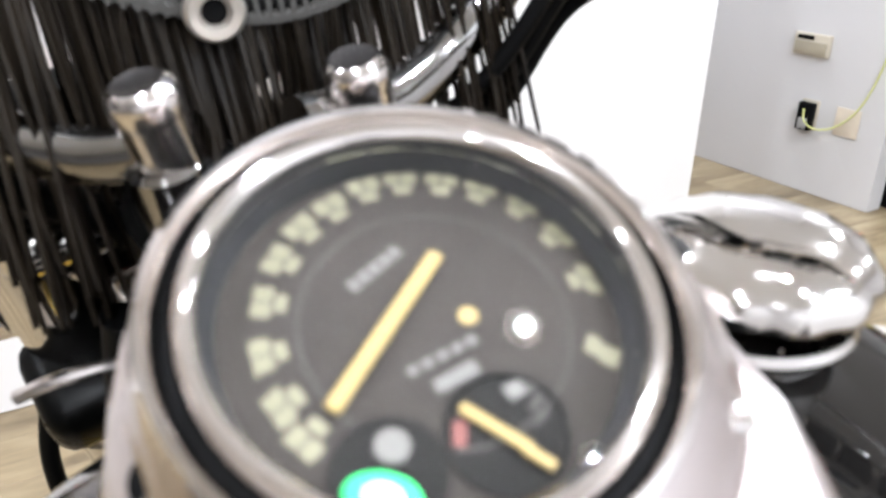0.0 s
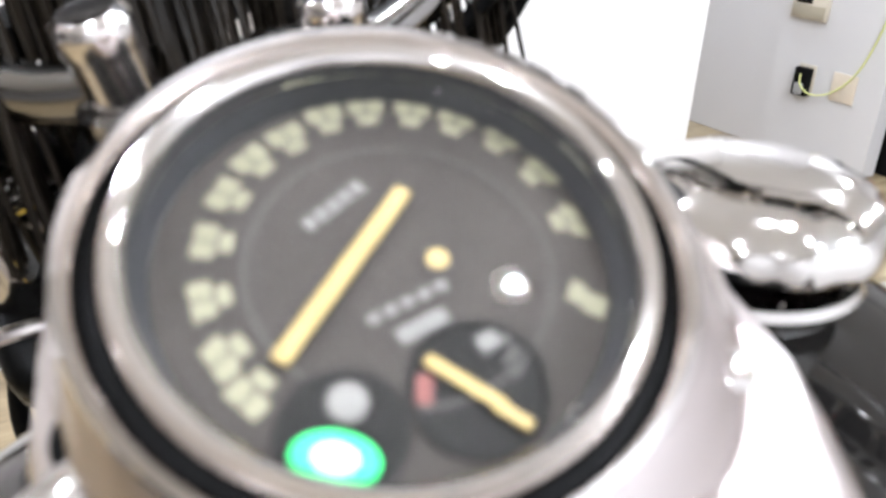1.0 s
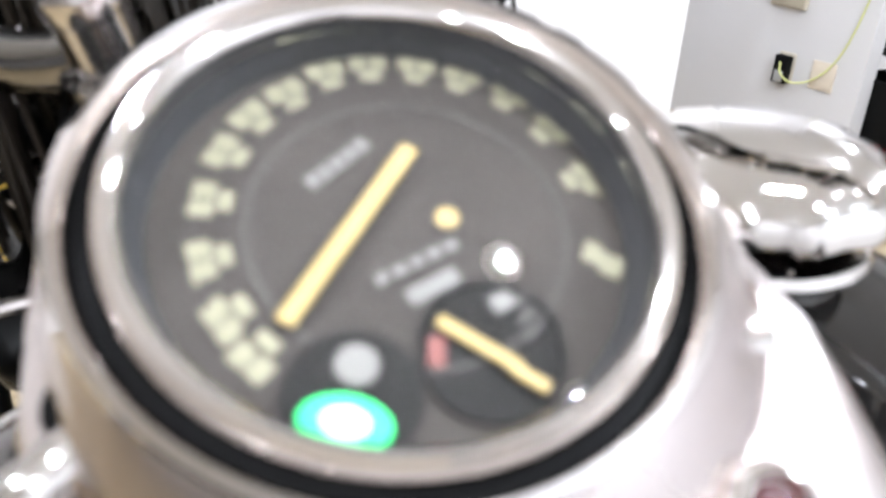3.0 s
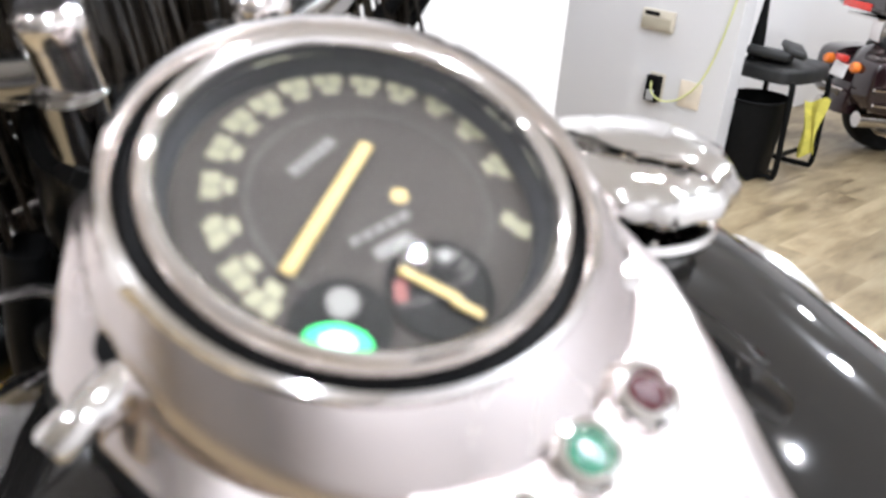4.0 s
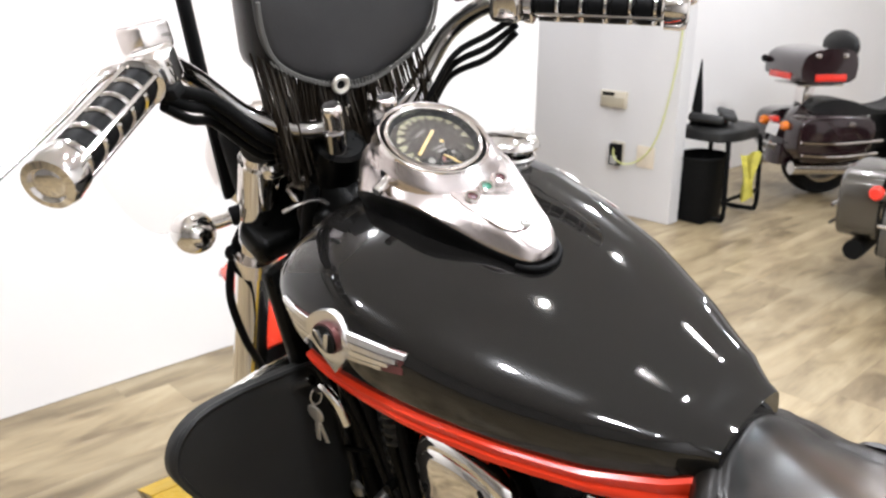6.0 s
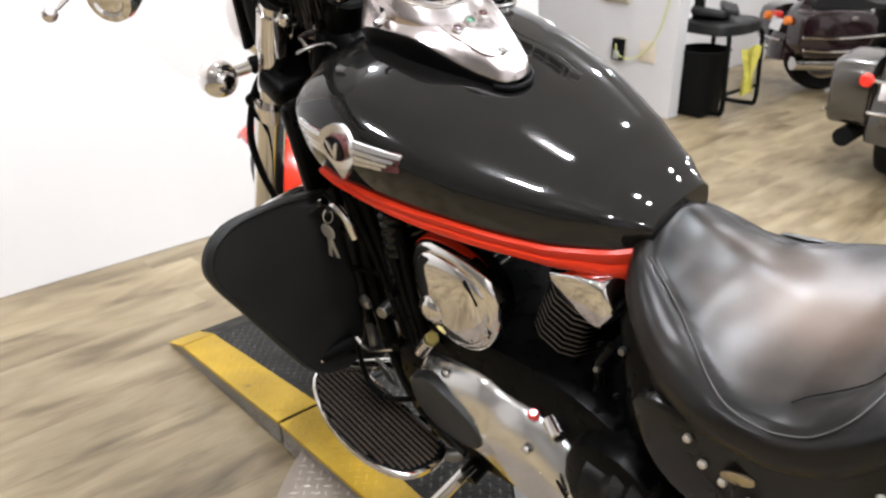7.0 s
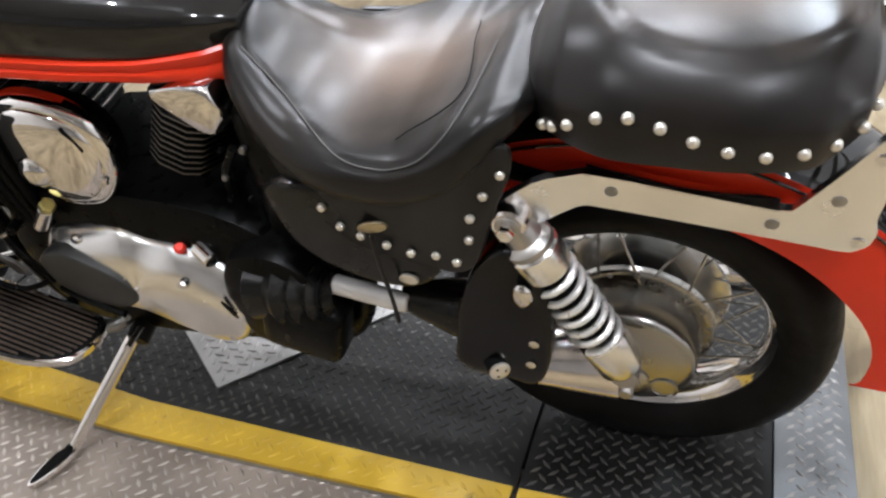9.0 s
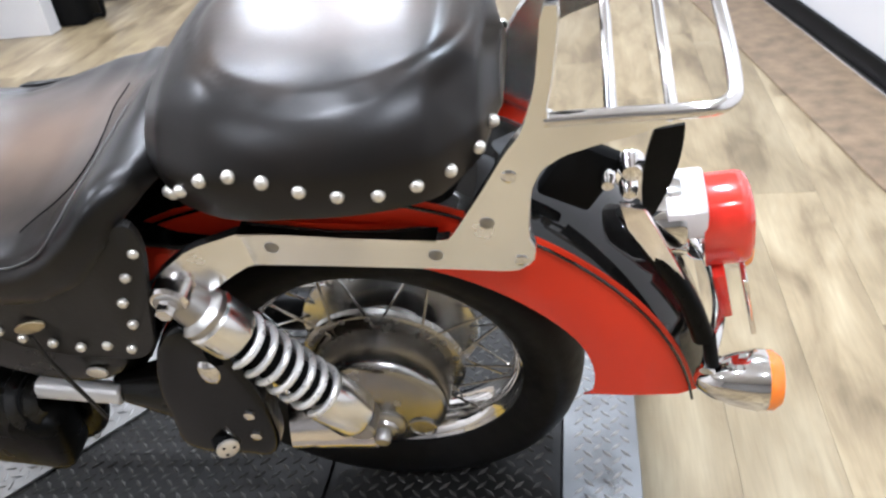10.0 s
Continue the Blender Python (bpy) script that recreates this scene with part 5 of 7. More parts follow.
part("shaft_housing", bm_tube([(-0.130, 0.320, 0.462), (-0.120, 0.27, 0.450), (-0.115, 0.21, 0.44)], [0.016, 0.034, 0.050], 16), COVERBLACK, bike)

# exhaust on the far side
part("exhaust", bm_tube([(0.10, 1.02, 0.60), (0.15, 1.08, 0.42), (0.17, 0.95, 0.27), (0.18, 0.6, 0.24), (0.19, 0.2, 0.25), (0.20, -0.25, 0.27)], [0.024, 0.024, 0.026, 0.035, 0.045, 0.045], 18), CHROME, bike, "chrome exhaust pipe")

# -- front end

def fork_pt(x, s):
    """A point on the fork's line: s = 0 at the top clamp, 1 at the axle."""
    return at(0.01, 1.14 + 0.435 * s, 1.075 - 0.74 * s) @ pose(0, 0, 0, 0, 0, -10) @ Vector((x, 0, 0))


for sgn in (-1, 1):
    x = sgn * 0.086
    f = part("fork_leg", bm_tube([fork_pt(x, 0.03), fork_pt(x, 0.30)], 0.027, 24, 1), CHROME, bike, "chrome front fork leg")
    part("fork_cover", bm_tube([fork_pt(x, 0.05), fork_pt(x, 0.14)], 0.031, 24, 1), CHROME, f)
    part("slider", bm_tube([fork_pt(x, 0.30), fork_pt(x, 0.34), fork_pt(x, 0.95), fork_pt(x, 1.02)], [0.033, 0.031, 0.031, 0.025], 24, 1), CHROME, f)
    part("clamp_band", bm_tube([fork_pt(x, 0.285), fork_pt(x, 0.325)], 0.036, 24, 1), SATIN, f)
part("lower_clamp", bm_box(0.22, 0.07, 0.05, at(0, 1.22, 0.905) @ pose(0, 0, 0, 32, 0, 0), 0.015, 3), ENGINE, bike)
part("upper_clamp", bm_box(0.20, 0.060, 0.030, at(0.01, 1.165, 1.035) @ pose(0, 0, 0, 32, 0, 0), 0.012, 3), CHROME, bike)
part("steering_head", bm_cyl((0, 1.19, 0.86), (0, 1.08, 1.05), 0.036, 24), ENGINE, bike)
part("headlamp", bm_ball(0.095, at(0.01, 1.31, 0.99), 1, 1.1, 1), CHROME, bike, "chrome headlamp shell")
# black box added behind the bag so that the fringe's gaps read dark
part("head_bracket", bm_box(0.25, 0.05, 0.15, at(0.03, 1.235, 1.01), 0.02, 2), BLACKIN, bike)
# front fender
rows = []
for k in range(37):
    a = radians(62 + 62 * k / 36)
    rows.append([at(0.06, 1.575, -0.017) @ pose(0, 0, 0, 0, 0, -18) @ Vector((x, r * math.cos(a), 0.335 + r * math.sin(a))) for x, r in ((-0.068, 0.334), (-0.068, 0.340), (-0.062, 0.349), (-0.045, 0.357), (0, 0.361), (0.045, 0.357), (0.062, 0.349), (0.068, 0.340), (0.068, 0.334))])
part("front_fender", thick(bm_grid(rows), 0.004), RED, bike, "bright red front fender")
# front turn signals
for sgn, y in ((-1, 1.300), (1, 1.262)):
    c = Vector((sgn * 0.152, y, 0.930))
    s = part("front_turn_signal", bm_lathe([(0, 0.044), (0.016, 0.040), (0.027, 0.029), (0.0325, 0.012), (0.0335, -0.005), (0.031, -0.012), (0.029, -0.014)], Matrix.Translation(c) @ align((sgn * 0.25, -0.92, 0.1)), 36), CHROME, bike, "round chrome front turn signal")
    part("lens", bm_lathe([(0.0295, -0.012), (0.025, -0.022), (0, -0.027)], Matrix.Translation(c) @ align((sgn * 0.25, -0.92, 0.1)), 32), ORANGE, s)
    part("stalk", bm_cyl(c + Vector((-sgn * 0.03, -0.005, 0)), c + Vector((-sgn * 0.060, -0.02, 0.002)), 0.011, 18), CHROME, s)
    part("stalk_boot", bm_cyl(c + Vector((-sgn * 0.056, -0.018, 0.002)), c + Vector((-sgn * 0.12, -0.045, 0.006)), 0.0155, 18), BLACKIN, s)

# handlebars, turned a little to the right
HB = at(0.022, 1.058, 0) @ pose(0, 0, 0, 0, 0, -12)
bar_l = [(-0.02, 0.01, 1.075), (-0.07, 0.03, 1.078), (-0.13, 0.055, 1.115), (-0.185, 0.045, 1.185), (-0.225, -0.005, 1.222), (-0.26, -0.055, 1.220)]
for sgn in (-1, 1):
    dz = -0.05 if sgn > 0 else 0.0
    lift = lambda p: HB @ Vector((p[0] * -sgn, p[1], p[2] + dz * min(1, abs(p[0]) / 0.2)))
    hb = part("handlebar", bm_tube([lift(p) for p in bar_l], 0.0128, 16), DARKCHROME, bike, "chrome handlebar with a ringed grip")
    g0, g1 = lift((-0.255, -0.05, 1.220)), lift((-0.395, -0.215, 1.190))
    d = (g1 - g0)
    M = Matrix.Translation(g0) @ align(d)
    Lg = d.length
    prof = [(0.013, 0.0), (0.026, 0.004), (0.027, 0.014), (0.021, 0.018)]
    part("grip_collar", bm_lathe(prof + [(0.013, 0.018)], M, 32), CHROME, hb)
    for k in range(5):
        z = 0.022 + k * (Lg - 0.058) / 5
        part("grip_rubber", bm_lathe([(0.018, z), (0.0215, z + 0.002), (0.0225, z + 0.011), (0.0215, z + 0.021), (0.018, z + 0.023)], M, 28), RUBBER, hb)
        part("grip_ring", bm_lathe([(0.0205, z + 0.0225), (0.0228, z + 0.0245), (0.0228, z + 0.0275), (0.0205, z + 0.0295)], M, 28), CHROME, hb)
    part("grip_core", bm_lathe([(0.0185, 0.016), (0.0185, Lg - 0.02)], M, 24), RUBBER, hb)
    for a in (0.3, 1.9, 3.5, 5.0):
        part("grip_rail", bm_tube([M @ Vector((0.0232 * math.cos(a), 0.0232 * math.sin(a), 0.020)), M @ Vector((0.0232 * math.cos(a), 0.0232 * math.sin(a), Lg - 0.03))], 0.0030, 8, 1), CHROME, hb)
    part("grip_end", bm_lathe([(0.022, Lg - 0.034), (0.027, Lg - 0.030), (0.028, Lg - 0.010), (0.025, Lg - 0.002), (0.018, Lg), (0.015, Lg - 0.003), (0.012, Lg - 0.001), (0, Lg)], M, 32), CHROME, hb)
    # switch housing and lever
    sw = part("switch_housing", bm_box(0.050, 0.046, 0.046, M @ at(0, 0, -0.022), 0.010, 3), CHROME, hb)
    part("switch_button", bm_box(0.012, 0.010, 0.012, M @ at(0.0, -0.026, -0.02), 0.002), REDLENS if sgn < 0 else BLACKIN, sw)
    part("switch_knob", bm_box(0.016, 0.014, 0.026, M @ at(0.022, -0.022, -0.006), 0.004), BLACKIN, sw)
    part("reservoir", bm_box(0.045, 0.050, 0.034, HB @ at(sgn * 0.225, 0.045, 1.245 + dz) @ pose(0, 0, 0, 0, 0, 25 * -sgn), 0.006, 2), SATIN, hb)
    lv = [lift(p) for p in ((-0.24, 0.005, 1.225), (-0.29, 0.025, 1.220), (-0.35, -0.04, 1.205), (-0.42, -0.125, 1.192), (-0.452, -0.165, 1.186))]
    part("lever", bm_tube(lv, [0.007, 0.0075, 0.006, 0.005, 0.005], 10, flat=0.7), SATIN, hb)
    part("lever_ball", bm_ball(0.0095, Matrix.Translation(lv[-1])), SATIN, hb)
    # control cables
    for k in range(3):
        o = 0.012 * k
        part("cable", bm_tube([lift(p) for p in ((-0.245, -0.045 + o * 0.3, 1.205 - o), (-0.215, -0.015 + o * 0.5, 1.185 - 1.5 * o), (-0.175, 0.022 + o, 1.155 - 1.5 * o), (-0.125, 0.035 + o, 1.09 - 1.5 * o), (-0.07, 0.06 + o, 1.03), (-0.05, 0.10, 0.96 - o))], (0.0085 - 0.0012 * k) if sgn < 0 else 0.0048, 10), RUBBER, hb)
for x, y, z, nm in ((-0.013, 1.065, 1.110, "riser"), (0.075, 1.060, 1.092, "riser")):
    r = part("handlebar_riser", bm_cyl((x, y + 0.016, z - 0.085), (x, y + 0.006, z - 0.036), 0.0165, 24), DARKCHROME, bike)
    part("dome_nut", bm_lathe([(0.0135, -0.040), (0.0142, -0.036), (0.0142, -0.014), (0.0146, -0.012), (0.0150, -0.010), (0.0150, -0.004), (0.0138, -0.0005), (0.0105, 0.0018), (0.006, 0.0010), (0, 0.0010)], at(x, y, z - 0.003) @ pose(0, 0, 0, 12, -6, 0), 28), SATIN, r)
part("radiator", bm_box(0.22, 0.045, 0.42, at(0, 1.125, 0.64), 0.008, 2), ENGINE, bike, "black radiator in front of the engine")
part("downtube_cover", bm_box(0.10, 0.03, 0.17, at(-0.105, 1.115, 0.830) @ pose(0, 0, 0, 0, 0, 10), 0.012, 2), ENGINE, bike)
part("neck_shroud", bm_box(0.13, 0.075, 0.17, at(0, 1.115, 0.885), 0.02, 3), ENGINE, bike)
part("brake_hose", bm_tube([(-0.030, 1.20, 1.00), (-0.045, 1.255, 0.955), (-0.078, 1.290, 0.905), (-0.102, 1.300, 0.868), (-0.128, 1.305, 0.800), (-0.130, 1.300, 0.72), (-0.105, 1.330, 0.62), (-0.10, 1.40, 0.52)], 0.0068, 10), RUBBER, bike, "black rubber brake hose")
part("hose_joint", bm_ball(0.013, at(-0.103, 1.300, 0.868)), RUBBER, bike)
part("hose_clip", bm_tube([(-0.103, 1.300, 0.868), (-0.09, 1.26, 0.865), (-0.075, 1.235, 0.87)], 0.005, 8), SATIN, bike)
part("wire_clip", bm_tube([(-0.105, 1.10, 0.985), (-0.085, 1.09, 0.990), (-0.055, 1.085, 0.985), (-0.045, 1.08, 0.975)], 0.0035, 8), SATIN, bike)
part("wiring", bm_tube([(-0.05, 1.10, 1.0), (-0.065, 1.115, 0.94), (-0.070, 1.125, 0.88), (-0.06, 1.13, 0.80)], 0.011, 10), RUBBER, bike)
part("wiring", bm_tube([(-0.03, 1.12, 0.98), (-0.05, 1.14, 0.93), (-0.06, 1.15, 0.86), (-0.05, 1.14, 0.78)], 0.012, 10), RUBBER, bike)
# satin plate added in place of the bright gap between the fork legs
part("lamp_bracket", bm_box(0.050, 0.008, 0.034, at(-0.022, 1.178, 0.968) @ pose(0, 0, 0, -38, 0, 12), 0.006, 3), SATIN, bike)

# fringed leather bag on the handlebars
BM_ = at(0.070, 1.105, 1.128) @ pose(0, 0, 0, 8, 5, -10)
bag = part("handlebar_bag", bm_box(0.270, 0.10, 0.15, BM_ @ at(0, 0.055, 0.075), 0.03, 4), LEATHER, bike, "black leather handlebar bag with long fringe")
flap = rounded([(-0.135, 0.15), (-0.135, 0.06), (-0.11, 0.02), (-0.05, -0.012), (0, -0.026), (0.05, -0.012), (0.11, 0.02), (0.135, 0.06), (0.135, 0.15)], 2)
part("flap", bm_plate([(v.x, v.y) for v in flap], 0.008, BM_ @ at(0, 0.004, 0) @ pose(0, 0, 0, 90, 0, 0) @ at(0, 0, -0.004), 0.003, 2, 0.010), FLAPHIDE, bag, "rounded leather flap with a laced edge")
edge = [BM_ @ Vector((v.x * 0.985, -0.006, v.y * 0.985)) for v in flap if v.y < 0.12]
edge.sort(key=lambda p: (BM_.inverted() @ p).x)
part("lacing", bm_tube(edge, 0.0032, 6, 1), STITCH, bag)
for k in range(46):
    u = -0.125 + 0.25 * k / 45
    zt = 0.045 - 0.062 * math.cos(min(1, abs(u) / 0.135) * math.pi / 2) ** 0.8
    part("lace_stitch", bm_box(0.0022, 0.003, 0.009, BM_ @ at(u, -0.0075, zt) @ pose(0, 0, 0, 0, u * 200, 0), 0.0), STITCH, bag)
ring = part("concho", bm_lathe([(0.0135, 0), (0.0135, 0.003), (0.0115, 0.0048), (0.0075, 0.0042), (0.0062, 0.0015), (0, 0.0015)], BM_ @ at(-0.033, -0.012, -0.012) @ pose(0, 0, 0, 90, 0, 0), 32), SILVERSTUD, bag, "round metal concho")
part("concho_hole", bm_lathe([(0.006, 0.001), (0.0055, 0.0024), (0, 0.0024)], BM_ @ at(-0.033, -0.012, -0.012) @ pose(0, 0, 0, 90, 0, 0), 20), BLACKIN, ring)
rng = random.Random(5)
FRINGE = mat("fringe_leather", (0.011, 0.0078, 0.0045), 0.48, 0.0, 0.45, 20, 0.2, 200, spec=0.15)
for k in range(120):
    u = -0.140 + 0.245 * k / 119 + rng.uniform(-0.001, 0.001)
    edge_z = 0.060 - 0.080 * math.cos(min(1, abs(u) / 0.15) * math.pi / 2) ** 0.8
    Lf = rng.uniform(0.105, 0.140) + 0.55 * max(0, edge_z)
    sway, y0 = rng.uniform(-0.008, 0.008), rng.uniform(-0.006, 0.006)
    yb = rng.uniform(-0.064, -0.044)
    if min(abs(u + 0.083), abs(u - 0.006)) < 0.020:
        yb = rng.uniform(-0.020, -0.010)
    p = [BM_ @ Vector((u, y0, edge_z)), BM_ @ Vector((u + sway * 0.3, y0 * 0.5 + yb * 0.5, edge_z - Lf * 0.45)), BM_ @ Vector((u + sway, yb, edge_z - Lf))]
    part("fringe_strip", bm_tube(p, [0.0024, 0.0023, 0.0018], 5, 3, flat=0.55), FRINGE, bag)
    if k % 2 == 0:
        back = Vector((rng.uniform(-0.002, 0.002), rng.uniform(0.018, 0.03), 0))
        part("fringe_strip", bm_tube([q + back for q in p], [0.0030, 0.0030, 0.0022], 5, 3, flat=0.5), FRINGE, bag)

# windshield with its brackets
rows = []
NW = 56
for k in range(NW + 1):
    u = -1 + 2 * k / NW
    x = 0.30 * u
    low = 0.945 + 0.10 * (abs(abs(u) - 0.60) / 0.60) ** 2 + 0.05 * max(0, 1 - (u / 0.3) ** 2) + 0.30 * (1 - math.sqrt(max(0, 1 - (max(0, abs(u) - 0.60) / 0.40) ** 2)))
    topz = 1.52 - 0.20 * abs(u) ** 3
    rows.append([(x, 1.335 - 0.075 * u * u - 0.22 * (z - 0.93), z) for z in [low + (topz - low) * j / 12 for j in range(13)]])
SHIELD = glassy("clear_plastic", (0.955, 0.915, 0.90), 0.0, 1.06)
ws = part("windshield", thick(bm_grid(rows), 0.003), SHIELD, bike, "clear plastic windshield")
ws.visible_shadow = False
for sgn in (-1, 1):
    part("windshield_bracket", bm_tube([(sgn * 0.092 + 0.01, 1.290, 0.965), (sgn * 0.094 + 0.01, 1.272, 1.05), (sgn * 0.096 + 0.01, 1.245, 1.20), (sgn * 0.098 + 0.01, 1.22, 1.32)], 0.018, 12, 6, flat=0.5), BLACKIN, ws)
part("windshield_crossbar", bm_tube([(-0.20, 1.235, 1.30), (0.02, 1.26, 1.315), (0.24, 1.235, 1.30)], 0.008, 10), BLACKIN, ws)

# leg guards: black leather panels on the engine bars
LG = [(-0.120, 0.755), (-0.182, 0.772), (-0.300, 0.792), (-0.348, 0.776), (-0.372, 0.742), (-0.370, 0.705), (-0.335, 0.620), (-0.300, 0.525), (-0.262, 0.432), (-0.20, 0.40), (-0.150, 0.42), (-0.118, 0.50)]
for sgn in (-1, 1):
    rows = []
    out = rounded(LG, 2)
    bm = bm_plate([(v.x, v.y) for v in out], 0.018, at(0, 1.105, 0) @ pose(0, 0, 0, 90, 0, 0), 0.007, 3, 0.004)
    if sgn > 0:
        mirror(bm)
    bmesh.ops.triangulate(bm, faces=[f for f in bm.faces if len(f.verts) > 8])
    lg = part("leg_guard", bm, VINYL, bike, "black vinyl leg guard on the engine bar")
    part("welt", bm_tube([(sgn * -v.x * 0.985 - sgn * 0.003, 1.088, v.y * 0.985 + 0.009) for v in out + out[:1]], 0.0045, 6, 1), VINYL, lg)
    part("engine_bar", bm_tube([(sgn * 0.10, 1.13, 0.745), (sgn * 0.22, 1.13, 0.755), (sgn * 0.33, 1.13, 0.73), (sgn * 0.31, 1.125, 0.60), (sgn * 0.22, 1.12, 0.42), (sgn * 0.10, 1.09, 0.34)], 0.0125, 12), CHROME, bike)
    if sgn < 0:
        for p in (0.20, 0.42, 0.64):
            part("lacing", bm_tube([(-0.125, 1.085, 0.76 - p * 0.4), (-0.105, 1.06, 0.75 - p * 0.4), (-0.085, 1.04, 0.72 - p * 0.4)], 0.005, 8), RUBBER, lg)
part("bar_clamp", bm_tube([(-0.172, 1.106, 0.726), (-0.172, 1.070, 0.751), (-0.168, 1.036, 0.772)], 0.0065, 10), CHROME, bike)
part("hook", bm_tube([(-0.168, 1.024, 0.762), (-0.168, 1.006, 0.770), (-0.165, 0.990, 0.752), (-0.162, 0.985, 0.715)], 0.0075, 10), CHROME, bike)
# strut of the engine: dark rods behind the leg guard
for k in range(4):
    part("guard_rod", bm_tube([(-0.130 + 0.01 * k, 1.03 - 0.028 * k, 0.775), (-0.125, 0.99 - 0.024 * k, 0.62), (-0.125, 0.965 - 0.02 * k, 0.49)], 0.0085, 10), BLACKIN if k % 2 else ENGINE, bike)
# keys on the hook
keys = empty("key_ring", None, bike)
part("ring", bm_tube([(-0.168 + 0.009 * math.cos(a), 1.038, 0.742 + 0.012 * math.sin(a)) for a in [2 * math.pi * k / 16 for k in range(16)]], 0.0012, 6, 1, True), SILVERSTUD, keys)
for dy, rot in ((0.0, 14), (0.010, -10)):
    M = at(-0.172, 1.038 + dy, 0.725) @ pose(0, 0, 0, 0, 0, 8) @ pose(0, 0, 0, rot, 0, 0)
    part("key", bm_join([bm_plate([(0.013 * math.cos(k * math.pi / 10), -0.012 + 0.014 * math.sin(k * math.pi / 10)) for k in range(20)], 0.003, M @ SIDE, 0.0008), bm_box(0.0024, 0.008, 0.040, M @ at(-0.0015, 0, -0.044), 0.0006, 1)]), SILVERSTUD, keys, "small metal key")


# ---- the showroom ----
WHITE = mat("white_wall_paint", (0.80, 0.785, 0.77), 0.55, 0.0, 0.02, 1.5, 0.05, 160)
GREYW = mat("grey_wall_paint", (0.62, 0.61, 0.605), 0.55, 0.0, 0.025, 1.5, 0.05, 160)
CEIL = mat("ceiling_paint", (0.78, 0.78, 0.77), 0.7, 0.0, 0.03, 2)
BLACKTRIM = mat("black_trim", (0.005, 0.005, 0.005), 0.5, 0.0, 0.1, 10, spec=0.08)


def floor_material():
    m = bpy.data.materials.new("wood_look_vinyl")
    m.use_nodes = True
    nt = m.node_tree
    b = nt.nodes["Principled BSDF"]
    tc = nt.nodes.new("ShaderNodeTexCoord")
    mp = nt.nodes.new("ShaderNodeMapping")
    mp.inputs["Rotation"].default_value = (0, 0, radians(0))
    nt.links.new(tc.outputs["Object"], mp.inputs["Vector"])
    info = nt.nodes.new("ShaderNodeObjectInfo")
    add = nt.nodes.new("ShaderNodeVectorMath")
    sc = nt.nodes.new("ShaderNodeVectorMath")
    sc.operation = "SCALE"
    comb = nt.nodes.new("ShaderNodeCombineXYZ")
    for k in range(3):
        nt.links.new(info.outputs["Random"], comb.inputs[k])
    nt.links.new(comb.outputs[0], sc.inputs[0])
    sc.inputs["Scale"].default_value = 37.0
    nt.links.new(mp.outputs[0], add.inputs[0])
    nt.links.new(sc.outputs[0], add.inputs[1])
    st = nt.nodes.new("ShaderNodeMapping")
    st.inputs["Scale"].default_value = (0.75, 2.3, 1)
    nt.links.new(add.outputs[0], st.inputs["Vector"])
    n = nt.nodes.new("ShaderNodeTexNoise")
    n.inputs["Scale"].default_value, n.inputs["Detail"].default_value, n.inputs["Distortion"].default_value = 4.2, 10, 0.5
    nt.links.new(st.outputs[0], n.inputs["Vector"])
    ramp = nt.nodes.new("ShaderNodeValToRGB")
    e = ramp.color_ramp.elements
    e[0].position, e[0].color = 0.30, (0.145, 0.105, 0.057, 1)
    e[1].position, e[1].color = 0.70, (0.400, 0.325, 0.204, 1)
    k = e.new(0.5)
    k.color = (0.298, 0.231, 0.135, 1)
    nt.links.new(n.outputs["Fac"], ramp.inputs[0])
    fine = nt.nodes.new("ShaderNodeTexNoise")
    fs = nt.nodes.new("ShaderNodeMapping")
    fs.inputs["Scale"].default_value = (2.5, 40, 1)
    nt.links.new(add.outputs[0], fs.inputs["Vector"])
    nt.links.new(fs.outputs[0], fine.inputs["Vector"])
    fine.inputs["Scale"].default_value, fine.inputs["Detail"].default_value = 4, 6
    mix = nt.nodes.new("ShaderNodeMix")
    mix.data_type, mix.blend_type = "RGBA", "MULTIPLY"
    mix.inputs[0].default_value = 0.35
    nt.links.new(ramp.outputs[0], mix.inputs[6])
    nt.links.new(fine.outputs["Fac"], mix.inputs[7])
    hsv = nt.nodes.new("ShaderNodeHueSaturation")
    mr = nt.nodes.new("ShaderNodeMapRange")
    mr.inputs[3].default_value, mr.inputs[4].default_value = 0.98, 1.26
    nt.links.new(info.outputs["Random"], mr.inputs[0])
    nt.links.new(mr.outputs[0], hsv.inputs["Value"])
    nt.links.new(mix.outputs[2], hsv.inputs["Color"])
    nt.links.new(hsv.outputs[0], b.inputs["Base Color"])
    b.inputs["Roughness"].default_value = 0.36
    bp = nt.nodes.new("ShaderNodeBump")
    bp.inputs["Strength"].default_value, bp.inputs["Distance"].default_value = 0.12, 0.001
    nt.links.new(fine.outputs["Fac"], bp.inputs["Height"])
    nt.links.new(bp.outputs[0], b.inputs["Normal"])
    return m


VINYLWOOD = floor_material()
X0, X1, Y0, Y1 = -5.5, 8.0, -3.2, 4.4


def box_thing(name, lo, hi, material, label, category, bevel=0.0, parent=None):
    c = [(a + b) / 2 for a, b in zip(lo, hi)]
    s = [b - a for a, b in zip(lo, hi)]
    ob = part(name, bm_box(*s, at(*c), bevel, 2), material, parent, smooth=bevel > 0)
    return tagged(ob, label, category, kind="structure")


floor = box_thing("floor", (X0, Y0, -0.06), (X1, Y1, -0.0055), mat("dark_floor_joint", (0.16, 0.125, 0.08), 0.6), "wood-look vinyl plank floor", "floor")
ceiling = box_thing("ceiling", (X0, Y0, 2.90), (X1, Y1, 3.0), CEIL, "plain white ceiling", "ceiling")
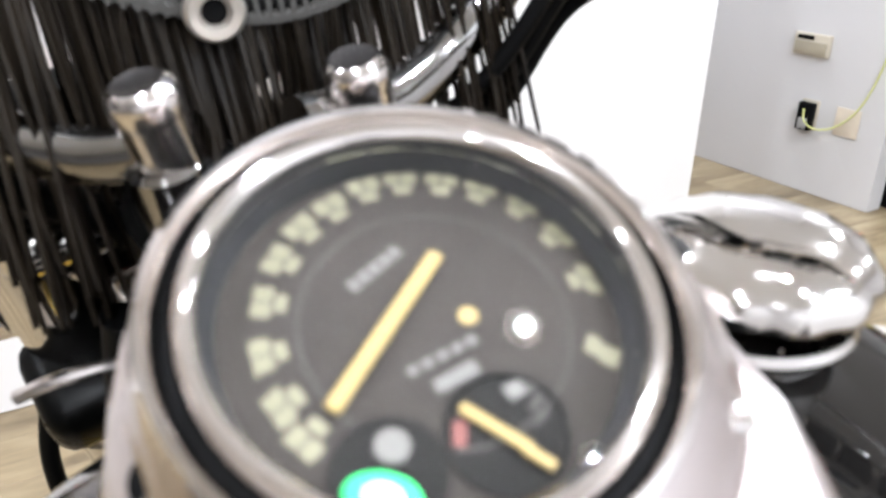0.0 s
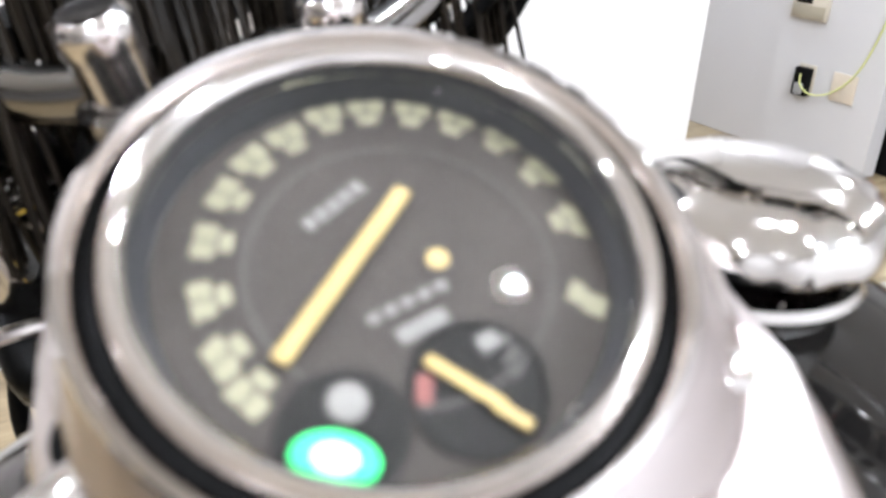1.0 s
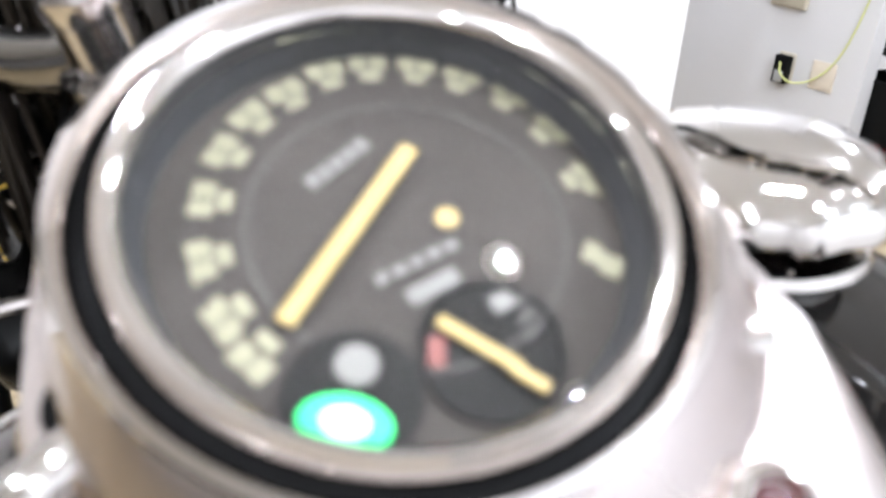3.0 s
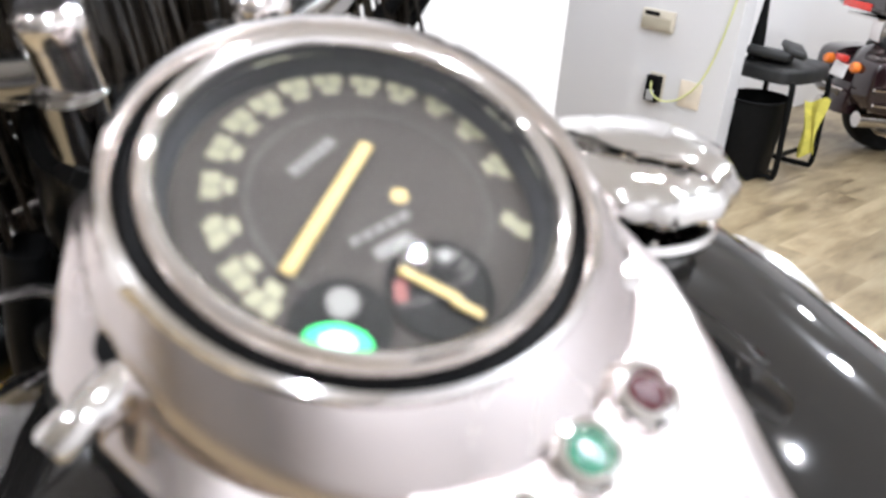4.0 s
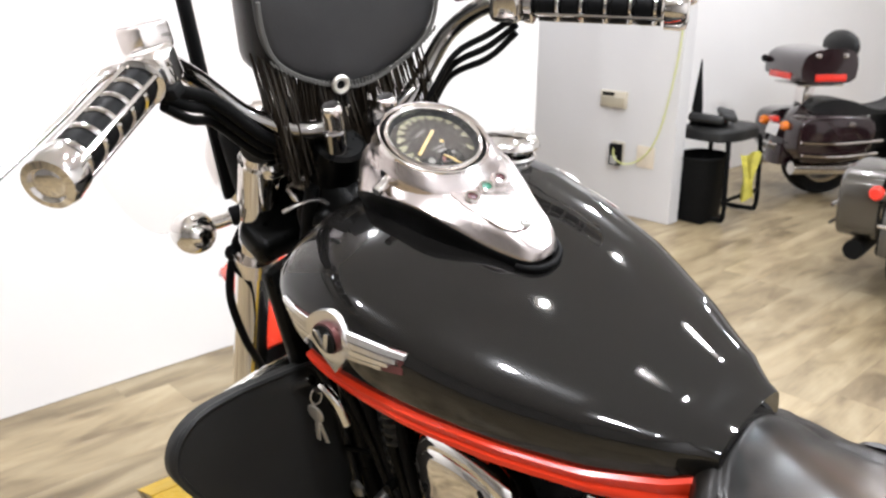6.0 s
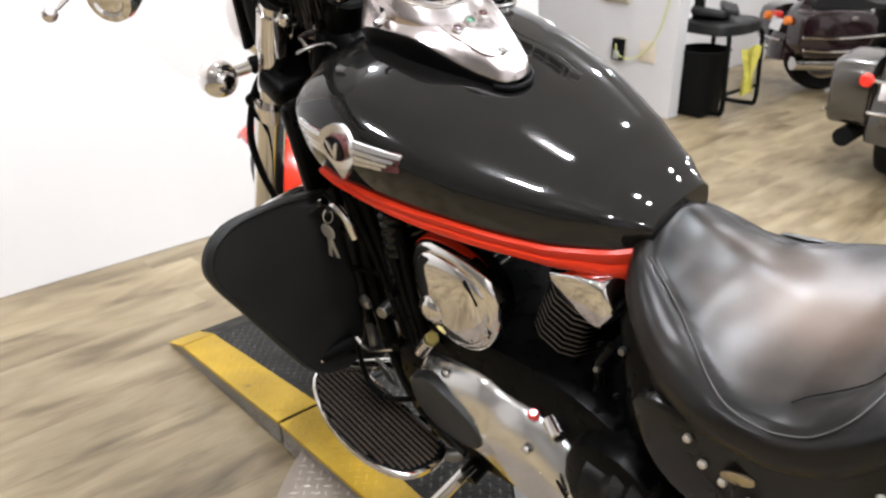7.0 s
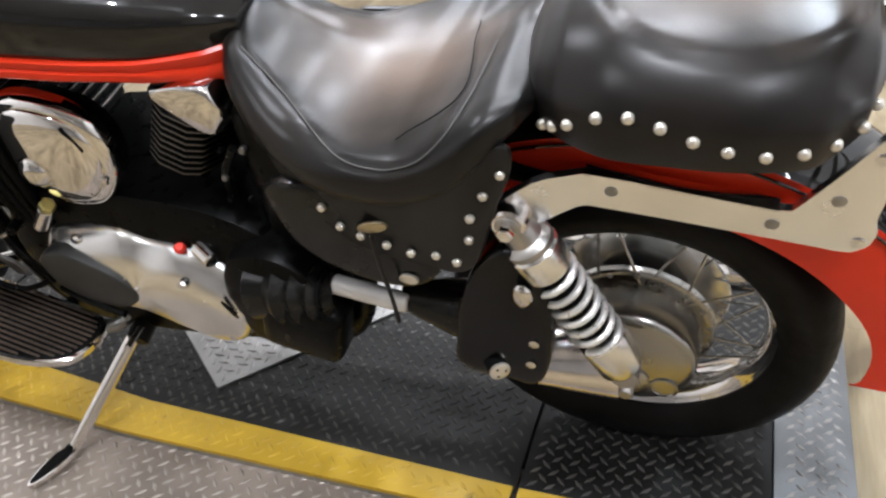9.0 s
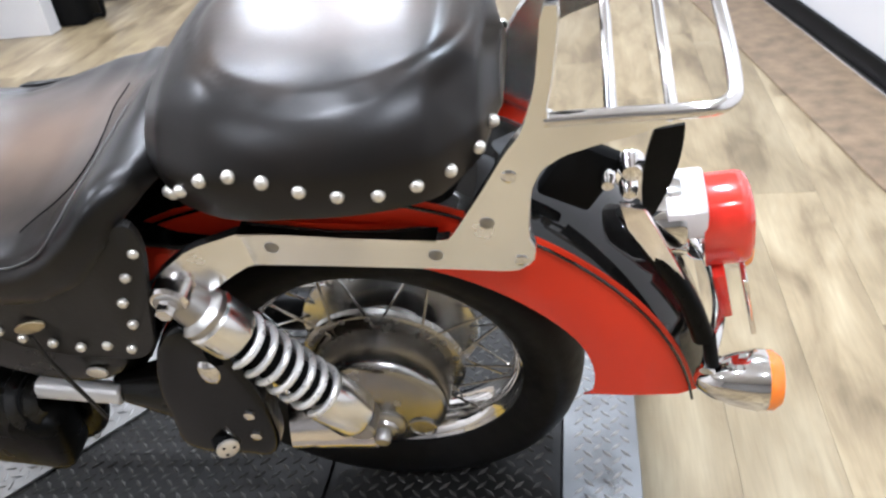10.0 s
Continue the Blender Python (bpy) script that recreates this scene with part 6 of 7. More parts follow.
box_thing("wall_north", (X0, 2.80, 0), (2.19, 2.95, 2.9), WHITE, "bright white painted wall", "wall")
box_thing("wall_passage_back", (1.9, 4.30, 0), (3.3, 4.40, 2.9), WHITE, "white wall at the end of a passage", "wall")
box_thing("wall_passage_side", (2.09, 2.95, 0), (2.19, 4.30, 2.9), WHITE, "white wall of a passage", "wall")
box_thing("partition", (3.10, 2.56, 0), (3.20, 4.30, 2.9), GREYW, "grey painted partition wall", "wall")
box_thing("wall_north_east", (3.20, 3.05, 0), (X1, 3.2, 2.9), WHITE, "white painted wall behind the parked bikes", "wall")
box_thing("wall_east", (7.6, Y0, 0), (7.75, 3.05, 2.9), WHITE, "white painted wall", "wall")
# unseen end wall that closes the room, grey to tone the bike's reflections
box_thing("wall_west", (X0, Y0, 0), (X0 + 0.1, 2.8, 2.9), mat("dark_grey_wall_paint", (0.34, 0.33, 0.32), 0.6, 0.0, 0.06, 2), "unseen grey end wall that tones the reflections", "wall")
# the wall behind the bike runs a little askew
sw = part("wall_south", bm_box(17.0, 0.15, 2.9, at(2.3, -1.17, 1.45) @ pose(0, 0, 0, 0, 0, 9.5) @ at(0, -0.075, 0), 0.0), GREYW, smooth=False)
tagged(sw, "pale grey wall with a black base strip", "wall", kind="structure")
bb = part("baseboard", bm_box(17.0, 0.02, 0.07, at(2.3, -1.17, 0.038) @ pose(0, 0, 0, 0, 0, 9.5) @ at(0, 0.010, 0), 0.004), BLACKTRIM)
tagged(bb, "black rubber base strip along the wall", "baseboard", kind="structure")
bb = part("baseboard", bm_box(17.0, 0.03, 0.010, at(2.3, -1.17, 0.003) @ pose(0, 0, 0, 0, 0, 9.5) @ at(0, 0.036, 0), 0.003), SATIN)
tagged(bb, "thin metal edge strip on the floor", "trim", kind="structure")
rub = part("floor_mat", bm_box(3.4, 0.30, 0.006, at(2.6, -1.17, 0.002) @ pose(0, 0, 0, 0, 0, 9.5) @ at(0, 0.22, 0), 0.002, 1), mat("dark_wood_strip", (0.20, 0.14, 0.085), 0.5, 0.0, 0.35, 14), smooth=False)
tagged(rub, "darker brown plank strip along the wall", "floor strip", kind="structure")

# lamps in the ceiling
LAMPGLASS = glow("lamp_glass", (1.0, 0.93, 0.84), 6.0)
COOL = (0.915, 0.935, 1.0)
LAMPS = [(0.32, 0.72, 28, 0.035, COOL), (1.42, 0.86, 28, 0.035, COOL), (0.40, 0.06, 26, 0.035, COOL), (1.42, 0.28, 26, 0.035, COOL),
         (-1.05, 0.22, 46, 0.062, COOL), (-0.2, 2.0, 34, 0.07, COOL), (2.4, 1.5, 26, 0.07, COOL), (-1.6, -0.9, 40, 0.07, COOL), (1.0, -0.7, 46, 0.07, (0.82, 0.91, 1.0)),
         (3.8, 0.6, 40, 0.08, COOL), (4.6, 2.4, 36, 0.08, COOL), (2.6, 3.5, 22, 0.07, COOL), (-2.2, 1.5, 29, 0.07, COOL), (6.0, 1.2, 36, 0.08, COOL)]
lamp0 = None
for x, y, watts, r, col in LAMPS:
    if lamp0 is None:
        lamp0 = empty("ceiling_lamp", at(x, y, 2.9))
        tagged(lamp0, "round recessed ceiling spotlight", "ceiling lamp", "ceiling spotlights")
        part("trim_ring", bm_lathe([(0.075, 0.0), (0.098, -0.002), (0.098, -0.008), (0.078, -0.014), (0.072, -0.004)], None, 32, True), WHITE, lamp0)
        part("lamp_lens", bm_lathe([(0.073, -0.006), (0.060, -0.014), (0, -0.018)], None, 32), LAMPGLASS, lamp0)
    else:
        copy_thing(lamp0, at(x, y, 2.9))
    d = bpy.data.lights.new("lamp_light", "AREA")
    d.shape, d.size, d.energy, d.color = "DISK", r * 2, watts * (0.80 if r > 0.06 else 1.0), col
    new("lamp_light", d).matrix_basis = at(x, y, 2.868)
    if r > 0.06:
        # point lights added below the wider lamps only to brighten the ceiling
        g = bpy.data.lights.new("lamp_glow", "POINT")
        g.shadow_soft_size, g.energy, g.color = 0.03, watts * 0.33, col
        new("lamp_glow", g).matrix_basis = at(x, y, 2.80)

# ---- motorcycle turntable and its deck ----
TREAD = mat("worn_tread", (0.066, 0.063, 0.057), 0.40, 0.6, 0.45, 9, rvar=0.1)
PLATE = mat("black_checker_plate", (0.014, 0.0135, 0.0125), 0.50, 0.10, 0.4, 6, 0.1, 120, rvar=0.12, spec=0.20)
BARE = mat("bare_checker_plate", (0.38, 0.365, 0.345), 0.36, 0.85, 0.18, 5, 0.1, 160, rvar=0.10)
YELLOW = mat("worn_yellow_paint", (0.50, 0.315, 0.018), 0.48, 0.0, 0.16, 7, 0.1, 120, rvar=0.1)
chipped(YELLOW, (0.05, 0.045, 0.035), 16, 0.63)
DECK = at(-0.25, 0.18, 0.13) @ pose(0, 0, 0, -2.95, 0, 0) @ at(0.25, -0.18, -0.13)
deck = empty("display_platform", DECK)
tagged(deck, "low black checker-plate display platform with yellow edges", "platform")
DZ = 0.13
XL, XR, YF, YR = -0.250, 0.62, 2.045, -0.350
EDGE = [(-0.36, -0.262), (0.15, -0.262), (0.9, -0.250), (1.5, -0.212), (2.2, -0.193)]
BAND = [(-0.36, 0.060), (0.15, 0.062), (0.9, 0.083), (1.5, 0.120), (2.2, 0.098)]
YTREAD = mat("rubbed_yellow_tread", (0.50, 0.315, 0.020), 0.42, 0.0, 0.40, 7)


def edge_x(y, table=EDGE):
    """The platform's left edge, or with BAND the yellow band's width."""
    return float(np.interp(y, [q[0] for q in table], [q[1] for q in table]))




def bumps(x0, x1, y0, y1, z, p=0.030, keep=None, ln=0.0125, wd=0.0040, h=0.0022):
    """Raised lozenges in a basket pattern, joined."""
    verts, faces = [], []
    nx, ny = int((x1 - x0) / p), int((y1 - y0) / p)
    for i in range(nx + 1):
        for j in range(ny + 1):
            for o in (0, 1):
                x, y = x0 + (i + 0.5 * o) * p + 0.006, y0 + (j + 0.5 * o) * p + 0.006
                if not (x0 + ln < x < x1 - ln and y0 + ln < y < y1 - ln) or (keep and not keep(x, y)):
                    continue
                a = radians(45 if o else -45)
                c, s = math.cos(a), math.sin(a)
                b = len(verts)
                for u, v, w in ((-ln, 0, 0), (0, -wd, 0), (ln, 0, 0), (0, wd, 0), (-ln * 0.5, 0, h), (ln * 0.5, 0, h)):
                    verts.append((x + u * c - v * s, y + u * s + v * c, z + w))
                faces += [(b, b + 1, b + 4), (b + 1, b + 5, b + 4), (b + 1, b + 2, b + 5), (b + 2, b + 3, b + 5), (b + 3, b + 4, b + 5), (b + 3, b, b + 4)]
    return verts, faces


for y0, y1 in ((YR + 0.125, 0.160), (0.166, 1.496), (1.504, YF)):
    ys = [y0] + [q for q in (0.15, 0.9, 1.5) if y0 + 0.02 < q < y1 - 0.02] + [y1]
    s = part("deck_plate", bm_plate([(edge_x(y) + 0.01, y) for y in ys] + [(XR, y1), (XR, y0)], 0.006, at(0, 0, DZ - 0.006), 0.001, 1), PLATE, deck, smooth=False)
    v, f = bumps(XL, XR, y0, y1, DZ, keep=lambda x, y: x > edge_x(y) + edge_x(y, BAND) + 0.014)
    tagged(link("tread", v, f, TREAD, s, False), kind="stuff")
    s = part("yellow_edge", bm_plate([(edge_x(y), min(max(y, y0 + 0.002), y1 - 0.002)) for y in ys] + [(edge_x(y) + edge_x(y, BAND), min(max(y, y0 + 0.002), y1 - 0.002)) for y in reversed(ys)], 0.008, at(0, 0, DZ - 0.006), 0.0012, 1), YELLOW, deck, "yellow painted edge band", smooth=False)
    v, f = bumps(-0.27, 0.0, y0, y1, DZ + 0.002, h=0.0014, keep=lambda x, y: edge_x(y) + 0.012 < x < edge_x(y) + edge_x(y, BAND) - 0.012)
    tagged(link("tread", v, f, YTREAD, s, False), kind="stuff")
    bm = bmesh.new()
    rings = [[bm.verts.new((edge_x(y) + o, y, z)) for y in [y0 + 0.003] + ys[1:-1] + [y1 - 0.003]] for o, z in ((0.004, 0.002), (0.004, DZ - 0.007), (0.010, DZ - 0.007), (0.010, 0.002))]
    for a, b in zip(rings, rings[1:] + rings[:1]):
        for k in range(len(a) - 1):
            bm.faces.new((a[k], a[k + 1], b[k + 1], b[k]))
    bm.faces.new([r[0] for r in rings])
    bm.faces.new([r[-1] for r in rings])
    s = part("side_plate", bm, BARE, deck, "bare checker-plate side", smooth=False)
    v, f = bumps(0.004, DZ - 0.008, y0, y1, 0.0, 0.024)
    link("tread", [(edge_x(q[1]) + 0.0035 - q[2], q[1], q[0]) for q in v], f, BARE, s, False)
part("deck_frame", bm_box(XR - XL - 0.12, YF - YR - 0.02, DZ - 0.010, at((XL + XR) / 2 + 0.05, (YF + YR) / 2, DZ / 2 - 0.004), 0.0), BLACKIN, deck, smooth=False)
FLAPM = mat("grey_checker_plate", (0.20, 0.205, 0.21), 0.34, 0.8, 0.2, 6, 0.1, 140, rvar=0.1)
s = part("rear_flap", bm_box(XR - XL - 0.05, 0.122, 0.006, at((XL + XR) / 2 + 0.025, YR + 0.061, DZ - 0.006), 0.001, 1), FLAPM, deck, "bare metal strip at the rear end", smooth=False)
v, f = bumps(XL + 0.05, XR, YR, YR + 0.120, DZ - 0.003)
tagged(link("tread", v, f, BARE, s, False), kind="stuff")
# the front end slopes to the floor
YE, ZE = YF + 0.105, DZ - 0.045
def slope(name, x0, x1, m, label, lift=0.0):
    xs = (edge_x(YF) + x0, edge_x(YE) + x0, x1, x1) if x0 > 0.01 else (edge_x(YF) + x0, edge_x(YE) + x0, edge_x(YF) + x1, edge_x(YE) + x1)
    top = [(xs[0], YF + 0.001, DZ + lift), (xs[2], YF + 0.001, DZ + lift), (xs[3], YE, ZE + lift), (xs[1], YE, ZE + lift)]
    v = top + [(x, y, z - 0.006) for x, y, z in top]
    return tagged(link(name, v, [(0, 1, 2, 3), (7, 6, 5, 4), (0, 4, 5, 1), (1, 5, 6, 2), (2, 6, 7, 3), (3, 7, 4, 0)], m, deck, False), label)
slope("front_ramp", edge_x(YF, BAND), XR, PLATE, "sloping black front plate")
slope("yellow_edge", 0.0, edge_x(YF, BAND), YELLOW, "yellow painted edge band", 0.002)
link("side_plate", [(edge_x(YF) + 0.004, YF, DZ - 0.005), (edge_x(YE) + 0.004, YE, ZE - 0.004), (edge_x(YE) + 0.004, YE, ZE - 0.03), (edge_x(YF) + 0.004, YF, 0.002),
                    (edge_x(YF) + 0.010, YF, DZ - 0.005), (edge_x(YE) + 0.010, YE, ZE - 0.004), (edge_x(YE) + 0.010, YE, ZE - 0.03), (edge_x(YF) + 0.010, YF, 0.002)],
     [(0, 1, 2, 3), (7, 6, 5, 4), (0, 4, 5, 1), (1, 5, 6, 2), (2, 6, 7, 3), (3, 7, 4, 0)], BARE, deck, False)
# the parts that stand on the floor end there
for ob in deck.children_recursive:
    for v in ob.data.vertices:
        w = DECK @ v.co
        if w.z < 0.001:
            v.co = DECK.inverted() @ Vector((w.x, w.y, 0.001))
# square plate under the engine
SQUARE = mat("dull_square_plate", (0.30, 0.295, 0.285), 0.40, 0.8, 0.25, 6, 0.1, 160, rvar=0.10)
SQ = at(-0.108, 0.786, DZ + 0.0035) @ pose(0, 0, 0, 0, 0, -40)
s = part("centre_plate", bm_box(0.46, 0.46, 0.005, SQ @ at(0.23, 0.23, 0), 0.001, 1), SQUARE, deck, "bare metal square plate", smooth=False)
v, f = bumps(0, 0.46, 0, 0.46, 0.0025)
tagged(link("tread", [SQ @ Vector(q) for q in v], f, SQUARE, s, False), kind="stuff")
part("plate_screw", bm_lathe([(0.008, 0), (0.006, 0.004), (0, 0.004)], SQ @ at(0.215, 0.012, 0.003), 14), DULL, s)

disc = empty("turntable", at(0.27, 0.63, 0.13 - 0.0515 * 0.45 - 0.122) @ pose(0, 0, 0, -2.95, 0, 0))
tagged(disc, "round scuffed checker-plate turntable under the platform", "turntable")
DIRTY = mat("scuffed_turntable_plate", (0.265, 0.222, 0.185), 0.56, 0.30, 0.38, 5, 0.2, 90, rvar=0.12, spec=0.4)
part("disc", bm_lathe([(0, 0.100), (0.895, 0.100), (0.902, 0.097), (0.902, 0.07), (0, 0.07)], None, 96), DIRTY, disc)
part("disc_base", bm_lathe([(0.80, 0.07), (0.80, 0.045)], None, 64), BLACKIN, disc)
dtop = next(o for o in disc.children if o.name.startswith("disc") and "base" not in o.name)
v, f = bumps(-0.9, 0.9, -0.9, 0.9, 0.100, 0.034, lambda x, y: math.hypot(x, y) < 0.88 and x < -0.46, h=0.0014)
tagged(link("tread", v, f, mat("rubbed_turntable_tread", (0.42, 0.37, 0.32), 0.42, 0.5, 0.3, 9), dtop, False), kind="stuff")
for a in (150, 185, 215):
    part("disc_screw", bm_lathe([(0.010, 0), (0.008, 0.003), (0, 0.003)], at(0.84 * math.cos(radians(a)), 0.84 * math.sin(radians(a)), 0.100), 14), DULL, disc)

# ---- things on the partition ----
PLASTIC = mat("beige_plastic", (0.55, 0.50, 0.40), 0.45, 0.0, 0.05, 20)
PX = 3.10
th = empty("thermostat", at(PX, 2.972, 0.668))
tagged(th, "beige wall thermostat with a dark display", "thermostat")
part("body", bm_box(0.026, 0.175, 0.095, at(-0.0135, 0, 0), 0.004), PLASTIC, th)
part("lower_cover", bm_box(0.006, 0.160, 0.055, at(-0.029, 0, -0.014), 0.002), mat("tan_plastic", (0.36, 0.32, 0.24), 0.5), th)
part("display", bm_box(0.004, 0.080, 0.018, at(-0.028, 0.03, 0.030), 0.001), BLACKIN, th)
ad = empty("power_adapter", at(PX, 2.925, 0.355))
tagged(ad, "black plug-in power adapter in a wall socket", "adapter")
part("body", bm_box(0.040, 0.072, 0.125, at(-0.030, 0, 0), 0.006), BLACKIN, ad)
part("label", bm_box(0.002, 0.045, 0.050, at(-0.051, 0, -0.030), 0.0005), mat("grey_label", (0.35, 0.35, 0.35), 0.5), ad)
part("socket_plate", bm_box(0.008, 0.085, 0.135, at(-0.0045, 0, 0.005), 0.003), PLASTIC, ad)
op = part("wall_plate", bm_box(0.008, 0.115, 0.125, at(PX - 0.0045, 2.738, 0.362), 0.003), mat("cream_plastic", (0.66, 0.58, 0.47), 0.45))
tagged(op, "blank cream wall plate beside a socket", "wall plate")
CABLE = mat("yellow_green_cable", (0.60, 0.62, 0.24), 0.45)
cb = part("cable", bm_tube([(PX - 0.055, 2.925, 0.39), (PX - 0.075, 2.90, 0.345), (PX - 0.06, 2.85, 0.315), (PX - 0.03, 2.78, 0.335), (PX - 0.018, 2.70, 0.42), (PX - 0.015, 2.645, 0.56), (PX - 0.012, 2.60, 0.80), (PX - 0.010, 2.575, 1.02), (PX - 0.008, 2.57, 1.30), (PX - 0.008, 2.60, 1.7)], 0.0042, 8), CABLE)
tagged(cb, "yellow-green extension cable hanging on the partition", "cable")

# ---- stool, bin and parked bikes ----
stool = empty("work_stool", at(3.52, 2.52, 0))
tagged(stool, "black padded work stool on bent steel tubes", "stool")
seatp = rounded([(-0.22, -0.17), (0.22, -0.17), (0.24, 0.0), (0.20, 0.17), (-0.20, 0.17), (-0.24, 0.0)], 3)
part("seat", bm_plate([(v.x, v.y) for v in seatp], 0.065, at(0, 0, 0.465), 0.02, 3, 0.01), VINYL, stool)
for sgn in (-1, 1):
    part("leg_frame", bm_tube([(sgn * 0.17, -0.14, 0.465), (sgn * 0.19, -0.155, 0.44), (sgn * 0.195, -0.165, 0.25), (sgn * 0.195, -0.17, 0.05), (sgn * 0.19, -0.12, 0.022), (sgn * 0.19, 0.10, 0.022), (sgn * 0.19, 0.15, 0.06), (sgn * 0.18, 0.15, 0.45)], 0.014, 10), BLACKTRIM, stool)
part("cross_bar", bm_tube([(-0.195, -0.17, 0.14), (0.195, -0.17, 0.14)], 0.012, 10, 1), BLACKTRIM, stool)
helmet = part("folded_jacket", bm_join([bm_box(0.22, 0.20, 0.05, at(3.42, 2.55, 0.57) @ pose(0, 0, 0, 5, 8, 20), 0.02, 3), bm_box(0.18, 0.10, 0.035, at(3.46, 2.46, 0.60) @ pose(0, 0, 0, 14, -6, 35), 0.014, 3)]), VINYL)
tagged(helmet, "crumpled black bag lying on the stool", "bag")
fl = part("cone_stand", bm_lathe([(0.035, 0.0), (0.03, 0.10), (0.004, 0.36), (0, 0.37)], at(3.37, 2.60, 0.535), 20), BLACKIN)
tagged(fl, "slim black cone standing on the stool", "cone")
bn = empty("waste_bin", at(3.36, 2.53, 0))
tagged(bn, "black plastic waste bin", "bin")
rows = []
for k in range(7):
    z = 0.012 + 0.36 * k / 6
    w = 0.135 + 0.026 * k / 6
    rows.append([(v.x, v.y, z) for v in rounded([(-w, -w * 0.8), (w, -w * 0.8), (w, w * 0.8), (-w, w * 0.8)], 2)])
bmb = bm_grid(rows, True)
part("tub", thick(bmb, 0.004), BLACKTRIM, bn)
part("base", bm_box(0.25, 0.20, 0.012, at(0, 0, 0.008), 0.003), BLACKTRIM, bn)
part("rim", bm_tube([(v.x, v.y, 0.372) for v in rounded([(-0.162, -0.130), (0.162, -0.130), (0.162, 0.130), (-0.162, 0.130)], 2)], 0.007, 8, 1, True), BLACKTRIM, bn)
rng = random.Random(3)
rows = []
for k in range(13):
    u = k / 12
    rows.append([(3.475 + 0.012 * math.sin(9 * v + 3 * u) + 0.02 * u, 2.30 + 0.09 * v * (1 - 0.25 * u) + 0.010 * math.sin(6 * u + v * 4), 0.40 - 0.27 * u - 0.02 * math.sin(v * 5)) for v in [j / 8 - 0.5 for j in range(9)]])
cl = part("cleaning_cloth", thick(bm_grid(rows), 0.003), mat("yellow_cloth", (0.62, 0.56, 0.10), 0.8, 0.0, 0.2, 30, 0.4, 90))
tagged(cl, "yellow cleaning cloth draped over the stool's bar", "cloth")


GREYPAINT = mat("grey_metallic_paint", (0.062, 0.056, 0.047), 0.25, 0.4, 0.1, 5, coat=0.8)
DARKMAROON = mat("dark_maroon_paint", (0.020, 0.008, 0.010), 0.2, 0.1, 0.1, 5, coat=0.9)


def simple_wheel(parent, y, R, w):
    M = at(0, y, R) @ pose(0, 0, 0, 0, 90, 0)
    rr = R * 0.66
    prof = [(rr, -w * 0.4)] + [(R - 0.35 * (R - rr) * (1 - math.cos(a) ** 0.7), w / 2 * math.sin(a)) for a in [-math.pi / 2 + math.pi * k / 10 for k in range(11)]] + [(rr, w * 0.4)]
    wh = part("wheel", bm_lathe(prof, M, 48, True), TYRE, parent)
    part("rim", bm_lathe([(rr + 0.004, -w * 0.42), (rr - 0.02, -w * 0.36), (rr - 0.03, 0), (rr - 0.02, w * 0.36), (rr + 0.004, w * 0.42)], M, 40, True), CHROME, wh)
    part("disc", bm_lathe([(0, -0.03), (0.08, -0.03), (rr - 0.03, -0.012), (rr - 0.03, 0.012), (0.08, 0.03), (0, 0.03)], M, 40), ALU, wh)
    return wh


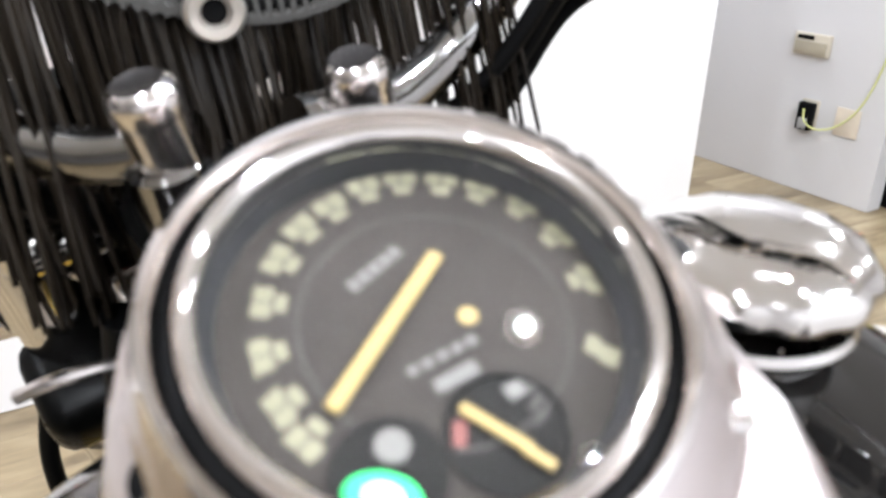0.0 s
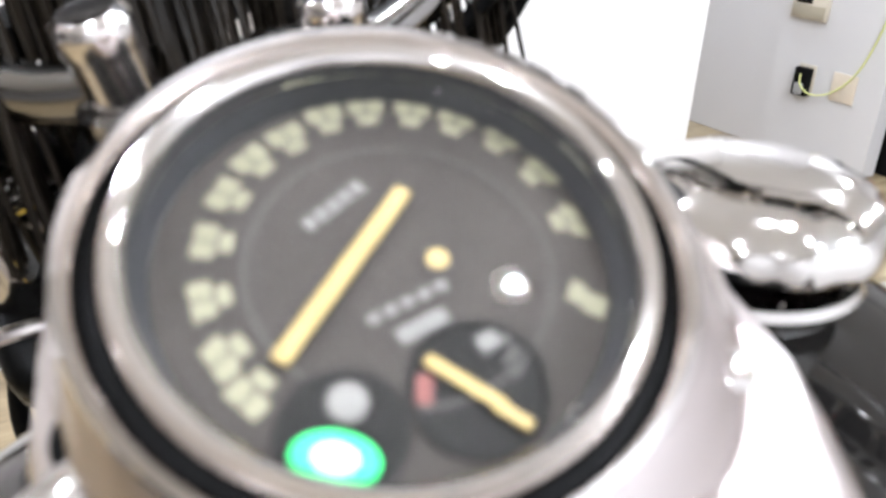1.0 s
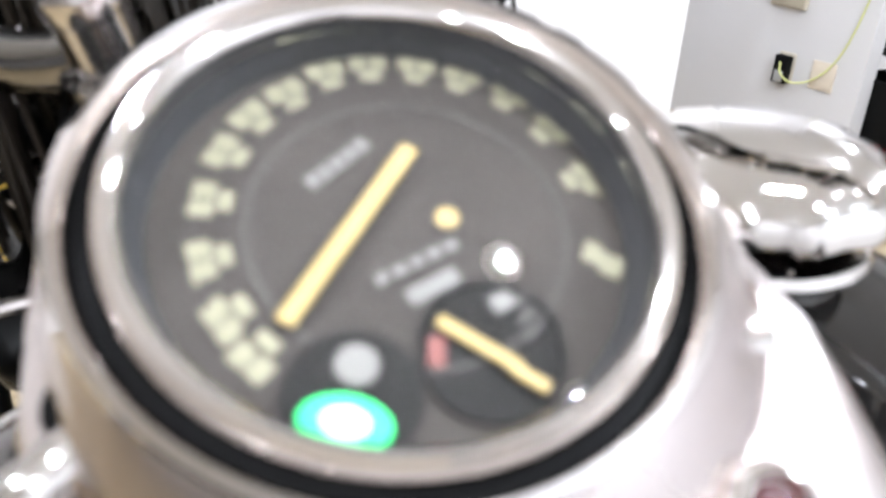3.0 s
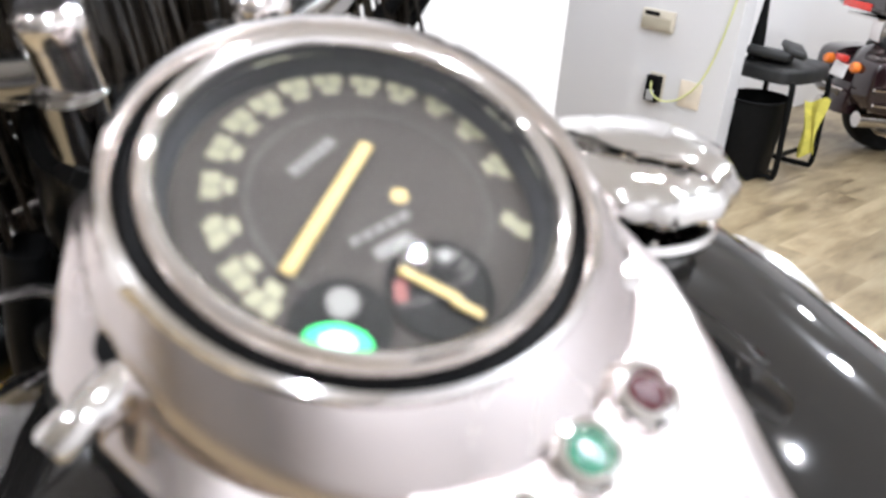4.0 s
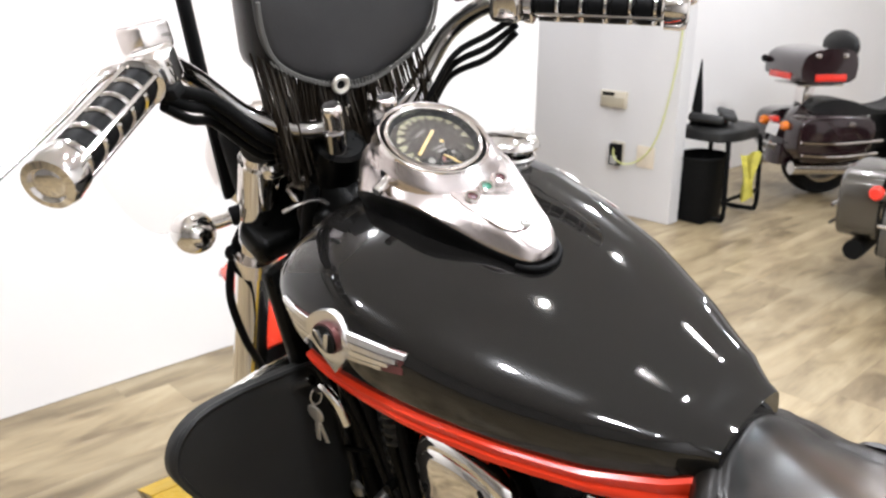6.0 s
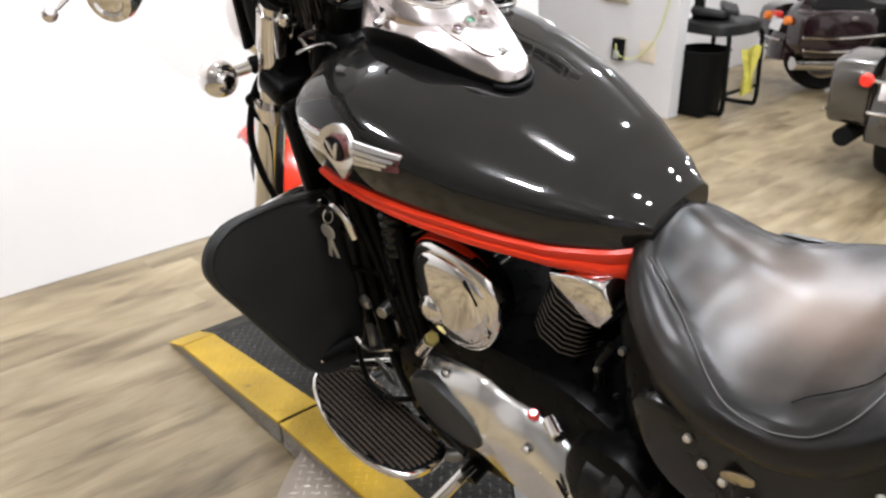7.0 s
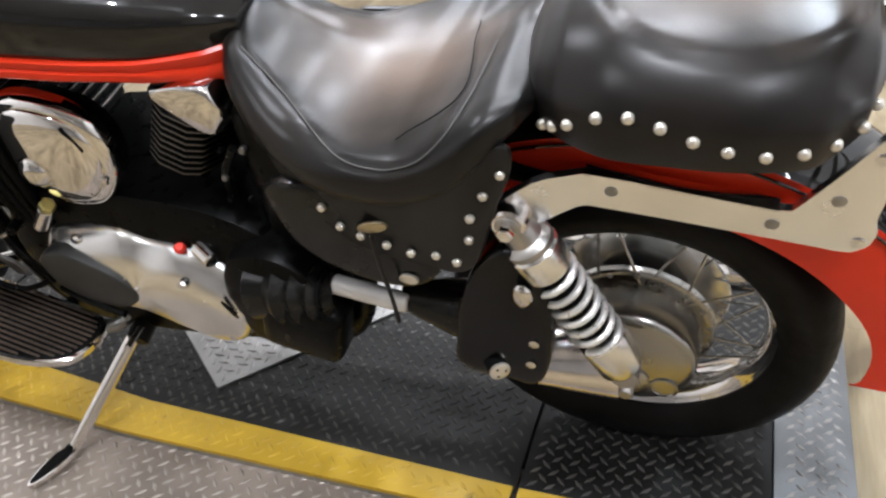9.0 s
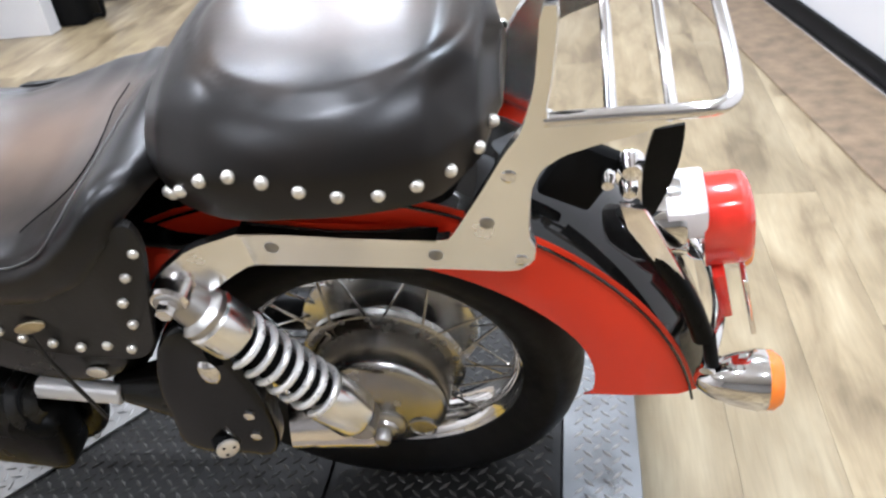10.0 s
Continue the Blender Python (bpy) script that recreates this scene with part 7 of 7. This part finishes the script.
def tourer(name, m, paint, label, trunk):
    b = empty(name, m)
    tagged(b, label, "motorcycle", "parked touring motorcycles")
    simple_wheel(b, 0.0, 0.325, 0.18)
    simple_wheel(b, 1.62, 0.33, 0.14)
    fr = []
    for k in range(25):
        a = radians(188 - 150 * k / 24)
        fr.append([(x, r * math.cos(a), 0.335 + r * math.sin(a)) for x, r in ((-0.125, 0.34), (-0.128, 0.40), (-0.11, 0.44), (-0.06, 0.455), (0, 0.46), (0.06, 0.455), (0.11, 0.44), (0.128, 0.40), (0.125, 0.34))])
    part("fender", thick(bm_grid(fr), 0.005), paint, b)
    for sgn in (-1, 1):
        sad = [(-0.42, 0.36), (-0.44, 0.60), (-0.40, 0.68), (-0.20, 0.70), (0.18, 0.68), (0.24, 0.60), (0.22, 0.42), (0.10, 0.33), (-0.30, 0.32)]
        bm = bm_plate([(v.x, v.y) for v in rounded(sad, 2)], 0.20, at(-0.14, 0, 0) @ SIDE, 0.03, 3)
        if sgn > 0:
            mirror(bm)
        bag_ = part("saddlebag", bm, paint, b)
        part("latch", bm_box(0.012, 0.05, 0.03, at(sgn * 0.345, 0.0, 0.63), 0.004), CHROME, bag_)
        part("silencer", bm_tube([(sgn * 0.20, 0.7, 0.26), (sgn * 0.22, 0.2, 0.25), (sgn * 0.23, -0.40, 0.27)], [0.03, 0.05, 0.052], 18), BLACKTRIM if not trunk else CHROME, b)
        part("turn_signal", bm_lathe([(0.036, 0), (0.036, 0.03), (0.028, 0.045), (0, 0.048)], at(sgn * 0.155, -0.435, 0.60) @ align((0, -1, 0)), 24), ORANGE if trunk else REDLENS, b)
        part("rail", bm_tube([(sgn * 0.36, -0.40, 0.40), (sgn * 0.37, -0.1, 0.38), (sgn * 0.36, 0.25, 0.40)], 0.010, 8), CHROME, b)
        part("rail", bm_tube([(sgn * 0.36, -0.42, 0.50), (sgn * 0.37, -0.1, 0.485), (sgn * 0.36, 0.28, 0.50)], 0.010, 8), CHROME, b)
    part("signal_bar", bm_tube([(-0.15, -0.43, 0.60), (0, -0.45, 0.595), (0.15, -0.43, 0.60)], 0.010, 10), CHROME, b)
    part("tail_light", bm_box(0.10, 0.05, 0.045, at(0, -0.46, 0.635), 0.012), REDLENS, b)
    part("plate_holder", bm_box(0.16, 0.008, 0.09, at(0, -0.462, 0.55) @ pose(0, 0, 0, -14, 0, 0), 0.003), SATIN if not trunk else WHITE, b)
    part("reflector", bm_box(0.11, 0.006, 0.03, at(0, -0.452, 0.395) @ pose(0, 0, 0, 0, 0, 0), 0.002), mat("smoked_lens", (0.10, 0.08, 0.05), 0.3), b)
    part("bumper_bar", bm_tube([(-0.12, -0.47, 0.44), (0, -0.485, 0.44), (0.12, -0.47, 0.44)], 0.010, 8), CHROME, b)
    part("seat", bm_plate([(v.x, v.y) for v in rounded([(-0.25, 0.74), (-0.10, 0.80), (0.12, 0.79), (0.25, 0.73), (0.40, 0.70), (0.62, 0.74), (0.70, 0.80), (0.70, 0.68), (-0.2, 0.66)], 2)], 0.30, at(0.15, 0, 0) @ SIDE, 0.05, 3), VINYL, b)
    part("tank", bm_plate([(v.x, v.y) for v in rounded([(0.66, 0.70), (0.68, 0.86), (0.85, 0.96), (1.10, 0.98), (1.18, 0.86), (1.12, 0.74)], 2)], 0.30, at(0.15, 0, 0) @ SIDE, 0.06, 3), paint, b)
    part("engine", bm_box(0.36, 0.60, 0.45, at(0, 0.80, 0.46), 0.06, 3), ENGINE, b)
    part("fork", bm_tube([(-0.1, 1.2, 1.0), (-0.1, 1.62, 0.34)], 0.03, 12, 1), CHROME, b)
    part("fork", bm_tube([(0.1, 1.2, 1.0), (0.1, 1.62, 0.34)], 0.03, 12, 1), CHROME, b)
    part("handlebar", bm_tube([(-0.42, 0.85, 1.08), (-0.2, 1.12, 1.10), (0, 1.16, 1.08), (0.2, 1.12, 1.10), (0.42, 0.85, 1.08)], 0.014, 10), CHROME, b)
    part("fairing", bm_ball(0.26, at(0, 1.38, 1.05), 1.2, 0.7, 0.9), paint, b)
    if trunk:
        tp = [(-0.44, 0.93), (-0.46, 1.08), (-0.40, 1.18), (-0.20, 1.21), (0.00, 1.19), (0.03, 1.05), (0.00, 0.93)]
        t = part("trunk", bm_plate([(v.x, v.y) for v in rounded(tp, 2)], 0.56, at(0.28, 0, 0) @ SIDE, 0.05, 3), paint, b, "dark touring trunk with a red reflector")
        part("backrest", bm_ball(0.15, at(0, 0.04, 1.20), 1.5, 0.45, 0.85), VINYL, t)
        part("reflector", bm_box(0.006, 0.26, 0.055, at(0.286, -0.20, 0.985), 0.006), REDLENS, t)
        part("reflector", bm_box(0.30, 0.006, 0.05, at(0, -0.455, 0.985), 0.006), REDLENS, t)
        for y in (-0.33, -0.10):
            part("latch", bm_box(0.014, 0.045, 0.035, at(0.285, y, 1.15), 0.004), CHROME, t)
        part("hinge", bm_ball(0.03, at(-0.24, -0.46, 1.09)), BLACKTRIM, t)
        part("trunk_rack", bm_box(0.34, 0.40, 0.02, at(0, -0.20, 0.915), 0.008), CHROME, t)
        part("trunk_post", bm_box(0.12, 0.10, 0.16, at(0, -0.22, 0.83), 0.01), SATIN, t)
    return b


tourer("touring_motorcycle", pose(4.48, 2.32, 0, 0, 0, -90 - 34) @ Matrix.Scale(0.78, 4), DARKMAROON, "dark maroon touring motorcycle with a hard trunk", True)
tourer("touring_motorcycle", pose(3.04, 1.27, 0, 0, 0, -90 + 8) @ Matrix.Scale(0.82, 4), GREYPAINT, "dark grey touring motorcycle with hard saddlebags", False)


# ---- planks of the floor, laid along x with staggered ends ----
def plank_mesh(length, width, h=0.0035, gap=0.0002, e=0.0003):
    """A plank with its origin in its middle and eased upper edges."""
    a, b = length / 2 - gap, width / 2 - gap
    v = [(-a, -b, 0), (a, -b, 0), (a, b, 0), (-a, b, 0), (-a, -b, h - e), (a, -b, h - e), (a, b, h - e), (-a, b, h - e), (-a + e, -b + e, h), (a - e, -b + e, h), (a - e, b - e, h), (-a + e, b - e, h)]
    f = [(8, 9, 10, 11)] + [(i, (i + 1) % 4, 4 + (i + 1) % 4, 4 + i) for i in range(4)] + [(4 + i, 4 + (i + 1) % 4, 8 + (i + 1) % 4, 8 + i) for i in range(4)]
    return v, f


PL, PW = 1.22, 0.178
pv, pf = plank_mesh(PL, PW)
plank_me = bpy.data.meshes.new("plank")
plank_me.from_pydata(pv, [], pf)
plank_me.materials.append(VINYLWOOD)
rng = random.Random(11)
far_v, far_f, near = [], [], 0
y = Y0 + PW / 2
while y < Y1 - PW / 2:
    x = X0 + PL / 2 - rng.uniform(0, 0.9)
    while x < X1 + 0.2:
        if X0 + PL / 2 < x < X1 - PL / 2 or X0 - 0.1 < x - PL / 2:
            if -2.4 < x < 4.9 and -1.9 < y < 3.2 and near < 300 and x + PL / 2 < X1:
                p = new("plank", plank_me)
                p.parent = floor
                p.location = (x, y, -0.0057)
                near += 1
            elif x + PL / 2 < X1:
                o = len(far_v)
                far_v += [(q[0] + x, q[1] + y, q[2] - 0.0057) for q in pv]
                far_f += [tuple(i + o for i in f_) for f_ in pf]
        x += PL
    y += PW
tagged(link("planks", far_v, far_f, VINYLWOOD, floor, False), kind="stuff")
